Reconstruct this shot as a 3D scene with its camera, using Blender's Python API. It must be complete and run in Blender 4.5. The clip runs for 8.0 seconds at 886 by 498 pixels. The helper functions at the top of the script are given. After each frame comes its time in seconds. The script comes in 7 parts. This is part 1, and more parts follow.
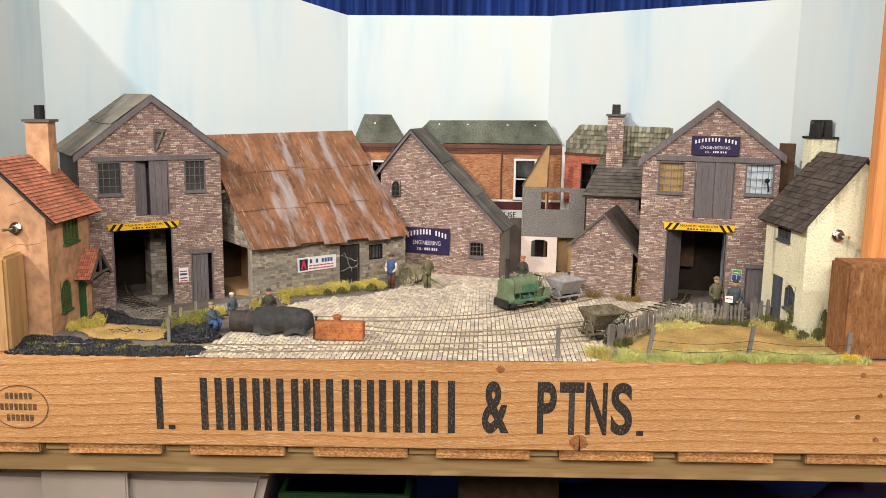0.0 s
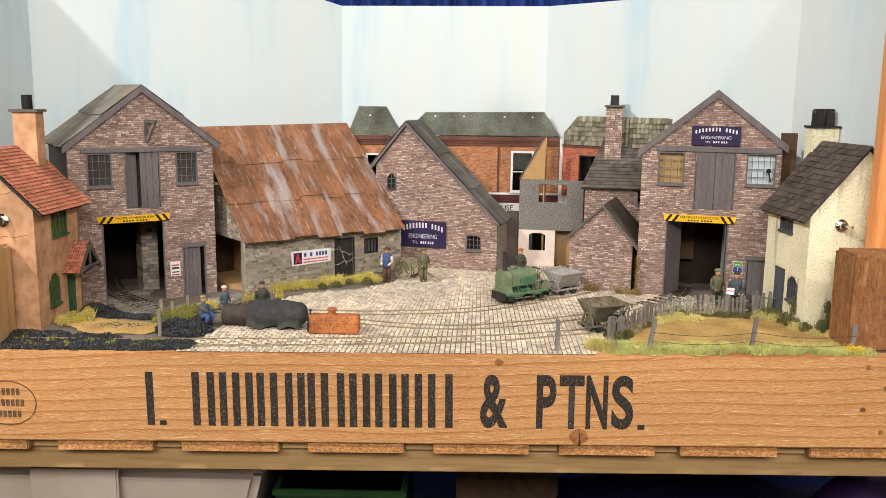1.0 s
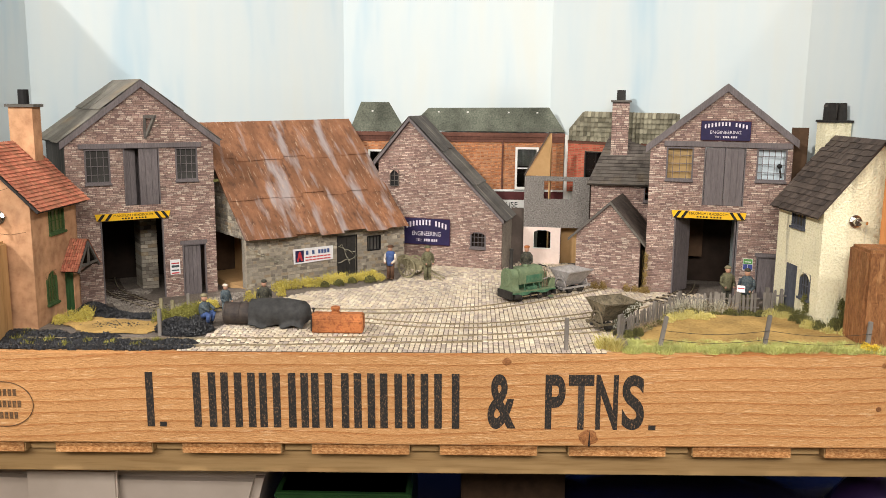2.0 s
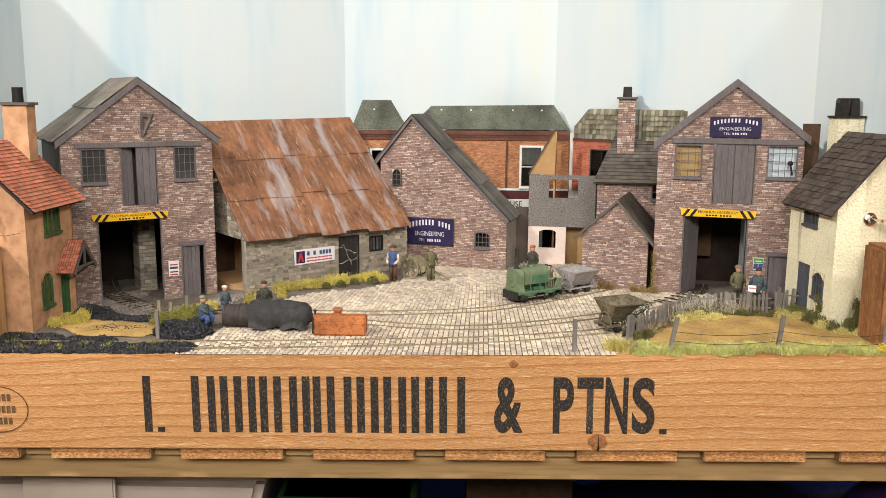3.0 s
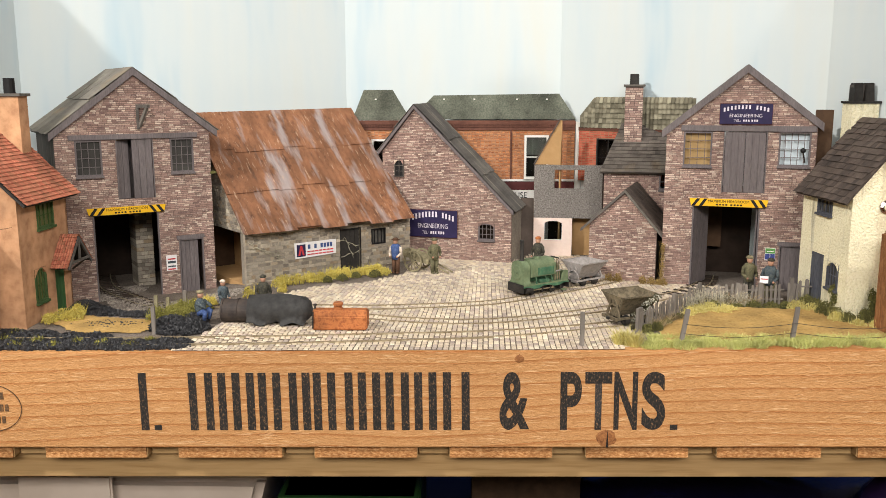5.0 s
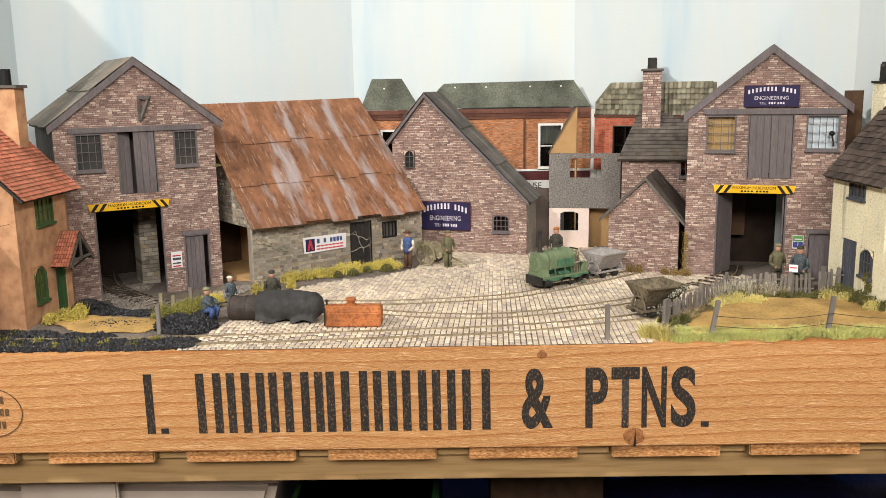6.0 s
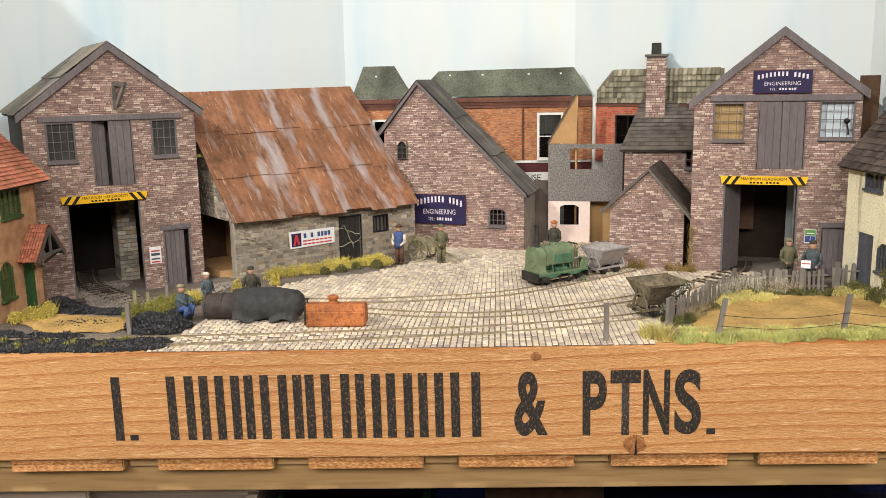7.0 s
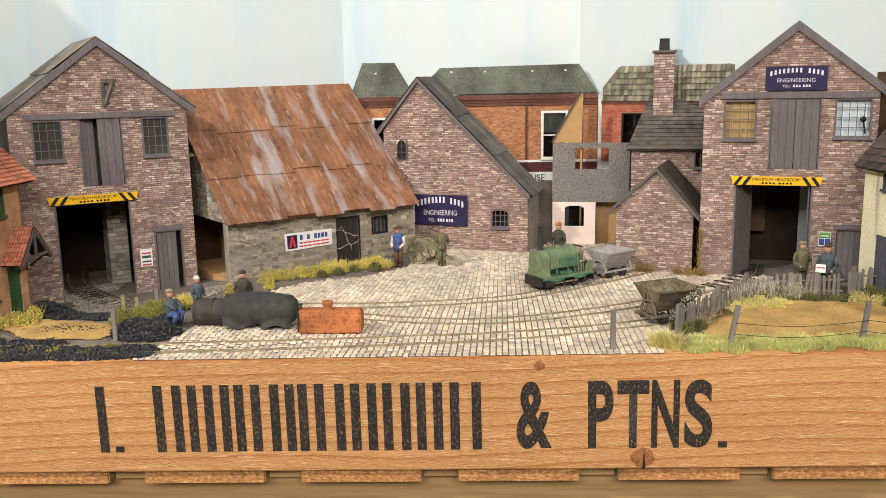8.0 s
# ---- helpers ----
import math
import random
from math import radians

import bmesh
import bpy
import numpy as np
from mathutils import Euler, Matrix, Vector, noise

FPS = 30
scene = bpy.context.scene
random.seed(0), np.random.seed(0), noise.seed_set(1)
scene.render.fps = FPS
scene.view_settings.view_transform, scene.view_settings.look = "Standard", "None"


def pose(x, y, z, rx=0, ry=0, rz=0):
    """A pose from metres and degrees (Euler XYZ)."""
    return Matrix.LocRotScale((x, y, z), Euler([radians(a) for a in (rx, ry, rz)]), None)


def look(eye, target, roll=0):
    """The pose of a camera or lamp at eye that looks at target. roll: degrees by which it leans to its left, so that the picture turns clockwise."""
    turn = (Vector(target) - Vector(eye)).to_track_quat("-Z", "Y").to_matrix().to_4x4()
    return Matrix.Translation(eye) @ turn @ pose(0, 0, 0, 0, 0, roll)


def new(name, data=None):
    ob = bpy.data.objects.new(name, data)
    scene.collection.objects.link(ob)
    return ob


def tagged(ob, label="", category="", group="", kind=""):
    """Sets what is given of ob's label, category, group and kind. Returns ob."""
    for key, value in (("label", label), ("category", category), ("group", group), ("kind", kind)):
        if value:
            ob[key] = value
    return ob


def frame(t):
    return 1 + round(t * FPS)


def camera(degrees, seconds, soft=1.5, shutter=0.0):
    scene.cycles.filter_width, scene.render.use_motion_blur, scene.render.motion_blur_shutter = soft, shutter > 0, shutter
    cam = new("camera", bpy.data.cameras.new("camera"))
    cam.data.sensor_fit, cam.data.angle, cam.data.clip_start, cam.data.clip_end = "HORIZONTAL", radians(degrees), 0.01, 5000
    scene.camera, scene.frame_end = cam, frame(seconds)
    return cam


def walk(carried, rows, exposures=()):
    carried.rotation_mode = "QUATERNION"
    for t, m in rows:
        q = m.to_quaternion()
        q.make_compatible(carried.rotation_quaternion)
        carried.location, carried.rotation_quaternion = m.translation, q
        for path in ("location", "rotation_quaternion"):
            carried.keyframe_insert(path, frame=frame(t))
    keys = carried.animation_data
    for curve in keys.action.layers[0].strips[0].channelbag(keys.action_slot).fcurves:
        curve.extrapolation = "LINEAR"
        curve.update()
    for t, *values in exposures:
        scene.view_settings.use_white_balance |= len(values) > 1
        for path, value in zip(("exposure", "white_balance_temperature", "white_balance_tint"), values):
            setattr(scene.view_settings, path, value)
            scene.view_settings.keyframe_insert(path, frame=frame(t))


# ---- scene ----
cam = camera(54.0, 8.0, soft=0.8)
PATH = [
    (0, (0.033, -0.077, 0.265), (-0.018, 1.892, -0.083), 0.8),
    (0.5, (0.032, -0.073, 0.261), (-0.017, 1.897, -0.086), 0.9),
    (1, (0.031, -0.06, 0.253), (-0.009, 1.909, -0.096), 0.7),
    (1.5, (0.027, -0.051, 0.249), (-0.009, 1.918, -0.103), 0.7),
    (3, (0.019, -0.02, 0.242), (-0.02, 1.949, -0.106), 0.4),
    (3.5, (0.027, -0.014, 0.238), (-0.012, 1.955, -0.114), 0.4),
    (4, (0.035, -0.015, 0.239), (-0.012, 1.952, -0.12), 0.2),
    (4.5, (0.03, -0.006, 0.237), (-0.019, 1.961, -0.123), 0.2),
    (6, (0.009, 0.04, 0.225), (-0.054, 2.004, -0.146), -0.9),
    (6.5, (0.017, 0.075, 0.213), (-0.054, 2.037, -0.164), -1.1),
    (7, (0.024, 0.091, 0.214), (-0.055, 2.053, -0.166), -1.0),
    (7.5, (0.021, 0.096, 0.22), (-0.063, 2.058, -0.16), -1.1),
    (8, (0.027, 0.124, 0.212), (-0.062, 2.085, -0.171), -1.0),
]
walk(cam, [(t, look(eye, target, roll)) for t, eye, target, roll in PATH])

# ---- light: a bright hall with two ceiling luminaires and an added front fill ----
scene.view_settings.exposure = 0.0
world = bpy.data.worlds.new("hall_air")
world.use_nodes = True
world.node_tree.nodes["Background"].inputs[0].default_value = (1.0, 0.96, 0.9, 1)
world.node_tree.nodes["Background"].inputs[1].default_value = 0.25
scene.world = world


def area_lamp(x, y, z, sx, sy, watts, aim, tint=(1.0, 0.965, 0.92)):
    d = bpy.data.lights.new("area_lamp", "AREA")
    d.shape, d.size, d.size_y, d.energy, d.color = "RECTANGLE", sx, sy, watts, tint
    ob = new("area_lamp", d)
    ob.matrix_world = look((x, y, z), aim)
    return ob


area_lamp(-1.6, -0.3, 1.6, 0.12, 0.12, 50, (0.0, 1.05, 0.1))
area_lamp(1.5, -0.3, 1.6, 0.12, 0.12, 25, (0.0, 1.05, 0.1))
# broad fill added in front to brighten plank and facades, not a hall luminaire
area_lamp(0.0, -1.6, 1.4, 2.6, 0.6, 74, (0.0, 0.9, 0.0))


# ---- materials ----
def C(r, g, b):
    return tuple(((c / 255 + 0.055) / 1.055) ** 2.4 if c > 10 else c / 255 / 12.92 for c in (r, g, b)) + (1,)


MATS = {}


def mat(name, cols, scale=150, rough=0.85, bump=0.25, stretch=(1, 1, 1), pieces=0.0, metal=0.0, blotch=0.35, blotch_scale=None, depth=0.0006, spec=0.3, detail=6, spread=0.25, distort=0.0):
    """A surface with grain, blotches and relief. cols: colours from dark to light; pieces: how far single pieces differ."""
    m = bpy.data.materials.new(name)
    m.use_nodes = True
    n, l = m.node_tree.nodes, m.node_tree.links
    b = n["Principled BSDF"]
    b.inputs["Roughness"].default_value = rough
    b.inputs["Metallic"].default_value = metal
    b.inputs["Specular IOR Level"].default_value = spec
    tc, mp, no = n.new("ShaderNodeTexCoord"), n.new("ShaderNodeMapping"), n.new("ShaderNodeTexNoise")
    mp.inputs["Scale"].default_value = stretch
    no.inputs["Scale"].default_value = scale
    no.inputs["Detail"].default_value = detail
    no.inputs["Roughness"].default_value = 0.6
    no.inputs["Distortion"].default_value = distort
    l.new(tc.outputs["Object"], mp.inputs[0])
    l.new(mp.outputs[0], no.inputs["Vector"])
    fac = no.outputs["Fac"]
    ramp = n.new("ShaderNodeValToRGB")
    els = ramp.color_ramp.elements
    k = len(cols)
    lo, hi = (0.5 - spread, 0.5 + spread)
    if pieces:
        lo, hi = 0.0, 1.0
        geo, info = n.new("ShaderNodeNewGeometry"), n.new("ShaderNodeObjectInfo")
        add, fr, mix = n.new("ShaderNodeMath"), n.new("ShaderNodeMath"), n.new("ShaderNodeMix")
        fr.operation = "FRACT"
        l.new(geo.outputs["Random Per Island"], add.inputs[0])
        l.new(info.outputs["Random"], add.inputs[1])
        l.new(add.outputs[0], fr.inputs[0])
        mix.inputs[0].default_value = pieces
        l.new(fac, mix.inputs[2])
        l.new(fr.outputs[0], mix.inputs[3])
        fac = mix.outputs[0]
    els[0].position, els[1].position = lo, hi
    els[0].color, els[1].color = cols[0], cols[-1]
    for i in range(1, k - 1):
        els.new(lo + (hi - lo) * i / (k - 1)).color = cols[i]
    l.new(fac, ramp.inputs[0])
    big, bigramp, mul = n.new("ShaderNodeTexNoise"), n.new("ShaderNodeMapRange"), n.new("ShaderNodeMix")
    big.inputs["Scale"].default_value = blotch_scale or scale * 0.15
    big.inputs["Detail"].default_value = 3
    l.new(mp.outputs[0], big.inputs["Vector"])
    bigramp.inputs[1].default_value, bigramp.inputs[2].default_value = 0.3, 0.7
    bigramp.inputs[3].default_value, bigramp.inputs[4].default_value = 1 - blotch, 1 + blotch * 0.45
    l.new(big.outputs["Fac"], bigramp.inputs[0])
    mul.data_type, mul.blend_type = "RGBA", "MULTIPLY"
    mul.inputs[0].default_value = 1.0
    l.new(ramp.outputs[0], mul.inputs[6])
    l.new(bigramp.outputs[0], mul.inputs[7])
    l.new(mul.outputs[2], b.inputs["Base Color"])
    bp = n.new("ShaderNodeBump")
    bp.inputs["Strength"].default_value = bump
    bp.inputs["Distance"].default_value = depth
    l.new(no.outputs["Fac"], bp.inputs["Height"])
    l.new(bp.outputs[0], b.inputs["Normal"])
    MATS[name] = m
    return m


def grain(m, cols, period, wobble=7.0, along=0.12, slant=0.0):
    """Growth rings of a sawn plank laid over its colour."""
    n, l = m.node_tree.nodes, m.node_tree.links
    b = n["Principled BSDF"]
    src = b.inputs["Base Color"].links[0].from_socket
    tc, mp, wv, rp, mx = n.new("ShaderNodeTexCoord"), n.new("ShaderNodeMapping"), n.new("ShaderNodeTexWave"), n.new("ShaderNodeValToRGB"), n.new("ShaderNodeMix")
    mp.inputs["Scale"].default_value = (along, 0.5, 1)
    mp.inputs["Rotation"].default_value = (0, math.radians(slant), 0)
    wv.wave_type, wv.bands_direction, wv.wave_profile = "BANDS", "Z", "SAW"
    wv.inputs["Scale"].default_value = 2 * math.pi / (20 * period)
    wv.inputs["Distortion"].default_value = wobble
    wv.inputs["Detail"].default_value = 2.5
    wv.inputs["Detail Scale"].default_value = 0.22
    l.new(tc.outputs["Object"], mp.inputs[0])
    l.new(mp.outputs[0], wv.inputs["Vector"])
    l.new(wv.outputs["Fac"], rp.inputs[0])
    e = rp.color_ramp.elements
    e[0].position, e[0].color, e[1].position, e[1].color = 0.0, (1, 1, 1, 1), 1.0, cols
    e.new(0.72).color = (0.95, 0.92, 0.88, 1)
    mx.data_type, mx.blend_type = "RGBA", "MULTIPLY"
    mx.inputs[0].default_value = 1.0
    l.new(src, mx.inputs[6])
    l.new(rp.outputs[0], mx.inputs[7])
    l.new(mx.outputs[2], b.inputs["Base Color"])


def glass_mat(name, tint, rough=0.05):
    m = bpy.data.materials.new(name)
    m.use_nodes = True
    b = m.node_tree.nodes["Principled BSDF"]
    b.inputs["Base Color"].default_value = tint
    b.inputs["Roughness"].default_value = rough
    b.inputs["Transmission Weight"].default_value = 1.0
    b.inputs["IOR"].default_value = 1.1
    return m


brick = mat("stone_brick", [C(96, 75, 69), C(144, 116, 106), C(162, 133, 121), C(120, 96, 90), C(186, 160, 144), C(150, 122, 113), C(212, 192, 174), C(110, 87, 81), C(158, 129, 119)], 520, 0.92, 0.7, pieces=0.72, blotch=0.26, blotch_scale=26, depth=0.0008)
mortar = mat("mortar", [C(104, 86, 80), C(134, 113, 105)], 500, 0.95, 0.3)
rubble = mat("rubble_stone", [C(84, 76, 69), C(150, 140, 126), C(172, 162, 146), C(118, 109, 99), C(196, 184, 164), C(156, 136, 110), C(138, 132, 124)], 420, 0.95, 0.9, pieces=0.72, blotch=0.32, blotch_scale=34, depth=0.0009)
rubble_joint = mat("rubble_joint", [C(146, 135, 119), C(180, 168, 149)], 400, 0.95, 0.5)
sett = mat("granite_sett", [C(134, 119, 112), C(196, 179, 158), C(214, 198, 170), C(162, 147, 138), C(224, 212, 188), C(206, 188, 164), C(182, 166, 156), C(220, 200, 160)], 520, 0.92, 0.5, pieces=0.75, blotch=0.22, blotch_scale=14)
grout = mat("sett_joint", [C(98, 86, 76), C(132, 117, 102)], 300, 0.95, 0.3)
earth = mat("ballast_earth", [C(58, 52, 48), C(104, 94, 86), C(136, 124, 112), C(84, 74, 68)], 700, 0.95, 0.9, depth=0.0015, blotch=0.4, blotch_scale=25)
sand = mat("sandy_field", [C(128, 102, 54), C(164, 132, 76), C(178, 145, 88), C(190, 158, 102)], 420, 0.95, 0.7, blotch=0.28, blotch_scale=32)
coal = mat("coal", [C(16, 16, 18), C(32, 32, 35), C(54, 53, 54)], 400, 0.5, 0.5, pieces=0.5, spec=0.4)
rust = mat("rusted_iron", [C(62, 44, 36), C(124, 82, 58), C(142, 98, 70), C(94, 62, 46), C(156, 124, 102)], 150, 0.85, 0.5, stretch=(1.3, 0.7, 0.7), pieces=0.12, blotch=0.42, blotch_scale=30, spread=0.17)
greypaint = mat("grey_paint", [C(88, 80, 80), C(104, 96, 96), C(116, 108, 106)], 260, 0.7, 0.3, stretch=(3, 3, 0.5), blotch=0.15)
greywood = mat("weathered_board", [C(70, 66, 62), C(98, 92, 86), C(118, 112, 102)], 160, 0.85, 0.4, stretch=(1, 6, 6), pieces=0.35)
slate = mat("slate", [C(52, 45, 42), C(78, 68, 62), C(94, 82, 74), C(66, 58, 52)], 260, 0.75, 0.5, pieces=0.6, blotch=0.3)
slate_grey = mat("grey_slate", [C(60, 54, 50), C(92, 84, 78), C(108, 100, 92), C(76, 70, 64)], 260, 0.8, 0.5, pieces=0.6, blotch=0.35)
board_roof = mat("felt_board_roof", [C(98, 94, 86), C(124, 118, 108), C(140, 134, 122)], 90, 0.85, 0.35, stretch=(4, 0.5, 0.5), pieces=0.4, blotch=0.3)
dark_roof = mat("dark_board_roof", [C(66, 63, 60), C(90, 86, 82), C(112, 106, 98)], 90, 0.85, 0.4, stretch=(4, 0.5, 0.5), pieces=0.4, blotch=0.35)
pantile = mat("red_pantile", [C(122, 70, 54), C(164, 94, 72), C(184, 116, 90), C(146, 96, 72), C(172, 104, 80)], 300, 0.85, 0.4, pieces=0.7, blotch=0.35, blotch_scale=30)
peach = mat("peach_render", [C(162, 116, 84), C(192, 145, 108), C(206, 160, 122)], 90, 0.9, 0.6, blotch=0.34, blotch_scale=22)
cream = mat("cream_roughcast", [C(218, 207, 166), C(242, 233, 198), C(248, 241, 214)], 400, 0.95, 1.0, depth=0.0022, blotch=0.12, blotch_scale=18, detail=2)
pink = mat("pale_pink_card", [C(232, 208, 196), C(242, 222, 210)], 200, 0.9, 0.2, blotch=0.08)
pebbledash = mat("grey_pebbledash", [C(84, 80, 76), C(128, 122, 116), C(158, 152, 146)], 520, 0.95, 1.0, depth=0.0015, blotch=0.1, detail=2)
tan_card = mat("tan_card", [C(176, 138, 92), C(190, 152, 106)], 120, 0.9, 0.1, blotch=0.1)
brown_card = mat("brown_card", [C(66, 49, 36), C(88, 66, 48)], 90, 0.9, 0.2, blotch=0.2)
# interior shade put into a near-black colour, for inner walls and window backings
shade_inside = mat("dark_lining", [C(40, 30, 24), C(56, 44, 36)], 80, 0.95, 0.2)
orange_brick = mat("orange_brick", [C(124, 66, 40), C(186, 110, 64), C(212, 148, 100), C(152, 86, 52), C(222, 166, 122)], 420, 0.9, 0.3, pieces=0.6, blotch=0.32, blotch_scale=30)
red_brick = mat("red_brick", [C(146, 66, 52), C(182, 86, 66), C(196, 106, 84), C(160, 74, 58)], 300, 0.9, 0.2, pieces=0.8, blotch=0.15)
pale_joint = mat("pale_joint", [C(150, 112, 86), C(178, 138, 108)], 300, 0.9, 0.1)
print_slate = mat("mossy_slate", [C(66, 70, 62), C(94, 98, 86), C(116, 118, 104), C(132, 132, 118)], 420, 0.9, 0.3, blotch=0.6, blotch_scale=26, detail=8, spread=0.3)
moss_tile = mat("stone_tile", [C(76, 72, 58), C(120, 114, 96), C(156, 150, 128), C(98, 92, 76)], 260, 0.9, 0.3, pieces=0.7, blotch=0.3)
stonetrim = mat("brown_cornice", [C(90, 58, 48), C(118, 78, 64)], 200, 0.85, 0.2)
maroon = mat("maroon_fascia", [C(84, 40, 40), C(104, 52, 50)], 120, 0.7, 0.1)
white = mat("white_paint", [C(222, 218, 210), C(236, 234, 228)], 120, 0.7, 0.1, blotch=0.06)
sky_board = mat("pale_sky_paint", [C(178, 198, 207), C(197, 207, 209), C(202, 209, 208), C(205, 208, 202)], 11, 0.9, 0.05, stretch=(1.4, 1.4, 0.2), blotch=0.05, spread=0.22, detail=3)
pine = mat("pine_plank", [C(158, 106, 62), C(184, 132, 82), C(194, 143, 92), C(202, 153, 103), C(220, 177, 130)], 260, 0.6, 1.0, stretch=(0.8, 3, 2.2), blotch=0.14, blotch_scale=5, depth=0.0011, spread=0.3, detail=10, distort=0.8)
grain(pine, (0.74, 0.57, 0.43, 1), 0.0115, 15.0, 0.30, 4.0)
pine_dark = mat("brown_timber", [C(104, 64, 36), C(150, 100, 60), C(172, 122, 78)], 150, 0.85, 1.0, stretch=(2.2, 2.2, 0.7), blotch=0.25, blotch_scale=20, distort=1.2, depth=0.003)
pine_light = mat("pale_timber", [C(150, 112, 70), C(182, 142, 94), C(192, 154, 106)], 40, 0.7, 0.3, stretch=(3, 3, 0.4), blotch=0.18, distort=0.8)
pine_orange = mat("orange_pine", [C(186, 112, 56), C(214, 142, 84), C(222, 156, 98)], 60, 0.6, 0.2, stretch=(4, 4, 0.2), blotch=0.1)
pine_beam = mat("plain_pine", [C(150, 116, 72), C(176, 142, 96), C(186, 152, 106)], 40, 0.7, 0.2, stretch=(0.3, 4, 5), blotch=0.12)
endgrain = mat("end_grain", [C(112, 66, 34), C(178, 124, 74), C(220, 172, 120)], 300, 0.85, 0.7, stretch=(1, 1, 2), blotch=0.3, blotch_scale=30, depth=0.001)
knotwood = mat("knot", [C(96, 56, 32), C(150, 98, 58), C(182, 126, 78)], 240, 0.6, 0.3, distort=1.5)
ink = mat("worn_black_ink", [C(24, 22, 22), C(30, 28, 27), C(38, 35, 33), C(48, 42, 37), C(112, 86, 62), C(160, 120, 82)], 620, 0.75, 0.2, stretch=(1, 1, 0.6), blotch=0.2, blotch_scale=60, spread=0.26, detail=9)
faint_ink = mat("faint_ink", [C(60, 48, 38), C(96, 72, 50), C(150, 108, 68)], 400, 0.8, 0.1)
iron = mat("nail_iron", [C(60, 54, 48), C(96, 88, 80)], 600, 0.5, 0.3, metal=0.6)
steel = mat("rail_steel", [C(120, 100, 78), C(160, 146, 120), C(182, 170, 146)], 300, 0.45, 0.2, metal=0.5, blotch=0.2)
chrome = mat("bright_chrome", [C(190, 186, 180), C(214, 210, 205)], 200, 0.18, 0.05, metal=1.0)
sleeper = mat("dark_sleeper", [C(44, 36, 30), C(70, 58, 48)], 200, 0.9, 0.4)
yellow = mat("yellow_sign", [C(226, 172, 22), C(240, 190, 40)], 120, 0.6, 0.05, blotch=0.08)
black = mat("black_paint", [C(20, 18, 18), C(32, 30, 30)], 200, 0.6, 0.1)
navy = mat("navy_sign", [C(32, 26, 58), C(44, 36, 74)], 160, 0.55, 0.05, blotch=0.1)
signwhite = mat("sign_lettering", [C(206, 196, 206), C(226, 218, 224)], 200, 0.6, 0.05)
paper = mat("white_sign_board", [C(220, 216, 216), C(236, 232, 230)], 200, 0.6, 0.05, blotch=0.05)
sign_red = mat("red_sign_ink", [C(186, 52, 58), C(204, 72, 74)], 200, 0.6, 0.05)
sign_green = mat("green_sign_ink", [C(88, 150, 74), C(110, 170, 90)], 200, 0.6, 0.05)
sign_blue = mat("blue_sign_ink", [C(58, 70, 140), C(80, 92, 160)], 200, 0.6, 0.05)
green_door = mat("green_paint", [C(46, 80, 44), C(66, 104, 60)], 160, 0.7, 0.2, stretch=(3, 3, 0.5))
green_frame = mat("green_frame", [C(52, 74, 40), C(82, 104, 62)], 160, 0.8, 0.2)
loco_green = mat("loco_green", [C(84, 100, 76), C(106, 120, 90), C(124, 134, 104)], 200, 0.75, 0.35, blotch=0.22, blotch_scale=60, spread=0.35)
loco_fresh = mat("loco_bright_green", [C(48, 88, 68), C(68, 106, 80), C(104, 126, 96)], 160, 0.7, 0.3, blotch=0.3, blotch_scale=70)
loco_dark = mat("loco_black", [C(34, 32, 30), C(58, 54, 50)], 200, 0.7, 0.3)
wagon_grey = mat("wagon_grey", [C(122, 116, 111), C(156, 150, 146), C(178, 172, 166)], 260, 0.75, 0.4, blotch=0.18, spread=0.35)
skip_dark = mat("skip_olive", [C(60, 54, 42), C(98, 88, 70), C(126, 114, 92), C(110, 84, 58)], 260, 0.85, 0.5, blotch=0.35)
tank_rust = mat("tank_rust", [C(84, 48, 30), C(158, 92, 52), C(180, 112, 66), C(138, 78, 46), C(192, 128, 82)], 220, 0.9, 0.6, blotch=0.45, blotch_scale=40)
boiler_dark = mat("boiler_black", [C(46, 40, 38), C(66, 58, 54), C(82, 70, 62)], 160, 0.7, 0.4)
tarp_mat = mat("dark_tarpaulin", [C(40, 39, 38), C(54, 53, 52), C(64, 62, 60)], 200, 0.75, 0.4, blotch=0.2)
straw_pale = mat("pale_yellow_flock", [C(172, 154, 78), C(204, 190, 112), C(222, 212, 150)], 300, 0.95, 0.2, pieces=0.7)
straw = mat("yellow_flock", [C(160, 140, 56), C(196, 178, 84), C(212, 198, 118)], 300, 0.95, 0.2, pieces=0.7)
grassy = mat("green_flock", [C(160, 164, 88), C(194, 194, 116), C(214, 210, 146)], 300, 0.95, 0.2, pieces=0.7)
olive = mat("olive_flock", [C(66, 66, 38), C(98, 96, 54), C(132, 124, 70)], 300, 0.95, 0.2, pieces=0.7)
ivy = mat("dark_flock", [C(52, 52, 36), C(78, 74, 52), C(104, 98, 72)], 300, 0.95, 0.2, pieces=0.6)
pale_leaf = mat("pale_flock", [C(132, 124, 104), C(180, 172, 150), C(212, 206, 186)], 300, 0.95, 0.2, pieces=0.6)
picket_mat = mat("grey_picket", [C(94, 88, 82), C(126, 118, 110), C(148, 140, 130)], 300, 0.9, 0.4, stretch=(3, 3, 0.5), pieces=0.5)
skin = mat("painted_flesh", [C(176, 132, 108), C(196, 152, 126)], 300, 0.8, 0.1)
cloth_dark = mat("painted_dark_cloth", [C(32, 32, 30), C(62, 60, 52), C(112, 106, 84)], 620, 0.9, 0.5, blotch=0.22, blotch_scale=150, spread=0.32)
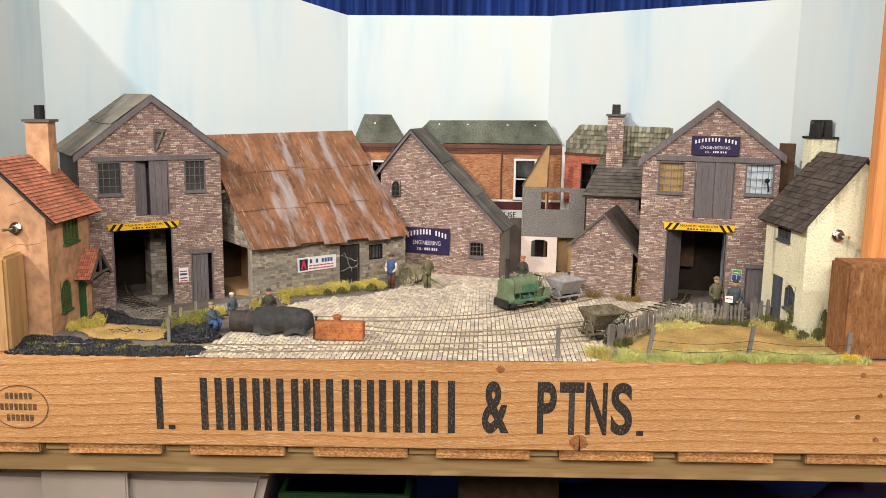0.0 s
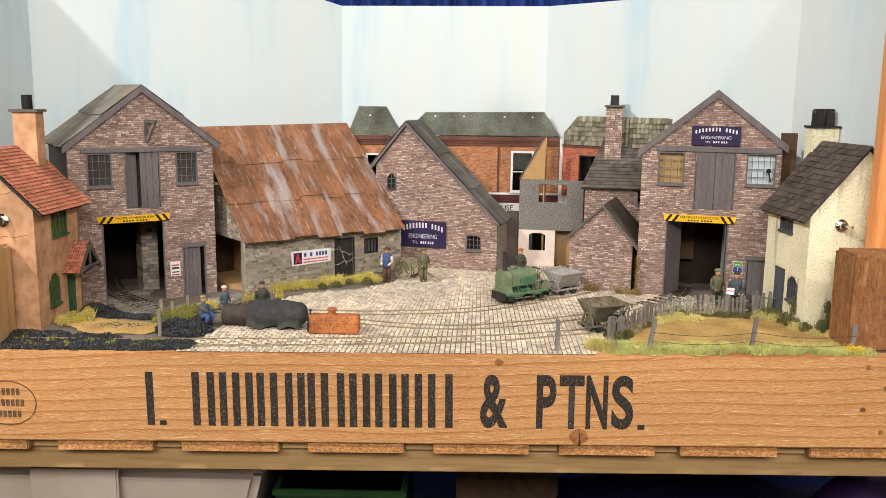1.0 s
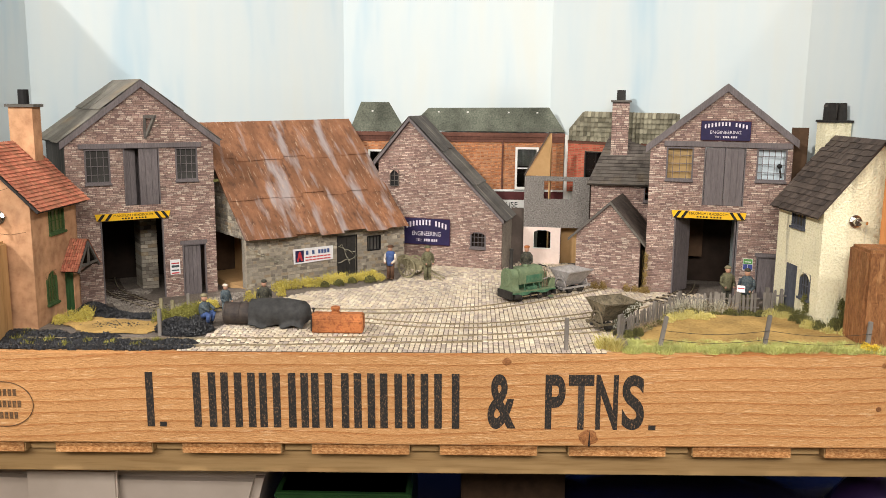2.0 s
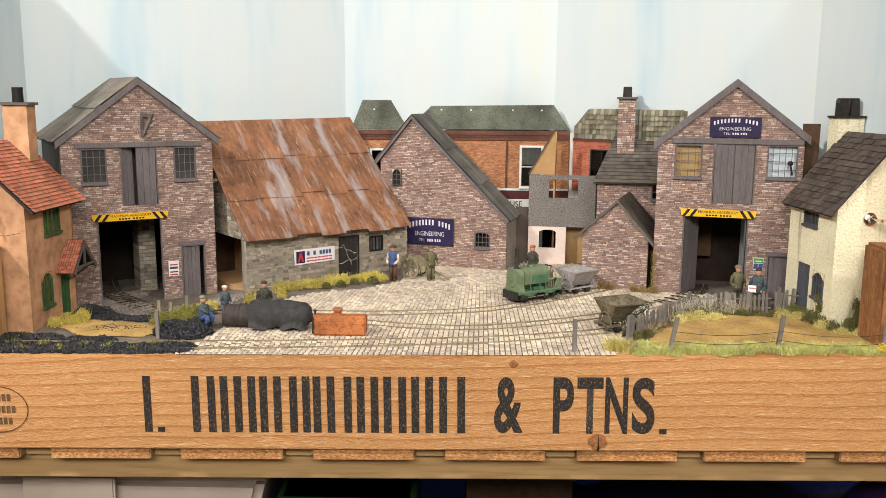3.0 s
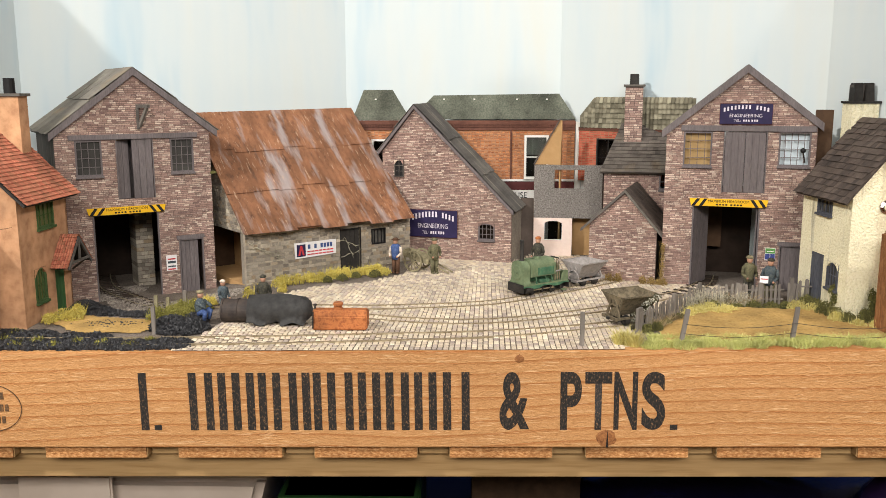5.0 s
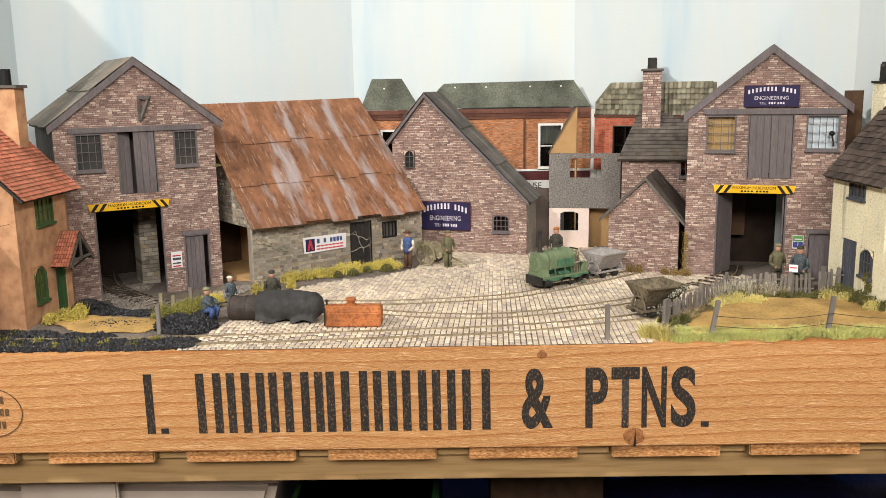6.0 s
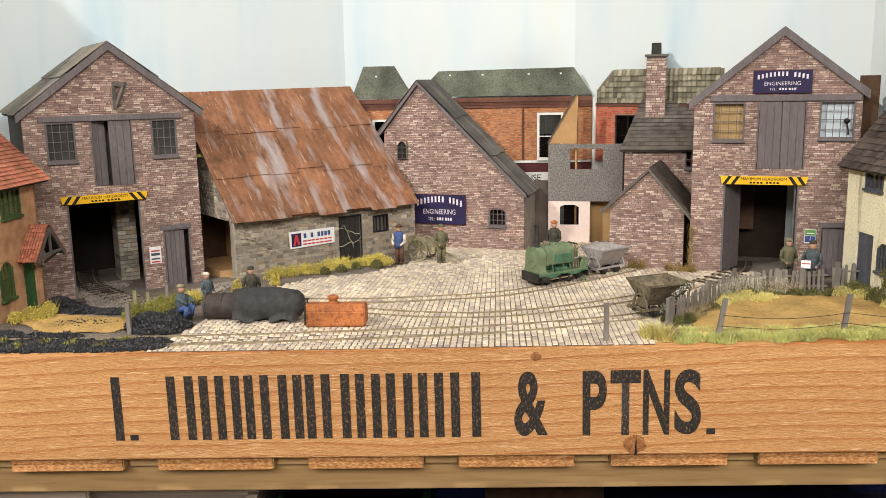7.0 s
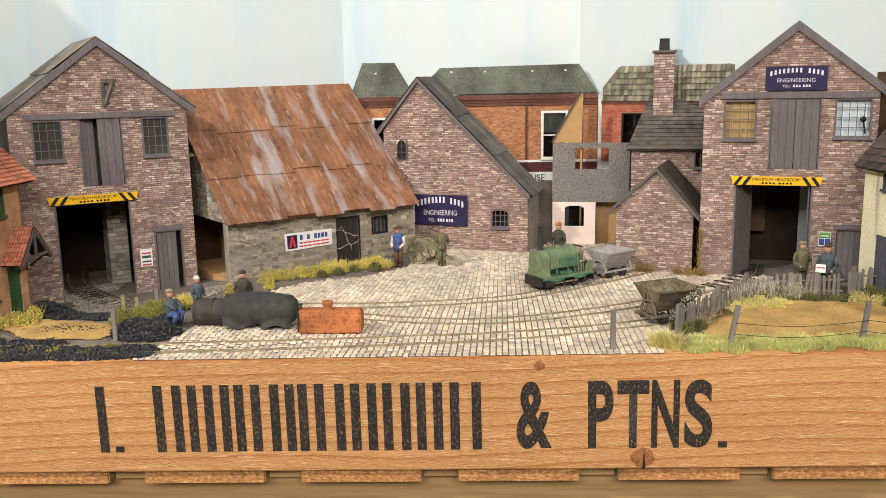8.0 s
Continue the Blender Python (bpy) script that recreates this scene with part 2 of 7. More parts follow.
cloth_olive = mat("painted_olive_cloth", [C(62, 62, 46), C(100, 96, 72), C(136, 128, 100)], 620, 0.9, 0.5, blotch=0.22, blotch_scale=150, spread=0.32)
cloth_blue = mat("painted_blue_cloth", [C(38, 56, 98), C(64, 84, 130), C(108, 122, 152)], 620, 0.9, 0.5, blotch=0.22, blotch_scale=150, spread=0.32)
cloth_navy = mat("painted_slate_cloth", [C(36, 44, 50), C(72, 82, 88), C(122, 124, 112)], 620, 0.9, 0.5, blotch=0.22, blotch_scale=150, spread=0.32)
cloth_brown = mat("painted_brown_cloth", [C(56, 38, 28), C(88, 62, 46), C(120, 92, 70)], 620, 0.9, 0.5, blotch=0.22, blotch_scale=150, spread=0.32)
cloth_pale = mat("painted_pale_cloth", [C(176, 158, 140), C(212, 196, 178), C(226, 214, 200)], 620, 0.9, 0.5, blotch=0.22, blotch_scale=150, spread=0.32)
cart_wood = mat("cart_wood", [C(96, 88, 66), C(134, 125, 98), C(158, 148, 118)], 260, 0.85, 0.3)
wall_paint = mat("hall_wall", [C(206, 202, 194), C(218, 214, 206)], 6, 0.9, 0.1)
ceil_paint = mat("hall_ceiling", [C(206, 204, 200), C(216, 214, 210)], 6, 0.9, 0.1)
carpet = mat("hall_floor", [C(112, 98, 80), C(132, 116, 96)], 120, 0.95, 0.3)
drape = mat("blue_drape", [C(24, 46, 108), C(34, 62, 132), C(44, 76, 150)], 8, 0.85, 0.2, stretch=(3, 3, 0.2))
table_mat = mat("dark_table", [C(48, 42, 38), C(64, 56, 50)], 20, 0.5, 0.1)
crate_green = mat("dark_green_plastic", [C(14, 40, 25), C(20, 50, 32)], 60, 0.4, 0.05)
crate_edge = mat("green_rim", [C(30, 62, 28), C(42, 76, 36)], 60, 0.4, 0.05)
bag_blue = mat("navy_plastic", [C(9, 9, 26), C(17, 17, 46)], 40, 0.25, 0.4, depth=0.004)
bag_purple = mat("purple_plastic", [C(34, 20, 52), C(52, 32, 74)], 40, 0.35, 0.3)
tub = mat("milky_plastic", [C(176, 160, 144), C(214, 198, 184)], 7, 0.35, 0.1, blotch=0.2)
window_glass = glass_mat("window_glass", (0.75, 0.78, 0.8, 1))
# opaque pane; the grey of reflections in the glass is put into its colour
reflection_grey_pane = mat("reflection_grey_pane", [C(58, 56, 54), C(84, 82, 78)], 60, 0.22, 0.05, spec=0.5)
sky_glass = mat("pale_pane", [C(196, 208, 214), C(214, 224, 228)], 40, 0.3, 0.02)
olive_pane = mat("olive_pane", [C(70, 74, 40), C(116, 116, 66)], 90, 0.35, 0.05, spec=0.5)
curtain_pane = mat("dusky_curtain", [C(104, 102, 94), C(148, 146, 136)], 90, 0.8, 0.2, stretch=(4, 1, 0.4))
joinery = mat("slate_grey_joinery", [C(60, 62, 70), C(82, 84, 92), C(100, 100, 104)], 260, 0.8, 0.3, stretch=(3, 3, 0.5), blotch=0.2)
amber_card = mat("amber_pane", [C(186, 150, 98), C(204, 170, 116)], 60, 0.6, 0.05)


# ---- mesh tools ----
class Shape:
    """Gathers solid pieces for one mesh."""

    def __init__(self):
        self.v, self.f, self.m = [], [], []

    def add(self, verts, faces, m=0):
        k = len(self.v)
        self.v += [tuple(p) for p in verts]
        self.f += [tuple(k + i for i in f) for f in faces]
        self.m += [m] * len(faces)
        return self

    def box(self, x0, x1, y0, y1, z0, z1, m=0, turn=None):
        vs = [(x, y, z) for z in (z0, z1) for y in (y0, y1) for x in (x0, x1)]
        if turn is not None:
            vs = [turn @ Vector(p) for p in vs]
        return self.add(vs, [(0, 2, 3, 1), (4, 5, 7, 6), (0, 1, 5, 4), (2, 6, 7, 3), (0, 4, 6, 2), (1, 3, 7, 5)], m)

    def beam(self, a, b, w, h, m=0):
        a, b = Vector(a), Vector(b)
        d = b - a
        q = d.to_track_quat("Y", "Z").to_matrix().to_4x4()
        return self.box(-w / 2, w / 2, 0, d.length, -h / 2, h / 2, m, Matrix.Translation(a) @ q)

    def prism(self, poly, y0, y1, m=0):
        """A polygon in x, z, drawn out from y0 to y1."""
        k = len(poly)
        vs = [(x, y0, z) for x, z in poly] + [(x, y1, z) for x, z in poly]
        fs = [tuple(range(k)), tuple(range(2 * k - 1, k - 1, -1))] + [(i, k + i, k + (i + 1) % k, (i + 1) % k) for i in range(k)]
        return self.add(vs, fs, m)

    def plate(self, poly, z0, z1, m=0):
        """A polygon in x, y, drawn out from z0 to z1."""
        k = len(poly)
        vs = [(x, y, z0) for x, y in poly] + [(x, y, z1) for x, y in poly]
        fs = [tuple(range(k)), tuple(range(2 * k - 1, k - 1, -1))] + [(i, k + i, k + (i + 1) % k, (i + 1) % k) for i in range(k)]
        return self.add(vs, fs, m)

    def slab(self, quad, thick, m=0):
        """Four corners in space, thickened downwards along their normal."""
        q = [Vector(p) for p in quad]
        nn = (q[1] - q[0]).cross(q[3] - q[0]).normalized() * thick
        return self.add(q + [p - nn for p in q], [(0, 1, 2, 3), (7, 6, 5, 4), (0, 4, 5, 1), (1, 5, 6, 2), (2, 6, 7, 3), (3, 7, 4, 0)], m)

    def tube(self, a, b, r0, r1=None, n=12, m=0):
        a, b = Vector(a), Vector(b)
        r1 = r0 if r1 is None else r1
        q = (b - a).to_track_quat("Z", "Y")
        ring = [(math.cos(2 * math.pi * i / n), math.sin(2 * math.pi * i / n)) for i in range(n)]
        vs = [a + q @ Vector((c * r0, s * r0, 0)) for c, s in ring] + [b + q @ Vector((c * r1, s * r1, 0)) for c, s in ring]
        fs = [(i, (i + 1) % n, n + (i + 1) % n, n + i) for i in range(n)] + [tuple(range(n - 1, -1, -1)), tuple(range(n, 2 * n))]
        return self.add(vs, fs, m)

    def lathe(self, c, prof, n=16, m=0):
        """Rings of (radius, height) about the upright axis through c."""
        vs = [(c[0] + r * math.cos(2 * math.pi * i / n), c[1] + r * math.sin(2 * math.pi * i / n), c[2] + z) for r, z in prof for i in range(n)]
        fs = [(k * n + i, k * n + (i + 1) % n, (k + 1) * n + (i + 1) % n, (k + 1) * n + i) for k in range(len(prof) - 1) for i in range(n)]
        fs += [tuple(range(n - 1, -1, -1)), tuple(range((len(prof) - 1) * n, len(prof) * n))]
        return self.add(vs, fs, m)

    def ball(self, c, rx, ry, rz, m=0, n=10, rings=7, jit=0.0):
        vs, fs = [], []
        for k in range(rings + 1):
            a = math.pi * k / rings
            for i in range(n):
                b = 2 * math.pi * i / n
                j = 1 + random.uniform(-jit, jit)
                vs.append((c[0] + rx * j * math.sin(a) * math.cos(b), c[1] + ry * j * math.sin(a) * math.sin(b), c[2] + rz * j * math.cos(a)))
        for k in range(rings):
            for i in range(n):
                fs.append((k * n + i, k * n + (i + 1) % n, (k + 1) * n + (i + 1) % n, (k + 1) * n + i))
        return self.add(vs, fs, m)

    def lump(self, c, r, m=0):
        q = Euler((random.uniform(0, 6), random.uniform(0, 6), random.uniform(0, 6))).to_matrix()
        vs = [Vector(c) + q @ Vector((x * r * random.uniform(0.6, 1.2), y * r * random.uniform(0.6, 1.2), z * r * random.uniform(0.6, 1.2))) for x, y, z in ((1, 0, 0), (-1, 0, 0), (0, 1, 0), (0, -1, 0), (0, 0, 1), (0, 0, -1))]
        return self.add(vs, [(0, 2, 4), (2, 1, 4), (1, 3, 4), (3, 0, 4), (2, 0, 5), (1, 2, 5), (3, 1, 5), (0, 3, 5)], m)

    def wall(self, polys, y0, y1, m=0):
        """A wall from polygons in x, z that share edges, from y0 to y1, open where no polygon lies."""
        index, front = {}, []
        pts = []
        for poly in polys:
            f = []
            for p in poly:
                k = (round(p[0], 5), round(p[1], 5))
                if k not in index:
                    index[k] = len(pts)
                    pts.append(k)
                f.append(index[k])
            front.append(f)
        k = len(pts)
        edges = {}
        for f in front:
            for a, b in zip(f, f[1:] + f[:1]):
                edges[(a, b)] = True
        fs = [tuple(f) for f in front] + [tuple(k + i for i in reversed(f)) for f in front]
        fs += [(a, k + a, k + b, b) for a, b in edges if (b, a) not in edges]
        return self.add([(x, y0, z) for x, z in pts] + [(x, y1, z) for x, z in pts], fs, m)


def mesh_of(name, shape, mats, smooth=False, bevel=0.0, fix=True):
    me = bpy.data.meshes.new(name)
    me.from_pydata(shape.v, [], shape.f)
    for m in mats if isinstance(mats, (list, tuple)) else [mats]:
        me.materials.append(m)
    me.polygons.foreach_set("material_index", shape.m)
    if fix or bevel:
        bm = bmesh.new()
        bm.from_mesh(me)
        if smooth:
            bmesh.ops.remove_doubles(bm, verts=bm.verts, dist=1e-6)
        bmesh.ops.recalc_face_normals(bm, faces=bm.faces)
        if bevel:
            bmesh.ops.bevel(bm, geom=[e for e in bm.edges if len(e.link_faces) == 2 and e.calc_face_angle(0) > 0.5], offset=bevel, segments=2, affect="EDGES", clamp_overlap=True)
        bm.to_mesh(me)
        bm.free()
    if smooth:
        me.polygons.foreach_set("use_smooth", [True] * len(me.polygons))
    me.update()
    return me


def part(name, shape, mats, parent=None, label="", smooth=False, bevel=0.0, fix=True, kind=""):
    ob = new(name, mesh_of(name, shape, mats, smooth, bevel, fix))
    if parent is not None:
        ob.parent = parent
    return tagged(ob, label, kind=kind)


def thing(name, m, label, category, group="", kind=""):
    ob = new(name)
    ob.empty_display_size = 0.02
    ob.matrix_world = m
    return tagged(ob, label, category, group, kind)


def solo(name, shape, mats, label, category, group="", kind="", **k):
    return tagged(part(name, shape, mats, **k), label, category, group, kind)


def lettering(text, width, height, mats, parent, m, name="lettering", thick=0.0002, bold=0.0):
    """Letters of the built-in font as a mesh, fitted to width and height, standing in the x, z plane."""
    cu = bpy.data.curves.new(name, "FONT")
    cu.body, cu.align_x, cu.align_y, cu.offset = text, "CENTER", "CENTER", bold
    tmp = new(name, cu)
    deps = bpy.context.evaluated_depsgraph_get()
    me = bpy.data.meshes.new_from_object(tmp.evaluated_get(deps))
    bpy.data.objects.remove(tmp)
    xs, ys = [v.co.x for v in me.vertices], [v.co.y for v in me.vertices]
    cx, cy = (max(xs) + min(xs)) / 2, (max(ys) + min(ys)) / 2
    sx, sy = width / (max(xs) - min(xs)), height / (max(ys) - min(ys))
    for v in me.vertices:
        v.co = ((v.co.x - cx) * sx, -thick, (v.co.y - cy) * sy)
    me.materials.clear()
    me.materials.append(mats)
    ob = new(name, me)
    ob.parent = parent
    ob.matrix_basis = m
    return ob


def cells(x0, x1, z0, z1, holes):
    """Rectangles that fill a wall round its openings (a, b, low, high)."""
    xs = sorted({x0, x1, *[h[0] for h in holes], *[h[1] for h in holes]})
    zs = sorted({z0, z1, *[h[2] for h in holes], *[h[3] for h in holes]})
    out = []
    for a, b in zip(xs, xs[1:]):
        for c, d in zip(zs, zs[1:]):
            if not any(h[0] <= (a + b) / 2 <= h[1] and h[2] <= (c + d) / 2 <= h[3] for h in holes):
                out.append([(a, c), (b, c), (b, d), (a, d)])
    return out


UNIT = {}


def unit_brick(mt):
    """One shared block, 1 x 1 x 1 with a chamfered face."""
    if mt.name not in UNIT:
        c = 0.06
        s = Shape()
        s.add([(0, 1, 0), (1, 1, 0), (1, 1, 1), (0, 1, 1), (c * 0.5, 0, c), (1 - c * 0.5, 0, c), (1 - c * 0.5, 0, 1 - c), (c * 0.5, 0, 1 - c)],
              [(4, 5, 6, 7), (0, 1, 5, 4), (1, 2, 6, 5), (2, 3, 7, 6), (3, 0, 4, 7)])
        UNIT[mt.name] = mesh_of("brick", s, mt)
    return UNIT[mt.name]


def courses(parent, span, z0, z1, h, lmin, lmax, mt, holes=(), gap=0.0006, proud=0.0005, single=0, name="brick", y=0.0, jitter=0.0, low=True):
    """Courses of single blocks on a wall. span(z): its reach at that height; the lowest ones are objects of their own."""
    rest, count, z = Shape(), 0, z0
    c = 0.0002
    while z + h * 0.6 < z1:
        hh = h * random.uniform(1 - jitter, 1 + jitter)
        lo, hi = span(z + hh)
        lo2, hi2 = span(z)
        lo, hi = max(lo, lo2), min(hi, hi2)
        cuts = [(lo, hi)]
        for a, b, zl, zh in holes:
            if zl - 0.0004 < z + hh * 0.5 < zh + 0.0004:
                cuts = [q for p, r in cuts for q in ((p, min(r, a)), (max(p, b), r)) if q[1] - q[0] > 0.0012]
        for p, r in cuts:
            x = p - random.uniform(0, 0.2) * lmin
            while x < r - 0.0008:
                ln = random.uniform(lmin, lmax)
                a, b = max(x, p), min(x + ln - gap, r)
                x += ln
                if b - a < 0.0012:
                    continue
                pr = proud * random.uniform(0.5, 1.5)
                if count < single:
                    ob = new(name, unit_brick(mt))
                    ob.parent = parent
                    ob.matrix_basis = Matrix.Translation((a, y - pr, z)) @ Matrix.Diagonal((b - a, pr + 0.0002, hh - gap, 1))
                    count += 1
                else:
                    t = z + hh - gap
                    rest.add([(a, y + 0.0002, z), (b, y + 0.0002, z), (b, y + 0.0002, t), (a, y + 0.0002, t), (a + c, y - pr, z + c), (b - c, y - pr, z + c), (b - c, y - pr, t - c), (a + c, y - pr, t - c)],
                             [(4, 5, 6, 7), (0, 1, 5, 4), (1, 2, 6, 5), (2, 3, 7, 6), (3, 0, 4, 7)])
        z += hh
    if rest.v:
        part(name + "work", rest, mt, parent, fix=False, kind="stuff")


def gable_wall(x0, x1, eave0, eave1, xa, za, holes, y0, y1, base=-0.015):
    """A gable wall with openings; eaves and apex may lie unevenly."""
    top = min(eave0, eave1)
    s = Shape()
    polys = cells(x0, x1, base, top, [h for h in holes if h[3] <= top])
    s.wall(polys, y0, y1)
    s.prism([(x0, top), (x1, top)] + ([(x1, eave1)] if eave1 > top else []) + [(xa, za)] + ([(x0, eave0)] if eave0 > top else []), y0, y1)
    return s


def gable_span(x0, x1, eave0, eave1, xa, za):
    def span(z):
        lo = x0 if z <= eave0 else x0 + (xa - x0) * (z - eave0) / (za - eave0)
        hi = x1 if z <= eave1 else x1 + (xa - x1) * (z - eave1) / (za - eave1)
        return lo, hi
    return span


def window(parent, x0, x1, z0, z1, cols, rows, frame_mat, pane, y=0.0, sill=True, bar=0.0007, deep=0.006, arched=0.0, rim=0.0018, name="window", wall_mat=None):
    """A glazed window in an opening: frame, sill, each bar and the pane."""
    rimshape = Shape()
    for a, b, c, d in ((x0, x0 + rim, z0, z1), (x1 - rim, x1, z0, z1), (x0 + rim, x1 - rim, z0, z0 + rim), (x0 + rim, x1 - rim, z1 - rim, z1)):
        rimshape.box(a, b, y - 0.0008, y + 0.0025, c, d)
    w = part(name, rimshape, frame_mat, parent)
    if arched:
        k = Shape()
        k.prism([(x0, z1), (x0, z1 - arched), (x0 + (x1 - x0) * 0.2, z1 - arched * 0.35), (x0 + (x1 - x0) * 0.35, z1 - arched * 0.08), (x0 + (x1 - x0) * 0.5, z1)], y - 0.0011, y + 0.002)
        k.prism([(x1, z1), (x1 - (x1 - x0) * 0.5, z1), (x1 - (x1 - x0) * 0.35, z1 - arched * 0.08), (x1 - (x1 - x0) * 0.2, z1 - arched * 0.35), (x1, z1 - arched)], y - 0.0011, y + 0.002)
        part("arch", k, wall_mat or frame_mat, w)
    for i in range(1, cols):
        x = x0 + (x1 - x0) * i / cols
        part("glazing_bar", Shape().box(x - bar / 2, x + bar / 2, y + 0.0004, y + 0.0016, z0 + rim, z1 - rim), frame_mat, w)
    for i in range(1, rows):
        z = z0 + (z1 - z0) * i / rows
        part("glazing_bar", Shape().box(x0 + rim, x1 - rim, y + 0.0006, y + 0.0014, z - bar / 2, z + bar / 2), frame_mat, w)
    if pane is not None:
        part("pane", Shape().box(x0 + rim * 0.5, x1 - rim * 0.5, y + 0.0017, y + 0.0022, z0 + rim * 0.5, z1 - rim * 0.5), pane, w)
    if sill:
        part("sill", Shape().box(x0 - 0.001, x1 + 0.001, y - 0.003, y + 0.001, z0 - 0.0025, z0), frame_mat, w, bevel=0.0003)
    return w


def plank_door(parent, x0, x1, z0, z1, m, y=0.001, n=4, name="door"):
    w = (x1 - x0) / n
    d = part(name, Shape().box(x0, x1, y + 0.0008, y + 0.0016, z0, z1), m, parent)
    for i in range(n):
        part("board", Shape().box(x0 + i * w + 0.0002, x0 + (i + 1) * w - 0.0002, y, y + 0.0009, z0, z1), m, d)
    return d


def frame_round(parent, x0, x1, z0, z1, w, m, y=-0.0015, deep=0.003, name="door_frame", foot=True):
    s = Shape()
    s.box(x0 - w, x0, y, y + deep, z0, z1 + w).box(x1, x1 + w, y, y + deep, z0, z1 + w).box(x0, x1, y, y + deep, z1, z1 + w)
    return part(name, s, m, parent)


def streak(m, colour, scale, lo, hi, amount=0.85):
    """Long weather streaks of a second colour."""
    n, l = m.node_tree.nodes, m.node_tree.links
    b = n["Principled BSDF"]
    src = b.inputs["Base Color"].links[0].from_socket
    tc, mp, no, mr, mx = n.new("ShaderNodeTexCoord"), n.new("ShaderNodeMapping"), n.new("ShaderNodeTexNoise"), n.new("ShaderNodeMapRange"), n.new("ShaderNodeMix")
    mp.inputs["Scale"].default_value = scale
    no.inputs["Scale"].default_value = 1.0
    no.inputs["Detail"].default_value = 5
    l.new(tc.outputs["Object"], mp.inputs[0])
    l.new(mp.outputs[0], no.inputs["Vector"])
    mr.inputs[1].default_value, mr.inputs[2].default_value, mr.inputs[4].default_value = lo, hi, amount
    l.new(no.outputs["Fac"], mr.inputs[0])
    mx.data_type = "RGBA"
    l.new(mr.outputs[0], mx.inputs[0])
    l.new(src, mx.inputs[6])
    mx.inputs[7].default_value = colour
    l.new(mx.outputs[2], b.inputs["Base Color"])


streak(rust, C(160, 150, 148), (60, 12, 12), 0.52, 0.66, 0.8)
streak(rust, C(190, 160, 134), (420, 60, 60), 0.62, 0.68, 0.55)
streak(rust, C(74, 52, 42), (90, 30, 30), 0.60, 0.74, 0.6)
streak(cream, C(132, 122, 96), (70, 70, 16), 0.58, 0.76, 0.75)
streak(peach, C(124, 92, 74), (50, 50, 18), 0.56, 0.76, 0.65)
streak(pine, C(150, 104, 64), (8, 60, 420), 0.60, 0.74, 0.30)
streak(pine, C(232, 196, 152), (60, 200, 700), 0.60, 0.70, 0.45)
streak(dark_roof, C(136, 128, 116), (14, 120, 14), 0.54, 0.72, 0.7)
streak(pine_dark, C(196, 148, 98), (160, 160, 26), 0.56, 0.70, 0.6)
streak(board_roof, C(150, 128, 96), (30, 10, 10), 0.58, 0.72, 0.6)
streak(slate_grey, C(118, 100, 70), (30, 20, 20), 0.6, 0.75, 0.5)


def tiles(parent, p00, p10, p01, p11, cols, rows, thick, mt, name, lift=0.0006, jit=0.03, amp=0.0, seg=1, stagger=False, ragged=0.0, joined=False, edge=0.01):
    """Overlapping roof pieces on a slope. p00, p10: along the eave; p01, p11: along the ridge."""
    p00, p10, p01, p11 = [Vector(p) for p in (p00, p10, p01, p11)]
    nrm = (p10 - p00).cross(p01 - p00).normalized()
    if nrm.z < 0:
        nrm = -nrm

    def at(u, v):
        return (p00 * (1 - u) + p10 * u) * (1 - v) + (p01 * (1 - u) + p11 * u) * v

    rest = Shape()
    for r in range(rows):
        for c in range(cols + (1 if stagger and r % 2 else 0)):
            off = -0.5 if stagger and r % 2 else 0
            u0, u1 = max(0, (c + off) / cols), min(1, (c + off + 1) / cols)
            if u1 - u0 < 0.02 / cols:
                continue
            v0, v1 = r / rows - random.uniform(0, ragged) / rows, min(1, (r + 1.12) / rows)
            up = lift * (1 + random.uniform(-jit, jit) * 8)
            tilt = random.uniform(-jit, jit) * lift * 6
            top, bot = [], []
            for i in range(seg + 1):
                f = i / seg
                u = u0 + (u1 - u0) * (edge + (1 - 2 * edge) * f)
                w = amp * (0.5 + 0.5 * math.cos(2 * math.pi * f * max(1, seg // 6)))
                lo = at(u, v0) + nrm * (up + w + tilt * f + thick)
                hi = at(u, v1) + nrm * (w + thick * 0.6)
                top += [lo, hi]
                bot += [lo - nrm * thick, hi - nrm * thick * 0.5]
            k = len(top)
            fs = [(2 * i, 2 * i + 2, 2 * i + 3, 2 * i + 1) for i in range(seg)] + [(k + 2 * i, k + 2 * i + 1, k + 2 * i + 3, k + 2 * i + 2) for i in range(seg)]
            fs += [(2 * i, k + 2 * i, k + 2 * i + 2, 2 * i + 2) for i in range(seg)] + [(0, 1, k + 1, k), (2 * seg, k + 2 * seg, k + 2 * seg + 1, 2 * seg + 1)]
            if joined:
                rest.add(top + bot, fs)
            else:
                part(name, Shape().add(top + bot, fs), mt, parent)
    if joined:
        part(name + "_covering", rest, mt, parent, kind="stuff")


# ---- the hall round the stand ----
solo("floor", Shape().box(-4, 4, -4, 4, -1.2, -1.15), carpet, "pale timber hall floor", "floor", kind="structure")
solo("ceiling", Shape().box(-4, 4, -4, 4, 1.9, 1.95), ceil_paint, "off-white hall ceiling", "ceiling", kind="structure")
solo("wall_north", Shape().box(-4, 4, 3.9, 4, -1.15, 1.9), wall_paint, "pale grey hall wall", "wall", kind="structure")
solo("wall_south", Shape().box(-4, 4, -4, -3.9, -1.15, 1.9), wall_paint, "pale grey hall wall", "wall", kind="structure")
solo("wall_east", Shape().box(3.9, 4, -3.9, 3.9, -1.15, 1.9), wall_paint, "pale grey hall wall", "wall", kind="structure")
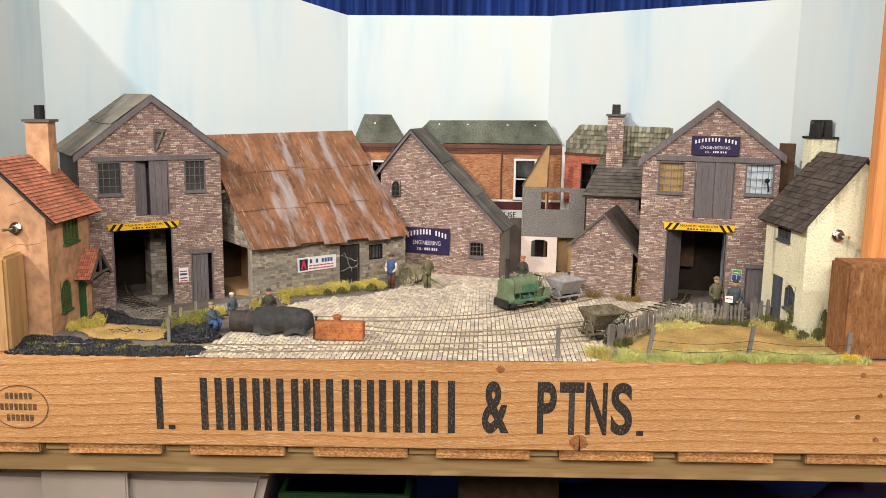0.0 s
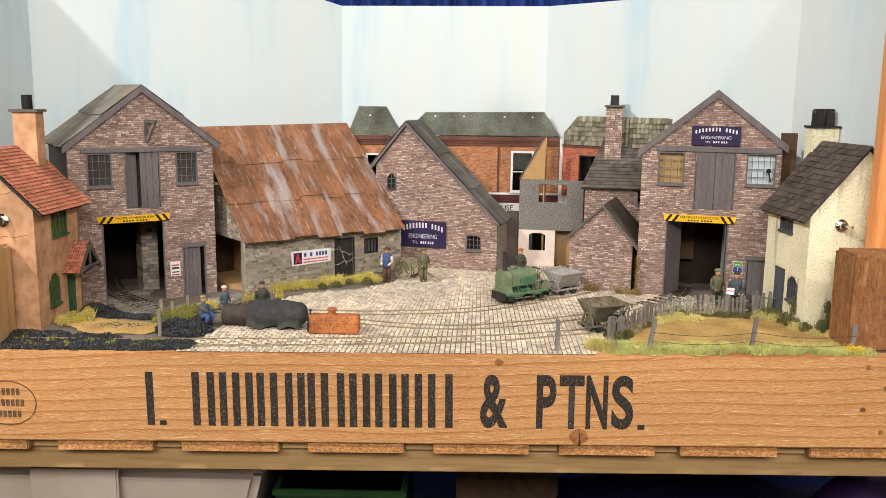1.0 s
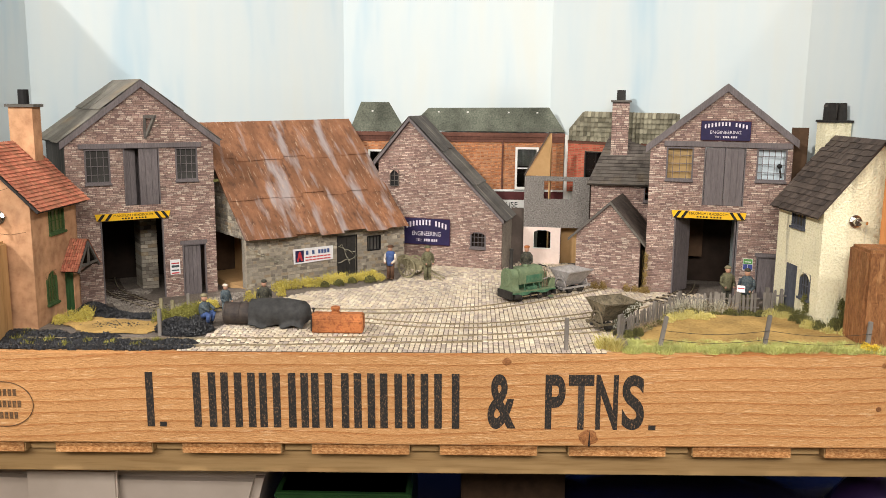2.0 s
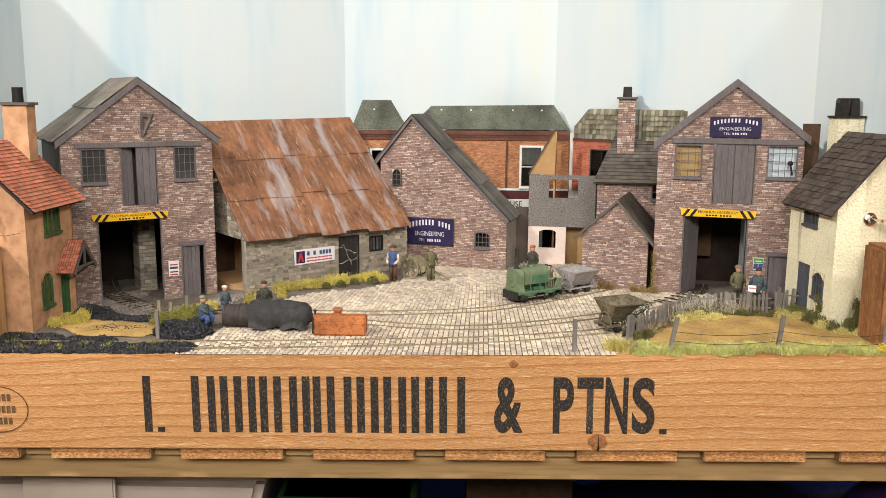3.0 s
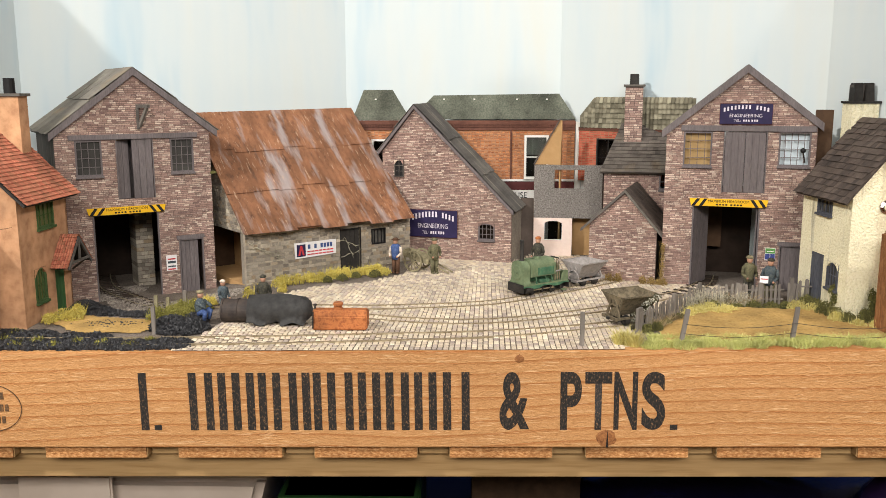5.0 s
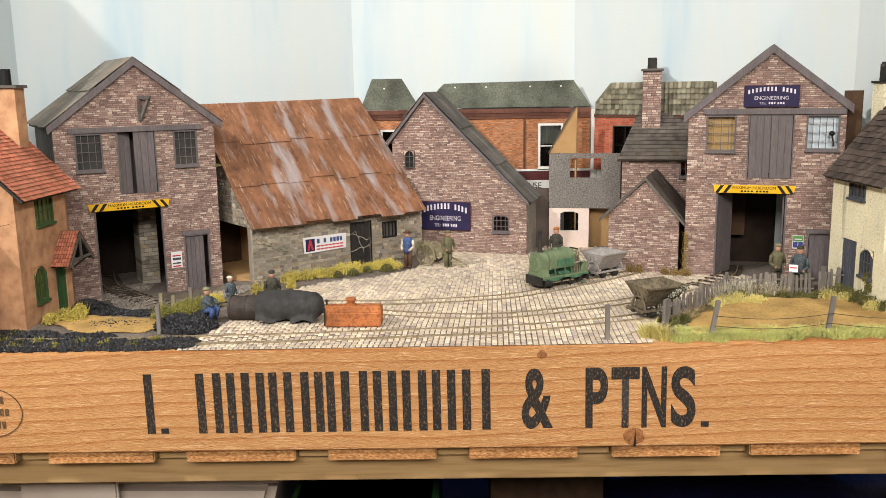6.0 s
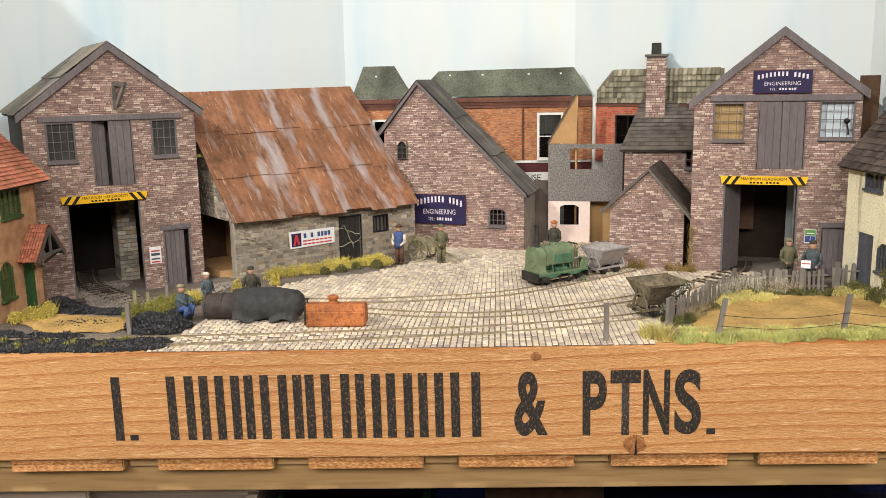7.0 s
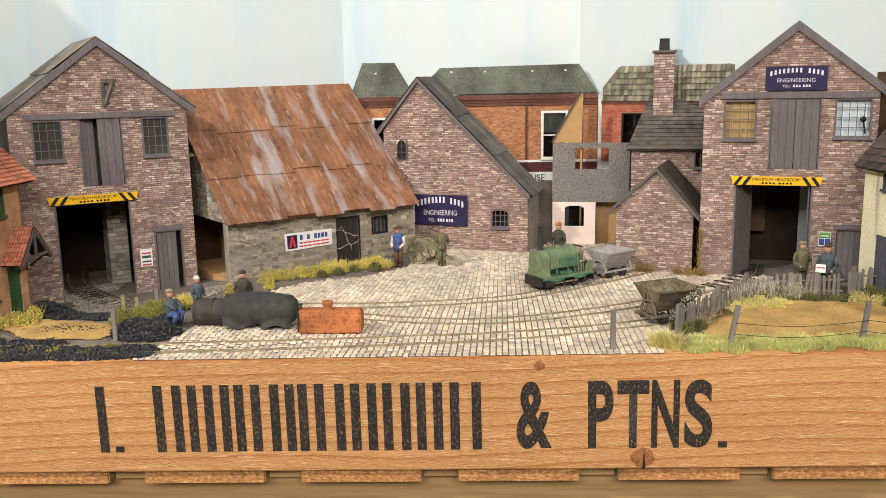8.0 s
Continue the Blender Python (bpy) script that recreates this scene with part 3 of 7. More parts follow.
solo("wall_west", Shape().box(-4, -3.9, -3.9, 3.9, -1.15, 1.9), wall_paint, "pale grey hall wall", "wall", kind="structure")
cur, NP = Shape(), 361
wave = [(-1.5 + 3.0 * i / (NP - 1), 2.3 + 0.024 * math.sin(i * 1.05) + 0.010 * math.sin(i * 0.31)) for i in range(NP)]
cur.add([(x, y + d, z) for d in (0.0, 0.004) for z in (-1.15, 1.5) for x, y in wave],
        [(i, i + 1, NP + i + 1, NP + i) for i in range(NP - 1)] + [(2 * NP + i + 1, 2 * NP + i, 3 * NP + i, 3 * NP + i + 1) for i in range(NP - 1)]
        + [(NP + i, NP + i + 1, 3 * NP + i + 1, 3 * NP + i) for i in range(NP - 1)] + [(i + 1, i, 2 * NP + i, 2 * NP + i + 1) for i in range(NP - 1)]
        + [(0, NP, 3 * NP, 2 * NP), (2 * NP - 1, NP - 1, 3 * NP - 1, 4 * NP - 1)])
solo("blue_curtain", cur, drape, "deep blue pleated hall curtain behind the stand", "curtain", smooth=True)
tb = thing("table", pose(0, 0, -1.15), "dark exhibition table under the layout", "table")
part("tabletop", Shape().box(-0.9, 0.9, 0.72, 1.6, 0.80, 0.83), table_mat, tb, bevel=0.003)
for x in (-0.85, 0.85):
    for y in (0.77, 1.55):
        part("leg", Shape().box(x - 0.02, x + 0.02, y - 0.02, y + 0.02, 0, 0.80), table_mat, tb)
TZ = -0.32
# storage things on the table beneath the layout
bx = thing("storage_tub", pose(-0.39, 1.0, TZ), "milky translucent plastic storage tub", "storage box")
t = Shape()
t.add([(-0.2, -0.12, 0), (0.16, -0.12, 0), (0.16, 0.14, 0), (-0.2, 0.14, 0), (-0.22, -0.14, 0.15), (0.2, -0.14, 0.15), (0.2, 0.16, 0.15), (-0.22, 0.16, 0.15)],
      [(0, 1, 5, 4), (1, 2, 6, 5), (2, 3, 7, 6), (3, 0, 4, 7), (3, 2, 1, 0), (4, 5, 6, 7)])
part("tub_body", t, tub, bx, bevel=0.01)
part("lid", Shape().box(-0.225, 0.205, -0.145, 0.165, 0.15, 0.158), tub, bx, bevel=0.003)
part("lid_panel", Shape().box(-0.205, 0.175, -0.12, 0.14, 0.1578, 0.166), tub, bx, bevel=0.004)
part("lid_clip", Shape().box(-0.06, 0.04, -0.152, -0.1452, 0.115, 0.157), tub, bx, bevel=0.002)
gb = thing("plastic_crate", pose(-0.05, 0.98, TZ), "dark green plastic crate with a lighter rim", "crate")
part("crate_body", Shape().box(-0.13, 0.02, -0.1, 0.12, 0, 0.12), crate_green, gb, bevel=0.004)
part("rim", Shape().box(-0.133, 0.023, -0.103, 0.123, 0.112, 0.12), crate_edge, gb, bevel=0.002)
solo("folded_bag", Shape().ball((0.36, 1.0, TZ + 0.052), 0.22, 0.1, 0.052, n=24, rings=12, jit=0.05), bag_blue, "crumpled shiny navy plastic bag", "bag", smooth=True)
solo("purple_bag", Shape().ball((0.53, 0.93, TZ + 0.07), 0.07, 0.06, 0.07, n=18, rings=10, jit=0.07), bag_purple, "crumpled purple plastic bag", "bag", smooth=True)
solo("carton", Shape().box(0.03, 0.16, 0.98, 1.15, TZ, TZ + 0.12), brown_card, "dark brown cardboard carton", "box", bevel=0.002)

# ---- crate-like carcass of the layout: plank, slats, beam, end blocks ----
TILT = pose(0, 0, -0.0035, 0, -0.6, 0)
fp = thing("front_plank", TILT, "knotty varnished pine plank stencilled in black", "plank")
front = Shape().box(-0.60, 0.60, 0.783, 0.801, -0.0965, -0.0009)
part("board", front, pine, fp, bevel=0.0012)
for x, z, r in ((0.0715, -0.0085, 0.0045), (0.1535, -0.0868, 0.0095)):
    part("knot", Shape().ball((x, 0.783, z), r, 0.0006, r * 0.85, n=14, jit=0.12), knotwood, fp)
crack = Shape().prism([(0.1535, -0.096), (0.1555, -0.096), (0.1550, -0.083), (0.1546, -0.079)], 0.7822, 0.784)
part("split", crack, black, fp)
LET = ((-0.301, -0.281), (-0.241, -0.218), (-0.213, -0.192), (-0.186, -0.167), (-0.161, -0.138), (-0.133, -0.115), (-0.109, -0.085), (-0.080, -0.059), (-0.054, -0.032), (-0.027, -0.006), (0.0, 0.025))
for a, b in LET:
    if a > -0.3:
        part("stencil_bar", Shape().box(a, a + 0.0075, 0.7826, 0.7832, -0.0785, -0.0215), ink, fp)
    part("stencil_bar", Shape().box(b - 0.0075, b, 0.7826, 0.7832, -0.0785, -0.0215), ink, fp)
part("stencil_stop", Shape().box(-0.276, -0.269, 0.7826, 0.7832, -0.0785, -0.0735), ink, fp)
lettering("&", 0.028, 0.057, ink, fp, Matrix.Translation((0.067, 0.7829, -0.05)), "stencil_letters", bold=0.03)
for ch, a, b in (("P", 0.110, 0.130), ("T", 0.133, 0.158), ("N", 0.160, 0.182), ("S", 0.186, 0.208)):
    lettering(ch, b - a, 0.057, ink, fp, Matrix.Translation(((a + b) / 2, 0.7829, -0.05)), "stencil_letters", bold=0.03)
part("stencil_stop", Shape().box(0.213, 0.220, 0.7826, 0.7832, -0.0785, -0.0735), ink, fp)
ring = Shape()
for i in range(40):
    a, b = 2 * math.pi * i / 40, 2 * math.pi * (i + 1) / 40
    ring.beam((-0.433 + 0.030 * math.cos(a), 0.7829, -0.056 + 0.0235 * math.sin(a)), (-0.433 + 0.030 * math.cos(b), 0.7829, -0.056 + 0.0235 * math.sin(b)), 0.0014, 0.0006)
for zz, w in ((-0.044, 0.03), (-0.056, 0.042), (-0.068, 0.03)):
    k = int(w / 0.005)
    for i in range(k):
        x = -0.433 - w / 2 + i * 0.005
        ring.box(x, x + 0.0034, 0.7826, 0.7832, zz - 0.0035, zz + 0.0035)
part("brand_stamp", ring, faint_ink, fp, "faded oval branding stamp")
for x, z in ((0.44, -0.0105), (0.459, -0.032), (0.438, -0.055), (0.458, -0.079)):
    part("nail_head", Shape().tube((x, 0.7835, z), (x, 0.7822, z), 0.0028, 0.0024, 14), pine_dark, fp)
for i, (a, b) in enumerate(((-0.515, -0.418), (-0.387, -0.287), (-0.257, -0.155), (-0.125, -0.025), (0.005, 0.104), (0.135, 0.233), (0.259, 0.358), (0.391, 0.49))):
    sl = thing("deck_slat", TILT, "rough sawn pine slat under the plank, end grain showing", "slat", "slats under the layout")
    part("slat_board", Shape().box(a, b, 0.7885, 1.34, -0.109, -0.0975), pine_beam, sl, bevel=0.0008)
    part("end_grain", Shape().box(a + 0.0008, b - 0.0008, 0.7875, 0.789, -0.1085, -0.098), endgrain, sl)
bs = thing("lower_beam", TILT, "plain pine beam running beneath the slats", "beam")
part("beam_board", Shape().box(-0.6, 0.6, 0.806, 0.834, -0.137, -0.1095), pine_beam, bs, bevel=0.001)
part("beam_back", Shape().box(-0.6, 0.6, 0.834, 0.85, -0.1085, -0.0985), pine_beam, bs)
for a, b in ((-0.418, -0.387), (-0.287, -0.257), (-0.155, -0.125), (-0.025, 0.005), (0.104, 0.135), (0.233, 0.259), (0.358, 0.391)):
    part("spacer", Shape().box(a + 0.0006, b - 0.0006, 0.7985, 0.833, -0.1094, -0.098), pine_beam, bs, bevel=0.0006)
for x in (-0.55, 0.55):
    solo("trestle_block", Shape().box(x - 0.03, x + 0.03, 0.81, 0.86, TZ, -0.139), pine_dark, "brown timber block carrying the layout", "block", "blocks carrying the layout", bevel=0.002)
solo("baseboard", Shape().box(-0.6, 0.56, 0.8014, 1.36, -0.03, -0.016), pine_beam, "plain timber baseboard under the scenery", "baseboard", kind="structure")
solo("end_block", Shape().box(0.426, 0.56, 0.808, 0.852, -0.002, 0.1), pine_dark, "rough brown timber end block with a worn top", "timber block", "end blocks", bevel=0.003)
solo("end_block", Shape().box(-0.60, -0.444, 0.795, 0.836, -0.01, 0.0935), pine_light, "pale brown timber end block", "timber block", "end blocks", bevel=0.003)
solo("upright_batten", Shape().box(0.465, 0.505, 0.853, 0.871, 0.0, 0.62), pine_orange, "tall orange pine batten beside the sky board", "batten", bevel=0.001)
bd = thing("backdrop", pose(0, 0, 0), "folded pale sky painted board behind the model", "backdrop", kind="structure")
for a, b, za, zb in (((-0.16, 1.337), (0.16, 1.312), 0.388, 0.388), ((-0.552, 1.128), (-0.16, 1.337), 0.495, 0.388), ((0.16, 1.312), (0.452, 1.07), 0.388, 0.392), ((0.452, 1.07), (0.545, 0.83), 0.40, 0.40), ((-0.60, 0.80), (-0.552, 1.128), 0.41, 0.41)):
    A, B = Vector((*a, 0)), Vector((*b, 0))
    d = (B - A).normalized()
    nn = Vector((-d.y, d.x, 0)) * 0.004
    s = Shape().add([A + Vector((0, 0, -0.016)), B + Vector((0, 0, -0.016)), B + Vector((0, 0, zb)), A + Vector((0, 0, za)), A + nn + Vector((0, 0, -0.016)), B + nn + Vector((0, 0, -0.016)), B + nn + Vector((0, 0, zb)), A + nn + Vector((0, 0, za))],
                    [(0, 1, 2, 3), (7, 6, 5, 4), (0, 4, 5, 1), (1, 5, 6, 2), (2, 6, 7, 3), (3, 7, 4, 0)])
    part("sky_panel", s, sky_board, bd)


# ---- the model's ground ----
def step(a, b, x):
    f = min(1, max(0, (x - a) / (b - a)))
    return f * f * (3 - 2 * f)


def gz(x, y):
    """Height of the model's ground; it falls away before the western workshop and a little at the plank."""
    dip = min(0.0, -0.0040 + 0.0105 * x) * step(0.845, 0.792, y)
    return -0.0105 * step(-0.235, -0.30, x) * step(0.88, 0.96, y) + dip


g = Shape()
NX, NY = 116, 70
for j in range(NY + 1):
    for i in range(NX + 1):
        x, y = -0.60 + 1.16 * i / NX, 0.7850 + 0.565 * j / NY
        g.v.append((x, y, gz(x, y) - 0.0007 + (0.0006 * noise.noise((x * 60, y * 60, 0)) if (x < -0.26 or x > 0.3) and j else 0)))
for j in range(NY):
    for i in range(NX):
        k = j * (NX + 1) + i
        g.f.append((k, k + 1, k + NX + 2, k + NX + 1))
        g.m.append(0)
solo("ground", g, earth, "grey ballasted earth of the model yard", "ground", kind="structure", fix=False)


def inside(poly, x, y):
    hit = False
    for (x0, y0), (x1, y1) in zip(poly, poly[1:] + poly[:1]):
        if (y0 > y) != (y1 > y) and x < (x1 - x0) * (y - y0) / (y1 - y0) + x0:
            hit = not hit
    return hit


YARD = [(-0.262, 0.785), (-0.235, 0.83), (-0.225, 0.87), (-0.235, 0.91), (-0.207, 0.935), (-0.186, 1.0), (-0.151, 1.035), (-0.1, 1.055), (-0.06, 1.1), (-0.045, 1.21), (0.1, 1.2), (0.115, 1.245), (0.19, 1.235), (0.18, 1.085),
        (0.26, 1.06), (0.30, 1.05), (0.335, 1.04), (0.315, 0.975), (0.283, 0.95), (0.235, 0.885), (0.186, 0.825), (0.175, 0.8), (0.172, 0.785)]
yd = thing("yard_paving", pose(0, 0, 0), "pale worn granite setts paving the yard", "paving", kind="structure")
bed, idx = Shape(), {}
for i in range(130):
    for j in range(100):
        x, y = -0.28 + i * 0.005, 0.7852 + j * 0.005
        if inside(YARD, x, max(y, 0.787)):
            idx[i, j] = len(bed.v)
            bed.v.append((x, y, gz(x, y)))
for (i, j), k in idx.items():
    if (i + 1, j) in idx and (i, j + 1) in idx and (i + 1, j + 1) in idx:
        bed.f.append((k, idx[i + 1, j], idx[i + 1, j + 1], idx[i, j + 1]))
        bed.m.append(0)
part("bed", bed, grout, yd)


# ---- the western workshop (tall gabled, double loft door) ----
def bargeboards(parent, x0, z0, xa, za, x1, z1, w, m, y0=-0.004, y1=0.0, drop=0.0):
    for a, b in (((x0, z0), (xa, za)), ((xa, za), (x1, z1))):
        part("bargeboard", Shape().prism([a, b, (b[0], b[1] - w), (a[0], a[1] - w)], y0, y1), m, parent)


LBM = pose(-0.41, 0.992, 0, 0, 0, 33)
lb = thing("workshop_building", LBM, "tall stone-brick gabled workshop with grey boarded loft doors", "model building")
LH = [(-0.0156, 0.0134, 0.137, 0.178), (0.0913, 0.1189, 0.137, 0.178), (0.030, 0.070, 0.1085, 0.179), (0.0, 0.0715, -0.015, 0.0905), (0.097, 0.1240, -0.015, 0.0545)]
part("gable_wall", gable_wall(-0.037, 0.1395, 0.186, 0.186, 0.0528, 0.2555, LH, 0, 0.003), mortar, lb)
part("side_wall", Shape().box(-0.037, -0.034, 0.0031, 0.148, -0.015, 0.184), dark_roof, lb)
part("side_wall", Shape().box(0.1365, 0.1395, 0.0031, 0.148, -0.015, 0.184), mortar, lb)
# back wall and loft floor coloured near-black to paint the doorway's shade
part("back_wall", Shape().box(-0.034, 0.1365, 0.145, 0.148, -0.015, 0.184), shade_inside, lb)
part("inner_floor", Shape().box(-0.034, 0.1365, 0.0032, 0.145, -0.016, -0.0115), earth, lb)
part("loft_floor", Shape().box(-0.034, 0.1365, 0.0032, 0.145, 0.1015, 0.1045), shade_inside, lb)
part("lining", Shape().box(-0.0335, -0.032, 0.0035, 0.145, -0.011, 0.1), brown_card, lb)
pil = part("pillar", Shape().box(0.0585, 0.0785, 0.062, 0.095, -0.0115, 0.1), mortar, lb, "rough stone pillar")
for zz in range(22):
    for k, (a, b) in enumerate(((0.058, 0.067), (0.0675, 0.079)) if zz % 2 else ((0.058, 0.063), (0.0635, 0.072), (0.0725, 0.079))):
        part("stone", Shape().box(a, b, 0.0612 - random.uniform(0, 0.0008), 0.0956, -0.0115 + zz * 0.005, -0.0115 + zz * 0.005 + 0.0044), rubble, pil)
for x0, z0, x1, z1 in ((-0.0425, 0.1865, 0.0528, 0.2605), (0.148, 0.1865, 0.0528, 0.2605)):
    part("roof_deck", Shape().add([(x0, -0.003, z0 - 0.003), (x1, -0.003, z1 - 0.003), (x1, 0.152, z1 - 0.003), (x0, 0.152, z0 - 0.003), (x0, -0.003, z0), (x1, -0.003, z1), (x1, 0.152, z1), (x0, 0.152, z0)],
                                 [(0, 1, 2, 3), (4, 7, 6, 5), (0, 4, 5, 1), (1, 5, 6, 2), (2, 6, 7, 3), (3, 7, 4, 0)]), dark_roof, lb)
tiles(lb, (-0.044, -0.004, 0.186), (-0.044, 0.153, 0.186), (0.0528, -0.004, 0.261), (0.0528, 0.153, 0.261), 7, 2, 0.0008, board_roof, "roof_sheet", lift=0.0012, jit=0.05, ragged=0.03)
tiles(lb, (0.149, -0.004, 0.186), (0.149, 0.153, 0.186), (0.0528, -0.004, 0.261), (0.0528, 0.153, 0.261), 7, 2, 0.0008, board_roof, "roof_sheet", lift=0.0012, jit=0.05, ragged=0.03)
bargeboards(lb, -0.0425, 0.187, 0.0528, 0.2605, 0.148, 0.187, 0.0085, greypaint)
part("lintel", Shape().box(-0.022, 0.124, -0.0025, 0.0, 0.1785, 0.1845), greypaint, lb, bevel=0.0003)
for h in LH[:2]:
    window(lb, *h, 4, 4, greypaint, reflection_grey_pane)
# added sheet that catches light so the gap between the loft doors looks lighter
part("loft_lining", Shape().box(0.022, 0.078, 0.024, 0.025, 0.105, 0.18), greypaint, lb)
d = plank_door(lb, 0.0305, 0.0465, 0.1085, 0.1785, greypaint, y=0.0025, n=2, name="loft_door")
d.matrix_basis = Matrix.Translation((0.0305, 0, 0)) @ pose(0, 0, 0, 0, 0, 20) @ Matrix.Translation((-0.0305, 0, 0))
plank_door(lb, 0.0470, 0.0695, 0.1085, 0.1785, greypaint, y=-0.0005, n=3, name="loft_door")
frame_round(lb, 0.030, 0.070, 0.1085, 0.1785, 0.0012, greypaint)
frame_round(lb, 0.0, 0.0715, -0.0118, 0.0905, 0.0016, greypaint, y=-0.001, deep=0.004, name="portal_frame")
plank_door(lb, 0.098, 0.119, -0.0118, 0.0535, greypaint, y=0.001, n=4)
frame_round(lb, 0.097, 0.124, -0.0118, 0.0535, 0.0015, greypaint)
part("door_lintel", Shape().box(0.093, 0.127, -0.002, 0.0, 0.055, 0.0595), greypaint, lb)
hoist = part("hoist", Shape().beam((0.0558, 0.0, 0.2165), (0.0655, -0.016, 0.2165), 0.0036, 0.004), greywood, lb, "weathered hoist beam with brace")
part("brace", Shape().beam((0.0640, -0.0135, 0.2145), (0.0575, -0.001, 0.193), 0.0032, 0.0032), greywood, hoist)
part("post", Shape().box(0.0542, 0.0572, -0.0028, 0.0, 0.190, 0.2145), greywood, hoist)


def headroom_sign(parent, x0, x1, z0, z1):
    """A yellow bar with black slanting stripes at its ends and two lines of writing."""
    sg = part("headroom_sign", Shape().prism([(x0 + 0.002, z0), (x1 - 0.002, z0), (x1, z1), (x0, z1)], -0.0035, -0.002), yellow, parent, "yellow sign with black stripes")
    for k in range(2):
        for side in (0, 1):
            a = x0 + 0.004 + k * 0.0085 if side == 0 else x1 - 0.004 - k * 0.0085
            sl = 0.006 if side == 0 else -0.006
            part("stripe", Shape().prism([(a - 0.0016, z0 + 0.0002), (a + 0.0022, z0 + 0.0002), (a + 0.0022 + sl, z1 - 0.0002), (a - 0.0016 + sl, z1 - 0.0002)], -0.0039, -0.0036), black, sg)
    lettering("MAXIMUM HEADROOM", (x1 - x0) * 0.52, (z1 - z0) * 0.36, black, sg, Matrix.Translation(((x0 + x1) / 2, -0.0037, z0 + (z1 - z0) * 0.68)))
    for i in range(8):
        x = (x0 + x1) / 2 - 0.014 + i * 0.0036 + (0.002 if i > 3 else 0)
        part("small_print", Shape().box(x, x + 0.0022, -0.0038, -0.0036, z0 + 0.0012, z0 + 0.0030), black, sg)


headroom_sign(lb, -0.008, 0.0815, 0.0915, 0.1)
nt = part("notice", Shape().box(0.079, 0.0915, -0.0016, -0.0008, 0.0175, 0.0365), paper, lb, "small white notice with red and dark print")
for i, (z, m) in enumerate(((0.032, sign_red), (0.0275, cloth_navy), (0.023, cloth_navy), (0.0195, sign_red))):
    part("small_print", Shape().box(0.0805, 0.090, -0.0019, -0.0017, z - 0.001, z + (0.0018 if i == 1 else 0.0006)), m, nt)

# ---- the eastern workshop ----
RBM = pose(0.295, 1.046, 0, 0, 0, -15)
rb = thing("workshop_building", RBM, "tall stone-brick gabled workshop with closed grey loft doors", "model building")
RH = [(-0.0157, 0.0168, 0.1455, 0.186), (0.0904, 0.1249, 0.1475, 0.187), (0.0307, 0.0768, 0.115, 0.1865), (0.0, 0.073, -0.015, 0.098), (0.0995, 0.1245, -0.015, 0.054)]
part("gable_wall", gable_wall(-0.0355, 0.131, 0.190, 0.199, 0.0522, 0.258, RH, 0, 0.003), mortar, rb)
part("side_wall", Shape().box(-0.0355, -0.0325, 0.0031, 0.06, -0.015, 0.186), mortar, rb)
part("side_wall", Shape().box(0.129, 0.148, 0.012, 0.016, 0.0, 0.212), brown_card, rb, "bare brown card side")
# portal darkness painted in: back, loft floor and two side walls are near-black
part("back_wall", Shape().box(-0.032, 0.1, 0.098, 0.1, -0.0155, 0.11), shade_inside, rb)
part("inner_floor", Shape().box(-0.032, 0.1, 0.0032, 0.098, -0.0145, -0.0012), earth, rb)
part("loft_floor", Shape().box(-0.032, 0.1, 0.0032, 0.098, 0.1105, 0.1125), shade_inside, rb)
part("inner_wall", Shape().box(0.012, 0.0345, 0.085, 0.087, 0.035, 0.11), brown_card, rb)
part("inner_wall", Shape().box(0.098, 0.1, 0.0035, 0.098, -0.001, 0.11), shade_inside, rb)
part("inner_wall", Shape().box(-0.032, -0.030, 0.0035, 0.098, -0.001, 0.11), shade_inside, rb)
for x0, z0 in ((-0.041, 0.187), (0.137, 0.197)):
    x1, z1 = 0.0522, 0.2635
    part("roof_deck", Shape().add([(x0, -0.003, z0 - 0.003), (x1, -0.003, z1 - 0.003), (x1, 0.06, z1 - 0.003), (x0, 0.06, z0 - 0.003), (x0, -0.003, z0), (x1, -0.003, z1), (x1, 0.06, z1), (x0, 0.06, z0)],
                                 [(0, 1, 2, 3), (4, 7, 6, 5), (0, 4, 5, 1), (1, 5, 6, 2), (2, 6, 7, 3), (3, 7, 4, 0)]), dark_roof, rb)
bargeboards(rb, -0.041, 0.1875, 0.0522, 0.2635, 0.137, 0.1975, 0.0095, greypaint)
part("lintel", Shape().box(-0.019, 0.130, -0.0025, 0.0, 0.187, 0.1935), greypaint, rb, bevel=0.0003)
window(rb, *RH[0], 4, 4, greypaint, None)
part("blind", Shape().box(-0.015, 0.016, 0.005, 0.0056, 0.146, 0.186), amber_card, rb, "amber card behind the window")
window(rb, *RH[1], 5, 4, greypaint, None)
part("blind", Shape().box(0.091, 0.1245, 0.005, 0.0056, 0.1475, 0.187), sky_glass, rb, "pale card behind the window")
plank_door(rb, 0.0312, 0.0536, 0.1155, 0.186, greypaint, y=-0.0005, n=3, name="loft_door")
plank_door(rb, 0.0540, 0.0763, 0.1155, 0.186, greypaint, y=-0.0005, n=3, name="loft_door")
frame_round(rb, 0.0307, 0.0768, 0.115, 0.1865, 0.0012, greypaint)
frame_round(rb, 0.0, 0.073, 0.0, 0.098, 0.0018, greypaint, y=-0.001, deep=0.004, name="portal_frame")
leaf = plank_door(rb, 0.0, 0.034, 0.001, 0.0975, greypaint, y=0.0, n=5, name="portal_door")
leaf.matrix_basis = Matrix.Translation((0.0015, 0.004, 0)) @ pose(0, 0, 0, 0, 0, 62)
leaf = plank_door(rb, 0.0, 0.034, 0.001, 0.0975, greypaint, y=0.0, n=5, name="portal_door")
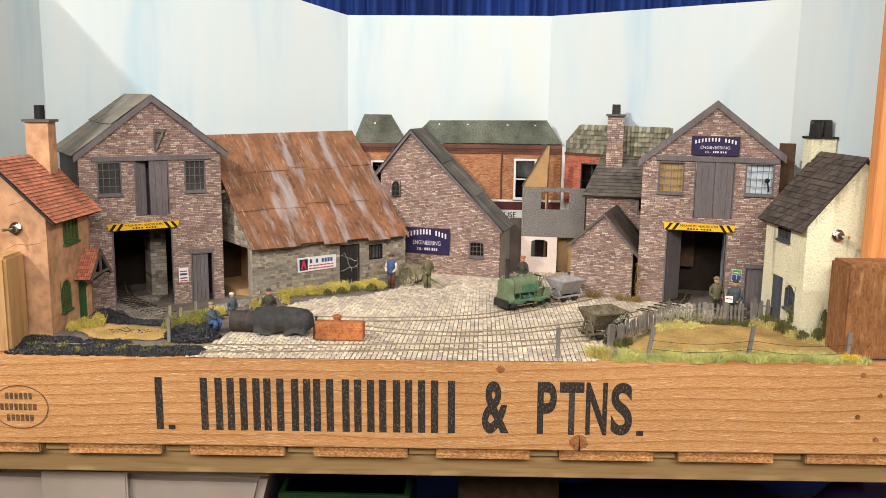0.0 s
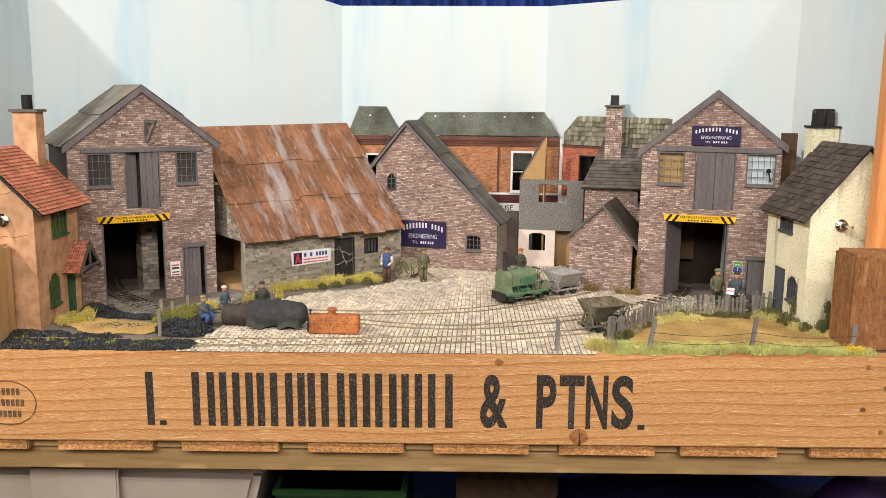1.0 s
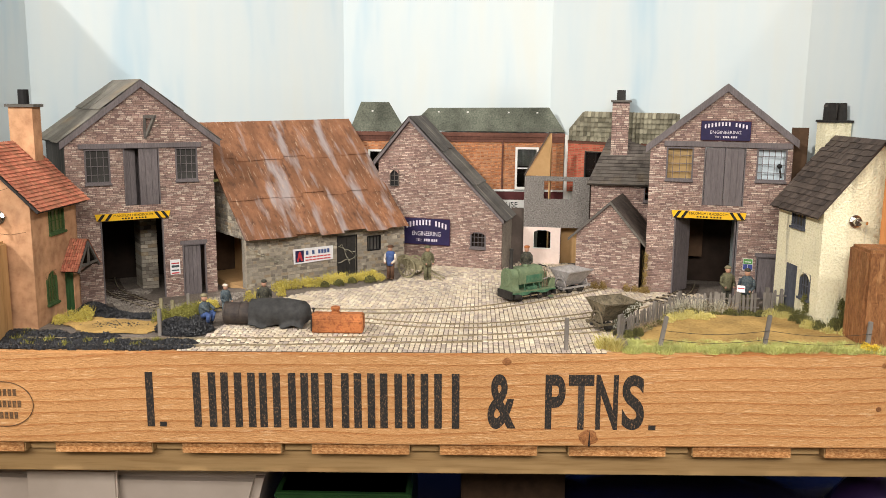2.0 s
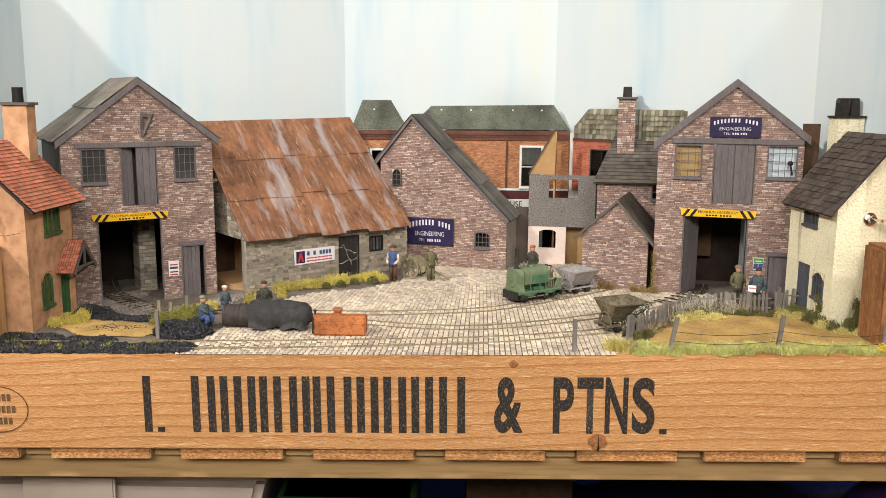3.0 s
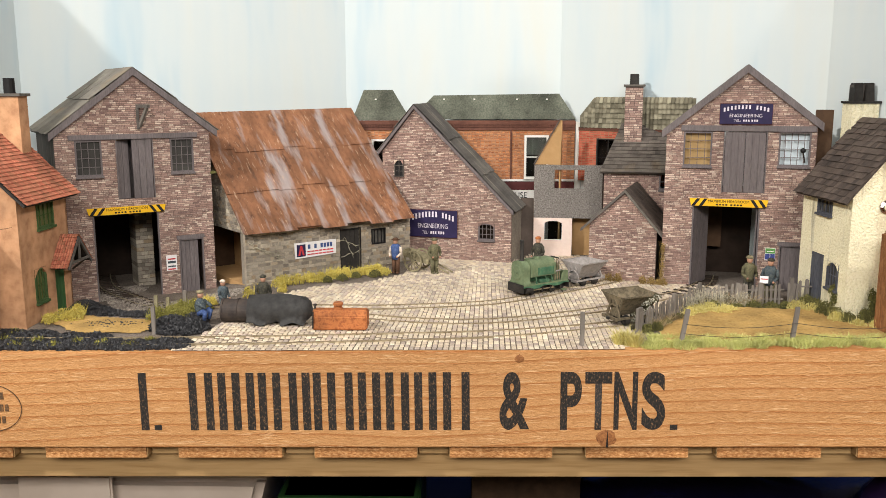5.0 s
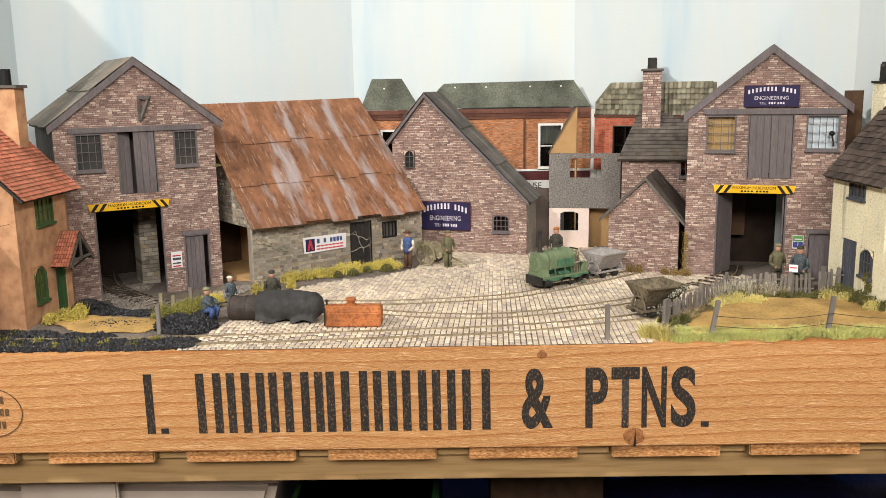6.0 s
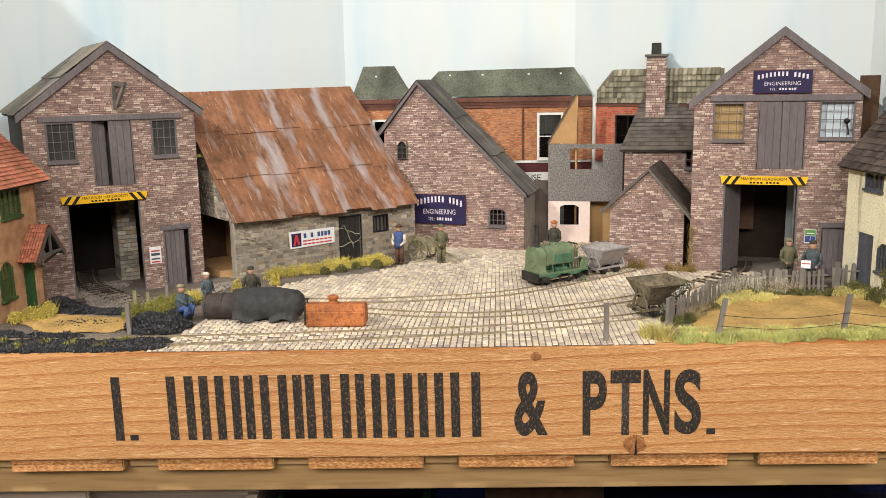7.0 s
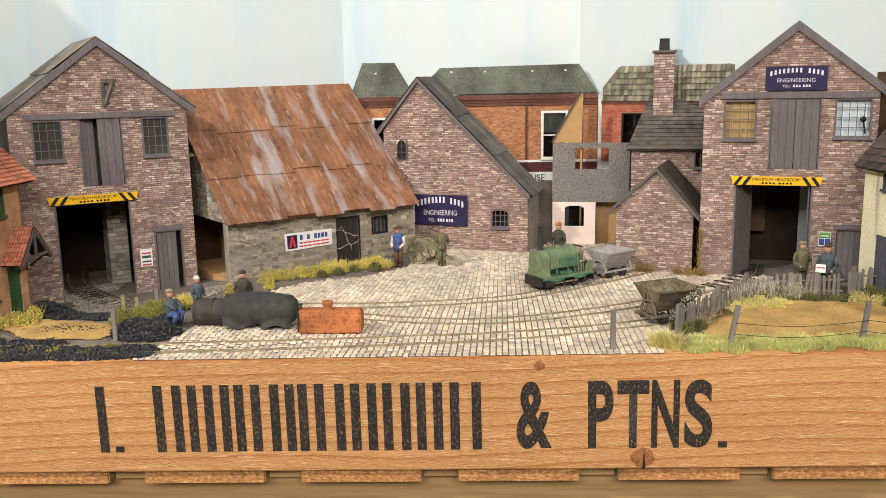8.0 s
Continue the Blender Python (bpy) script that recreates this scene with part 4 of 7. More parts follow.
leaf.matrix_basis = Matrix.Translation((0.0722, 0.0035, 0)) @ pose(0, 0, 0, 0, 0, 84)
plank_door(rb, 0.1003, 0.1238, 0.0005, 0.0535, greypaint, y=0.001, n=4)
frame_round(rb, 0.0995, 0.1245, 0.0, 0.0535, 0.0015, greypaint)
part("door_lintel", Shape().box(0.096, 0.128, -0.002, 0.0, 0.0545, 0.0585), greypaint, rb)
headroom_sign(rb, -0.0057, 0.083, 0.0985, 0.1075)
gsn = part("notice", Shape().box(0.083, 0.0945, -0.0016, -0.0008, 0.036, 0.051), paper, rb, "small notice in green, blue and red")
part("small_print", Shape().box(0.0834, 0.0941, -0.0019, -0.0017, 0.0445, 0.0506), sign_green, gsn)
part("small_print", Shape().box(0.0834, 0.0885, -0.0019, -0.0017, 0.0372, 0.0440), sign_blue, gsn)
part("small_print", Shape().box(0.0890, 0.0941, -0.0019, -0.0017, 0.0372, 0.0440), sign_blue, gsn)
part("small_print", Shape().box(0.0850, 0.0925, -0.0021, -0.0019, 0.0465, 0.0475), paper, gsn)


def company_board(parent, x0, x1, z0, z1, y=-0.002):
    """A navy board: an arch of pale bars where a name stands, the trade below, a line of bars under it."""
    sg = part("name_board", Shape().box(x0, x1, y - 0.0012, y, z0, z1), navy, parent, "navy painted name board with pale writing")
    w, h = x1 - x0, z1 - z0
    part("border", Shape().box(x0 - 0.0004, x1 + 0.0004, y - 0.0008, y - 0.0001, z0 - 0.0005, z1 + 0.0005), maroon, sg)
    for i in range(13):
        if i == 8:
            continue
        u = (i + 0.5) / 13
        arch = 0.10 * h * (1 - (2 * u - 1) ** 2) * 1.6
        x = x0 + w * (0.05 + 0.9 * u)
        part("name_bar", Shape().box(x - w * 0.017, x + w * 0.017, y - 0.0016, y - 0.0013, z0 + h * 0.59 + arch, z0 + h * 0.79 + arch), signwhite, sg)
    lettering("ENGINEERING", w * 0.62, h * 0.17, signwhite, sg, Matrix.Translation(((x0 + x1) / 2, y - 0.0014, z0 + h * 0.42)))
    lettering("TEL:", w * 0.13, h * 0.11, signwhite, sg, Matrix.Translation((x0 + w * 0.34, y - 0.0014, z0 + h * 0.17)))
    for i in range(6):
        x = x0 + w * (0.45 + i * 0.047 + (0.02 if i > 2 else 0))
        part("number_bar", Shape().box(x, x + w * 0.03, y - 0.0016, y - 0.0013, z0 + h * 0.12, z0 + h * 0.22), signwhite, sg)


kb = part("window_knob", Shape().ball((0.1165, -0.0035, 0.166), 0.0030, 0.0028, 0.0030), black, rb, "dark knob on a short stem", smooth=True)
part("stem", Shape().tube((0.1165, -0.003, 0.166), (0.1195, 0.004, 0.152), 0.0009, 0.0012, 10), iron, kb)
company_board(rb, 0.0236, 0.0811, 0.1955, 0.2185)

# ---- the rust-roofed barn ----
BNM = pose(-0.248, 1.042, 0, 0, 0, 39)
bn = thing("stone_barn", BNM, "low rubble-stone barn under a rusted corrugated roof", "model building")
BH = [(0.1347, 0.1647, -0.015, 0.0545), (0.1827, 0.2056, 0.029, 0.0505)]
part("front_wall", Shape().wall(cells(0.0, 0.2465, -0.015, 0.074, BH), 0, 0.004), rubble_joint, bn)
ew = part("end_wall", Shape().prism([(-0.134, 0.062), (-0.0042, 0.062), (-0.0042, 0.076), (-0.134, 0.198)], 0, 0.004), rubble_joint, bn)
ew.matrix_basis = pose(0, 0, 0, 0, 0, -90)
part("end_pier", Shape().box(0, 0.004, 0.0041, 0.012, -0.015, 0.0615), rubble, bn)
part("end_wall", Shape().add([(0.2425, 0.0041, 0), (0.2425, 0.134, 0), (0.2425, 0.134, 0.196), (0.2425, 0.0041, 0.066), (0.2465, 0.0041, 0), (0.2465, 0.134, 0), (0.2465, 0.134, 0.196), (0.2465, 0.0041, 0.066)],
                            [(0, 1, 2, 3), (7, 6, 5, 4), (0, 4, 5, 1), (1, 5, 6, 2), (2, 6, 7, 3), (3, 7, 4, 0)]), rubble, bn)
part("back_wall", Shape().box(0.0, 0.2465, 0.1342, 0.138, -0.015, 0.196), brown_card, bn)
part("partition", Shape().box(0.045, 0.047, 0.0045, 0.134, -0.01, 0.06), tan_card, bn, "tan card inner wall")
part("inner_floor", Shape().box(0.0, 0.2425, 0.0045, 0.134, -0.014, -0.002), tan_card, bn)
rd = Shape().add([(-0.006, -0.011, 0.0652), (0.2420, -0.011, 0.0644), (0.2380, 0.137, 0.2078), (-0.006, 0.137, 0.2046)], [(0, 1, 2, 3)])
rd.v += [(x, y, z - 0.002) for x, y, z in rd.v]
rd.f += [(7, 6, 5, 4), (0, 4, 5, 1), (1, 5, 6, 2), (2, 6, 7, 3), (3, 7, 4, 0)]
rd.m += [0] * 5
part("roof_deck", rd, rust, bn)
tiles(bn, (-0.0065, -0.0125, 0.0646), (0.2430, -0.0125, 0.0638), (-0.0065, 0.137, 0.2052), (0.2385, 0.137, 0.2084), 7, 3, 0.0005, rust, "roof_sheet", lift=0.0010, jit=0.05, amp=0.0003, seg=24, ragged=0.10, edge=-0.004)
window(bn, *BH[1], 4, 1, black, reflection_grey_pane, sill=False)
plank_door(bn, 0.1355, 0.1640, -0.009, 0.0535, loco_dark, y=0.001, n=4)
frame_round(bn, 0.1347, 0.1647, -0.009, 0.0535, 0.001, black)
wsg = part("trade_sign", Shape().add([(0.0670, -0.0022, 0.0232), (0.1263, -0.0022, 0.0246), (0.1267, -0.0022, 0.0432), (0.0657, -0.0022, 0.0434), (0.0670, -0.0012, 0.0232), (0.1263, -0.0012, 0.0246), (0.1267, -0.0012, 0.0432), (0.0657, -0.0012, 0.0434)],
                                    [(0, 1, 2, 3), (7, 6, 5, 4), (0, 4, 5, 1), (1, 5, 6, 2), (2, 6, 7, 3), (3, 7, 4, 0)]), paper, bn, "white enamel sign with a navy and red emblem")
part("emblem", Shape().box(0.0690, 0.0815, -0.0026, -0.0023, 0.0255, 0.0410), navy, wsg)
part("emblem_mark", Shape().prism([(0.0708, 0.027), (0.0735, 0.027), (0.0753, 0.034), (0.0771, 0.027), (0.0797, 0.027), (0.0765, 0.0395), (0.0740, 0.0395)], -0.003, -0.0027), sign_red, wsg)
for i in range(8):
    if i in (1, 3):
        continue
    x = 0.0850 + i * 0.0046
    part("name_bar", Shape().box(x, x + 0.0034, -0.0026, -0.0023, 0.0345, 0.0400), cloth_blue, wsg)
for z in (0.0310, 0.0272):
    for i in range(7):
        part("small_print", Shape().box(0.0840 + i * 0.0056, 0.0885 + i * 0.0056, -0.0026, -0.0023, z - 0.0008, z + 0.0008), sign_red, wsg)
vine = Shape()
for x0, z0, dx, dz, n in ((0.003, 0.052, 0.0040, -0.0030, 11), (0.006, 0.044, 0.0045, -0.0012, 8), (0.020, 0.036, 0.0035, -0.0016, 8), (0.133, 0.040, 0.0038, -0.0010, 9), (0.134, 0.018, 0.0036, 0.0006, 9), (0.140, 0.044, 0.0016, -0.0040, 8)):
    for i in range(n):
        x1, z1 = x0 + dx * random.uniform(0.6, 1.4), z0 + dz + random.uniform(-0.0018, 0.0018)
        vine.tube((x0, -0.0018, z0), (x1, -0.0018, z1), 0.0004, 0.00035, 5)
        if i % 3 == 1:
            vine.tube((x0, -0.0019, z0), (x0 + dx * 0.8, -0.0022, z0 + random.uniform(-0.004, 0.004)), 0.0003, 0.0002, 5)
        x0, z0 = x1, z1
part("vine", vine, pale_leaf, bn, "bare dry creeper stem")

# ---- the middle gabled store ----
MBM = pose(0.0, 1.202, 0, 0, 0, -16)
mb = thing("gabled_store", MBM, "stone-brick store with a long dark boarded roof", "model building")
MH = [(-0.0815, -0.068, 0.115, 0.138), (0.0404, 0.0635, 0.0305, 0.0535)]
part("gable_wall", gable_wall(-0.100, 0.087, 0.150, 0.0725, -0.052, 0.2085, MH, 0, 0.003, base=-0.003), mortar, mb)
part("side_wall", Shape().box(0.084, 0.087, 0.0031, 0.062, -0.003, 0.071), rubble, mb)
for x0, z0 in ((-0.106, 0.149), (0.0905, 0.0720)):
    x1, z1 = -0.052, 0.2145
    part("roof_deck", Shape().add([(x0, -0.004, z0 - 0.003), (x1, -0.004, z1 - 0.003), (x1, 0.062, z1 - 0.003), (x0, 0.062, z0 - 0.003), (x0, -0.004, z0), (x1, -0.004, z1), (x1, 0.062, z1), (x0, 0.062, z0)],
                                 [(0, 1, 2, 3), (4, 7, 6, 5), (0, 4, 5, 1), (1, 5, 6, 2), (2, 6, 7, 3), (3, 7, 4, 0)]), dark_roof, mb)
tiles(mb, (0.0915, -0.005, 0.0717), (0.0915, 0.063, 0.0717), (-0.052, -0.005, 0.2152), (-0.052, 0.063, 0.2152), 4, 3, 0.0009, dark_roof, "roof_sheet", lift=0.0013, jit=0.06, ragged=0.04, amp=0.0007, seg=18)
tiles(mb, (-0.107, -0.005, 0.1485), (-0.107, 0.063, 0.1485), (-0.052, -0.005, 0.2152), (-0.052, 0.063, 0.2152), 4, 2, 0.0009, dark_roof, "roof_sheet", lift=0.0011, jit=0.06)
bargeboards(mb, -0.106, 0.1495, -0.052, 0.2145, 0.0905, 0.0725, 0.0055, greypaint, y0=-0.0045, y1=-0.0008)
# added dark sheets that stand for the unlit inside behind the store's windows
part("dark_lining", Shape().box(-0.095, 0.078, 0.012, 0.013, 0.0, 0.07), shade_inside, mb)
part("dark_lining", Shape().box(-0.09, -0.055, 0.012, 0.013, 0.0701, 0.15), shade_inside, mb)
window(mb, *MH[0], 2, 3, greywood, black, y=-0.0026, sill=False, arched=0.006, rim=0.0008, wall_mat=brick)
window(mb, *MH[1], 4, 3, greypaint, None, sill=True, arched=0.005, wall_mat=mortar)
company_board(mb, -0.060, 0.0105, 0.0315, 0.0695)

# ---- the half-built grey and pink house ----
pk = thing("unfinished_house", pose(0.12, 1.235, 0, 0, 0, -8), "unfinished house front, grey pebbledash over pale pink", "model building")
part("upper_wall", Shape().wall(cells(-0.002, 0.0945, 0.0555, 0.1305, [(0.0265, 0.0680, 0.0975, 0.1240)]), 0, 0.003), pebbledash, pk)
part("lower_wall", Shape().wall(cells(-0.0018, 0.0526, -0.004, 0.0553, [(0.0130, 0.0390, 0.0232, 0.0515)]), 0.0004, 0.003), pink, pk)
window(pk, 0.0130, 0.0390, 0.0232, 0.0515, 1, 1, white, window_glass, y=0.001, sill=False, arched=0.004, rim=0.0008, wall_mat=pink)
part("curtain", Shape().box(0.0145, 0.0185, 0.006, 0.0066, 0.0235, 0.051), curtain_pane, pk)
part("side_card", Shape().add([(0.0325, 0.004, -0.004), (0.0325, 0.052, -0.004), (0.0325, 0.052, 0.186), (0.0325, 0.036, 0.1915), (0.0325, 0.004, 0.129), (0.0345, 0.004, -0.004), (0.0345, 0.052, -0.004), (0.0345, 0.052, 0.186), (0.0345, 0.036, 0.1915), (0.0345, 0.004, 0.129)],
                             [(0, 1, 2, 3, 4), (9, 8, 7, 6, 5), (0, 5, 6, 1), (1, 6, 7, 2), (2, 7, 8, 3), (3, 8, 9, 4), (4, 9, 5, 0)]), tan_card, pk, "bare tan card gable end")
part("gable_card", Shape().prism([(-0.0015, 0.1308), (0.0342, 0.1308), (0.0342, 0.1925), (0.0322, 0.1925)], 0.0032, 0.0052), tan_card, pk, "bare tan card gable")
part("gable_edge", Shape().beam((-0.003, 0.0035, 0.1312), (0.0325, 0.0035, 0.194), 0.0045, 0.002), slate, pk)
part("side_card", Shape().box(0.0530, 0.0900, 0.020, 0.022, -0.004, 0.058), tan_card, pk)
part("return_wall", Shape().box(-0.0018, 0.0012, 0.0031, 0.05, -0.004, 0.12), slate, pk)
# added dark sheet, painting the shade behind the pink wall's window
part("dark_lining", Shape().box(0.004, 0.0520, 0.035, 0.036, -0.004, 0.05), shade_inside, pk)
solo("alley_panel", Shape().box(0.1005, 0.1185, 1.243, 1.246, -0.002, 0.082), slate, "dark grey boarded panel closing the alley", "panel")

# ---- small lean-to and the house behind it ----
sb = thing("small_outhouse", pose(0.178, 1.082, 0, 0, 0, -19), "small stone-brick outhouse with a dark slate roof", "model building")
part("gable_wall", gable_wall(-0.002, 0.0805, 0.071, 0.068, 0.0407, 0.1105, [], 0, 0.003, base=-0.003), mortar, sb)
part("side_wall", Shape().box(0.0775, 0.0805, 0.0031, 0.095, -0.003, 0.064), shade_inside, sb)
for x0, z0, nm in ((-0.0125, 0.0640, "w"), (0.087, 0.0620, "e")):
    x1, z1 = 0.0407, 0.1145
    part("roof_deck", Shape().add([(x0, -0.003, z0 - 0.002), (x1, -0.003, z1 - 0.002), (x1, 0.096, z1 - 0.002), (x0, 0.096, z0 - 0.002), (x0, -0.003, z0), (x1, -0.003, z1), (x1, 0.096, z1), (x0, 0.096, z0)],
                                 [(0, 1, 2, 3), (4, 7, 6, 5), (0, 4, 5, 1), (1, 5, 6, 2), (2, 6, 7, 3), (3, 7, 4, 0)]), slate, sb)
tiles(sb, (0.0875, -0.004, 0.0618), (0.0875, 0.097, 0.0618), (0.0407, -0.004, 0.1150), (0.0407, 0.097, 0.1150), 10, 9, 0.0006, slate, "slate", lift=0.0009, jit=0.05, stagger=True)
bargeboards(sb, -0.0125, 0.0645, 0.0407, 0.115, 0.087, 0.062, 0.004, greywood, y0=-0.0045, y1=-0.0006)
ub = thing("slate_cottage", pose(0.2, 1.17, 0, 0, 0, -10), "stone-brick cottage with a grey slate roof and chimney", "model building")
part("front_wall", Shape().wall(cells(0.006, 0.112, -0.003, 0.130, [(0.0775, 0.0925, 0.1045, 0.1255)]), 0, 0.003), mortar, ub)
part("end_wall", Shape().box(0.004, 0.0058, 0.0, 0.06, -0.003, 0.128), shade_inside, ub)
window(ub, 0.0775, 0.0925, 0.1045, 0.1255, 2, 2, greypaint, window_glass)
rd = Shape().slab([(0.0, -0.006, 0.1265), (0.118, -0.006, 0.1265), (0.118, 0.062, 0.1885), (0.027, 0.062, 0.1885)], 0.002)
part("roof_deck", rd, slate_grey, ub)
tiles(ub, (0.0, -0.007, 0.1268), (0.118, -0.007, 0.1268), (0.027, 0.062, 0.1892), (0.118, 0.062, 0.1892), 15, 14, 0.0006, slate_grey, "slate", lift=0.0008, jit=0.04, stagger=True)
ch = part("chimney", Shape().box(0.030, 0.0535, 0.034, 0.052, 0.155, 0.2385), mortar, ub)
part("chimney_cap", Shape().box(0.0275, 0.056, 0.0315, 0.0545, 0.2385, 0.2415), greywood, ch, bevel=0.0004)
part("chimney_pot", Shape().tube((0.0415, 0.043, 0.2415), (0.0415, 0.043, 0.2555), 0.0062, 0.0058, 12), loco_dark, ch)
courses(ch, lambda z: (0.030, 0.0535), 0.156, 0.238, 0.0030, 0.005, 0.009, brick, proud=0.0004, y=0.034)
# ---- printed low-relief townscape against the sky board ----
bg = thing("townhouse_front", pose(0, 1.291, 0), "printed card front of an orange brick shop with slate roof", "low-relief building")
part("front_wall", Shape().wall(cells(-0.140, 0.181, 0.0, 0.185, [(0.107, 0.1425, 0.105, 0.169), (-0.118, -0.078, 0.125, 0.163)]), 0, 0.003), pale_joint, bg)
part("roof_slope", Shape().prism([(-0.146, 0.1908), (-0.060, 0.1908), (-0.086, 0.2345), (-0.128, 0.2345)], -0.002, 0.002), print_slate, bg, "mossy grey slates")
part("roof_slope", Shape().prism([(-0.060, 0.1925), (0.181, 0.1925), (0.156, 0.2290), (-0.026, 0.2265)], -0.0022, 0.002), print_slate, bg, "mossy grey slates")
part("cornice", Shape().box(-0.143, 0.181, -0.004, 0.0, 0.184, 0.1905), stonetrim, bg, bevel=0.0006)
band = part("cornice", Shape().box(-0.143, 0.181, -0.0018, 0.0, 0.1765, 0.1838), stonetrim, bg)
dent = Shape()
for i in range(81):
    dent.box(-0.142 + i * 0.004, -0.1396 + i * 0.004, -0.0030, -0.0018, 0.1805, 0.1838)
part("dentil_course", dent, stonetrim, band, kind="stuff")
window(bg, 0.107, 0.1425, 0.105, 0.169, 1, 2, white, window_glass, rim=0.0032, sill=True, bar=0.0016)
part("curtain", Shape().box(0.110, 0.139, 0.0036, 0.0042, 0.140, 0.166), curtain_pane, bg)
window(bg, -0.118, -0.078, 0.125, 0.163, 1, 2, white, window_glass, rim=0.0030, sill=True, bar=0.0016)
# flat dark sheet added as the shade of a room behind the panes
part("dark_room", Shape().box(-0.14, 0.18, 0.005, 0.006, 0.09, 0.175), shade_inside, bg)
part("ledge", Shape().box(0.03, 0.181, -0.003, 0.0, 0.1015, 0.1045), white, bg)
part("fascia", Shape().box(0.03, 0.181, -0.0015, 0.0, 0.0885, 0.1013), maroon, bg)
fs = part("shop_sign", Shape().box(0.03, 0.15, -0.002, 0.0, 0.0745, 0.0883), white, bg)
lettering("USE", 0.018, 0.0085, black, fs, Matrix.Translation((0.103, -0.0022, 0.081)))
ce = part("card_edge", Shape().box(0.1812, 0.1895, -0.0065, -0.0055, 0.080, 0.1885), white, bg, "bare white card edge")
part("card_foot", Shape().box(0.1896, 0.2060, -0.0105, -0.0095, 0.080, 0.1035), white, ce)
part("downpipe", Shape().tube((0.0875, -0.0015, 0.105), (0.0875, -0.0015, 0.1775), 0.0014, n=8), stonetrim, bg)
for x in (-0.112, -0.012, 0.032, 0.094, 0.137):
    part("skylight", Shape().box(x, x + 0.0026, -0.0030, -0.0021, 0.2200, 0.2220), white, bg)
b2 = thing("townhouse_front", pose(0.165, 1.296, 0, 0, 0, -37), "printed card front of a red brick house with stone tiles", "low-relief building")
part("front_wall", Shape().wall(cells(0.0255, 0.20, 0.104, 0.181, [(0.0545, 0.0905, 0.112, 0.166)]), 0, 0.003), pale_joint, b2)
part("eaves_band", Shape().box(0.0255, 0.20, -0.002, 0.0, 0.1775, 0.1815), stonetrim, b2)
window(b2, 0.0545, 0.0905, 0.112, 0.166, 2, 2, loco_dark, window_glass, sill=False)
# same added dark sheet, room shade as colour behind this window
part("dark_room", Shape().box(0.05, 0.10, 0.005, 0.006, 0.106, 0.17), shade_inside, b2)
rt = part("roof_card", Shape().prism([(0.0270, 0.181), (0.20, 0.181), (0.20, 0.2235), (0.0495, 0.2235), (0.0270, 0.198)], -0.0012, 0.001), moss_tile, b2)
tl = Shape()
for r in range(6):
    for c in range(31):
        x, z = 0.0280 + c * 0.006, 0.1815 + r * 0.0070
        if x < 0.0270 + max(0, (z + 0.007 - 0.198) * 0.88) or x > 0.192:
            continue
        arc = [(x + 0.0058 * k / 5, 0.0016 * math.sin(math.pi * min(1, k / 3.4))) for k in range(6)]
        tl.add([(u, -0.0034 - q, z - 0.0004 * q * 1000 + random.uniform(-0.0002, 0.0002)) for u, q in arc] + [(u, -0.0013 - q * 0.7, z + 0.0080) for u, q in arc] + [(u, -0.0012, z) for u, q in arc],
               [(k, k + 1, k + 7, k + 6) for k in range(5)] + [(k + 1, k, k + 12, k + 13) for k in range(5)])
part("roof_tiles", tl, moss_tile, rt, kind="stuff")

# ---- cream cottage ----
WCM = pose(0.41, 0.882, 0, 0, 0, 5)
wc = thing("cream_cottage", WCM, "cream roughcast cottage with a dark slate roof", "model building")
part("gable_wall", Shape().prism([(0, -0.002), (0.066, -0.002), (0.066, 0.193), (0.058, 0.1995), (0, 0.131)], 0, 0.003), cream, wc)
SIDE = pose(0, 0, 0, 0, 0, -90)
WH = [(-0.0704, -0.0385, 0.1040, 0.1255), (-0.0780, -0.0490, -0.002, 0.060), (-0.0400, -0.0160, 0.028, 0.056)]
sw = part("side_wall", Shape().wall(cells(-0.104, -0.0031, -0.002, 0.131, WH), 0, 0.003), cream, wc)
sw.matrix_basis = SIDE
for h in (WH[0], WH[2]):
    w = window(wc, *h, 4, 2, joinery, reflection_grey_pane, arched=0.007 if h is WH[2] else 0, wall_mat=cream)
    w.matrix_basis = SIDE
d = plank_door(wc, -0.0775, -0.0495, 0.0, 0.0595, joinery, y=0.001, n=4)
d.matrix_basis = SIDE
# added dark sheet giving the cream cottage's inside its shade
part("dark_lining", Shape().box(0.010, 0.011, 0.005, 0.1, 0, 0.125), shade_inside, wc)
part("roof_deck", Shape().add([(-0.008, -0.003, 0.1225), (0.060, -0.003, 0.2035), (0.060, 0.108, 0.2035), (-0.008, 0.108, 0.1225), (-0.008, -0.003, 0.1205), (0.060, -0.003, 0.2015), (0.060, 0.108, 0.2015), (-0.008, 0.108, 0.1205)],
                             [(0, 1, 2, 3), (7, 6, 5, 4), (0, 4, 5, 1), (1, 5, 6, 2), (2, 6, 7, 3), (3, 7, 4, 0)]), slate, wc)
tiles(wc, (-0.009, -0.0045, 0.1222), (-0.009, 0.109, 0.1222), (0.060, -0.0045, 0.2045), (0.060, 0.109, 0.2045), 15, 14, 0.0008, slate, "slate", lift=0.0009, jit=0.10, stagger=True, ragged=0.12)
part("roof_slope", Shape().slab([(0.060, -0.003, 0.2035), (0.070, -0.003, 0.192), (0.070, 0.108, 0.192), (0.060, 0.108, 0.2035)], 0.002), slate, wc)
ch = part("chimney", Shape().box(0.0475, 0.0785, 0.104, 0.125, 0.12, 0.2195), cream, wc)
part("chimney_cap", Shape().box(0.0460, 0.0800, 0.1025, 0.1265, 0.2195, 0.2220), loco_dark, ch)
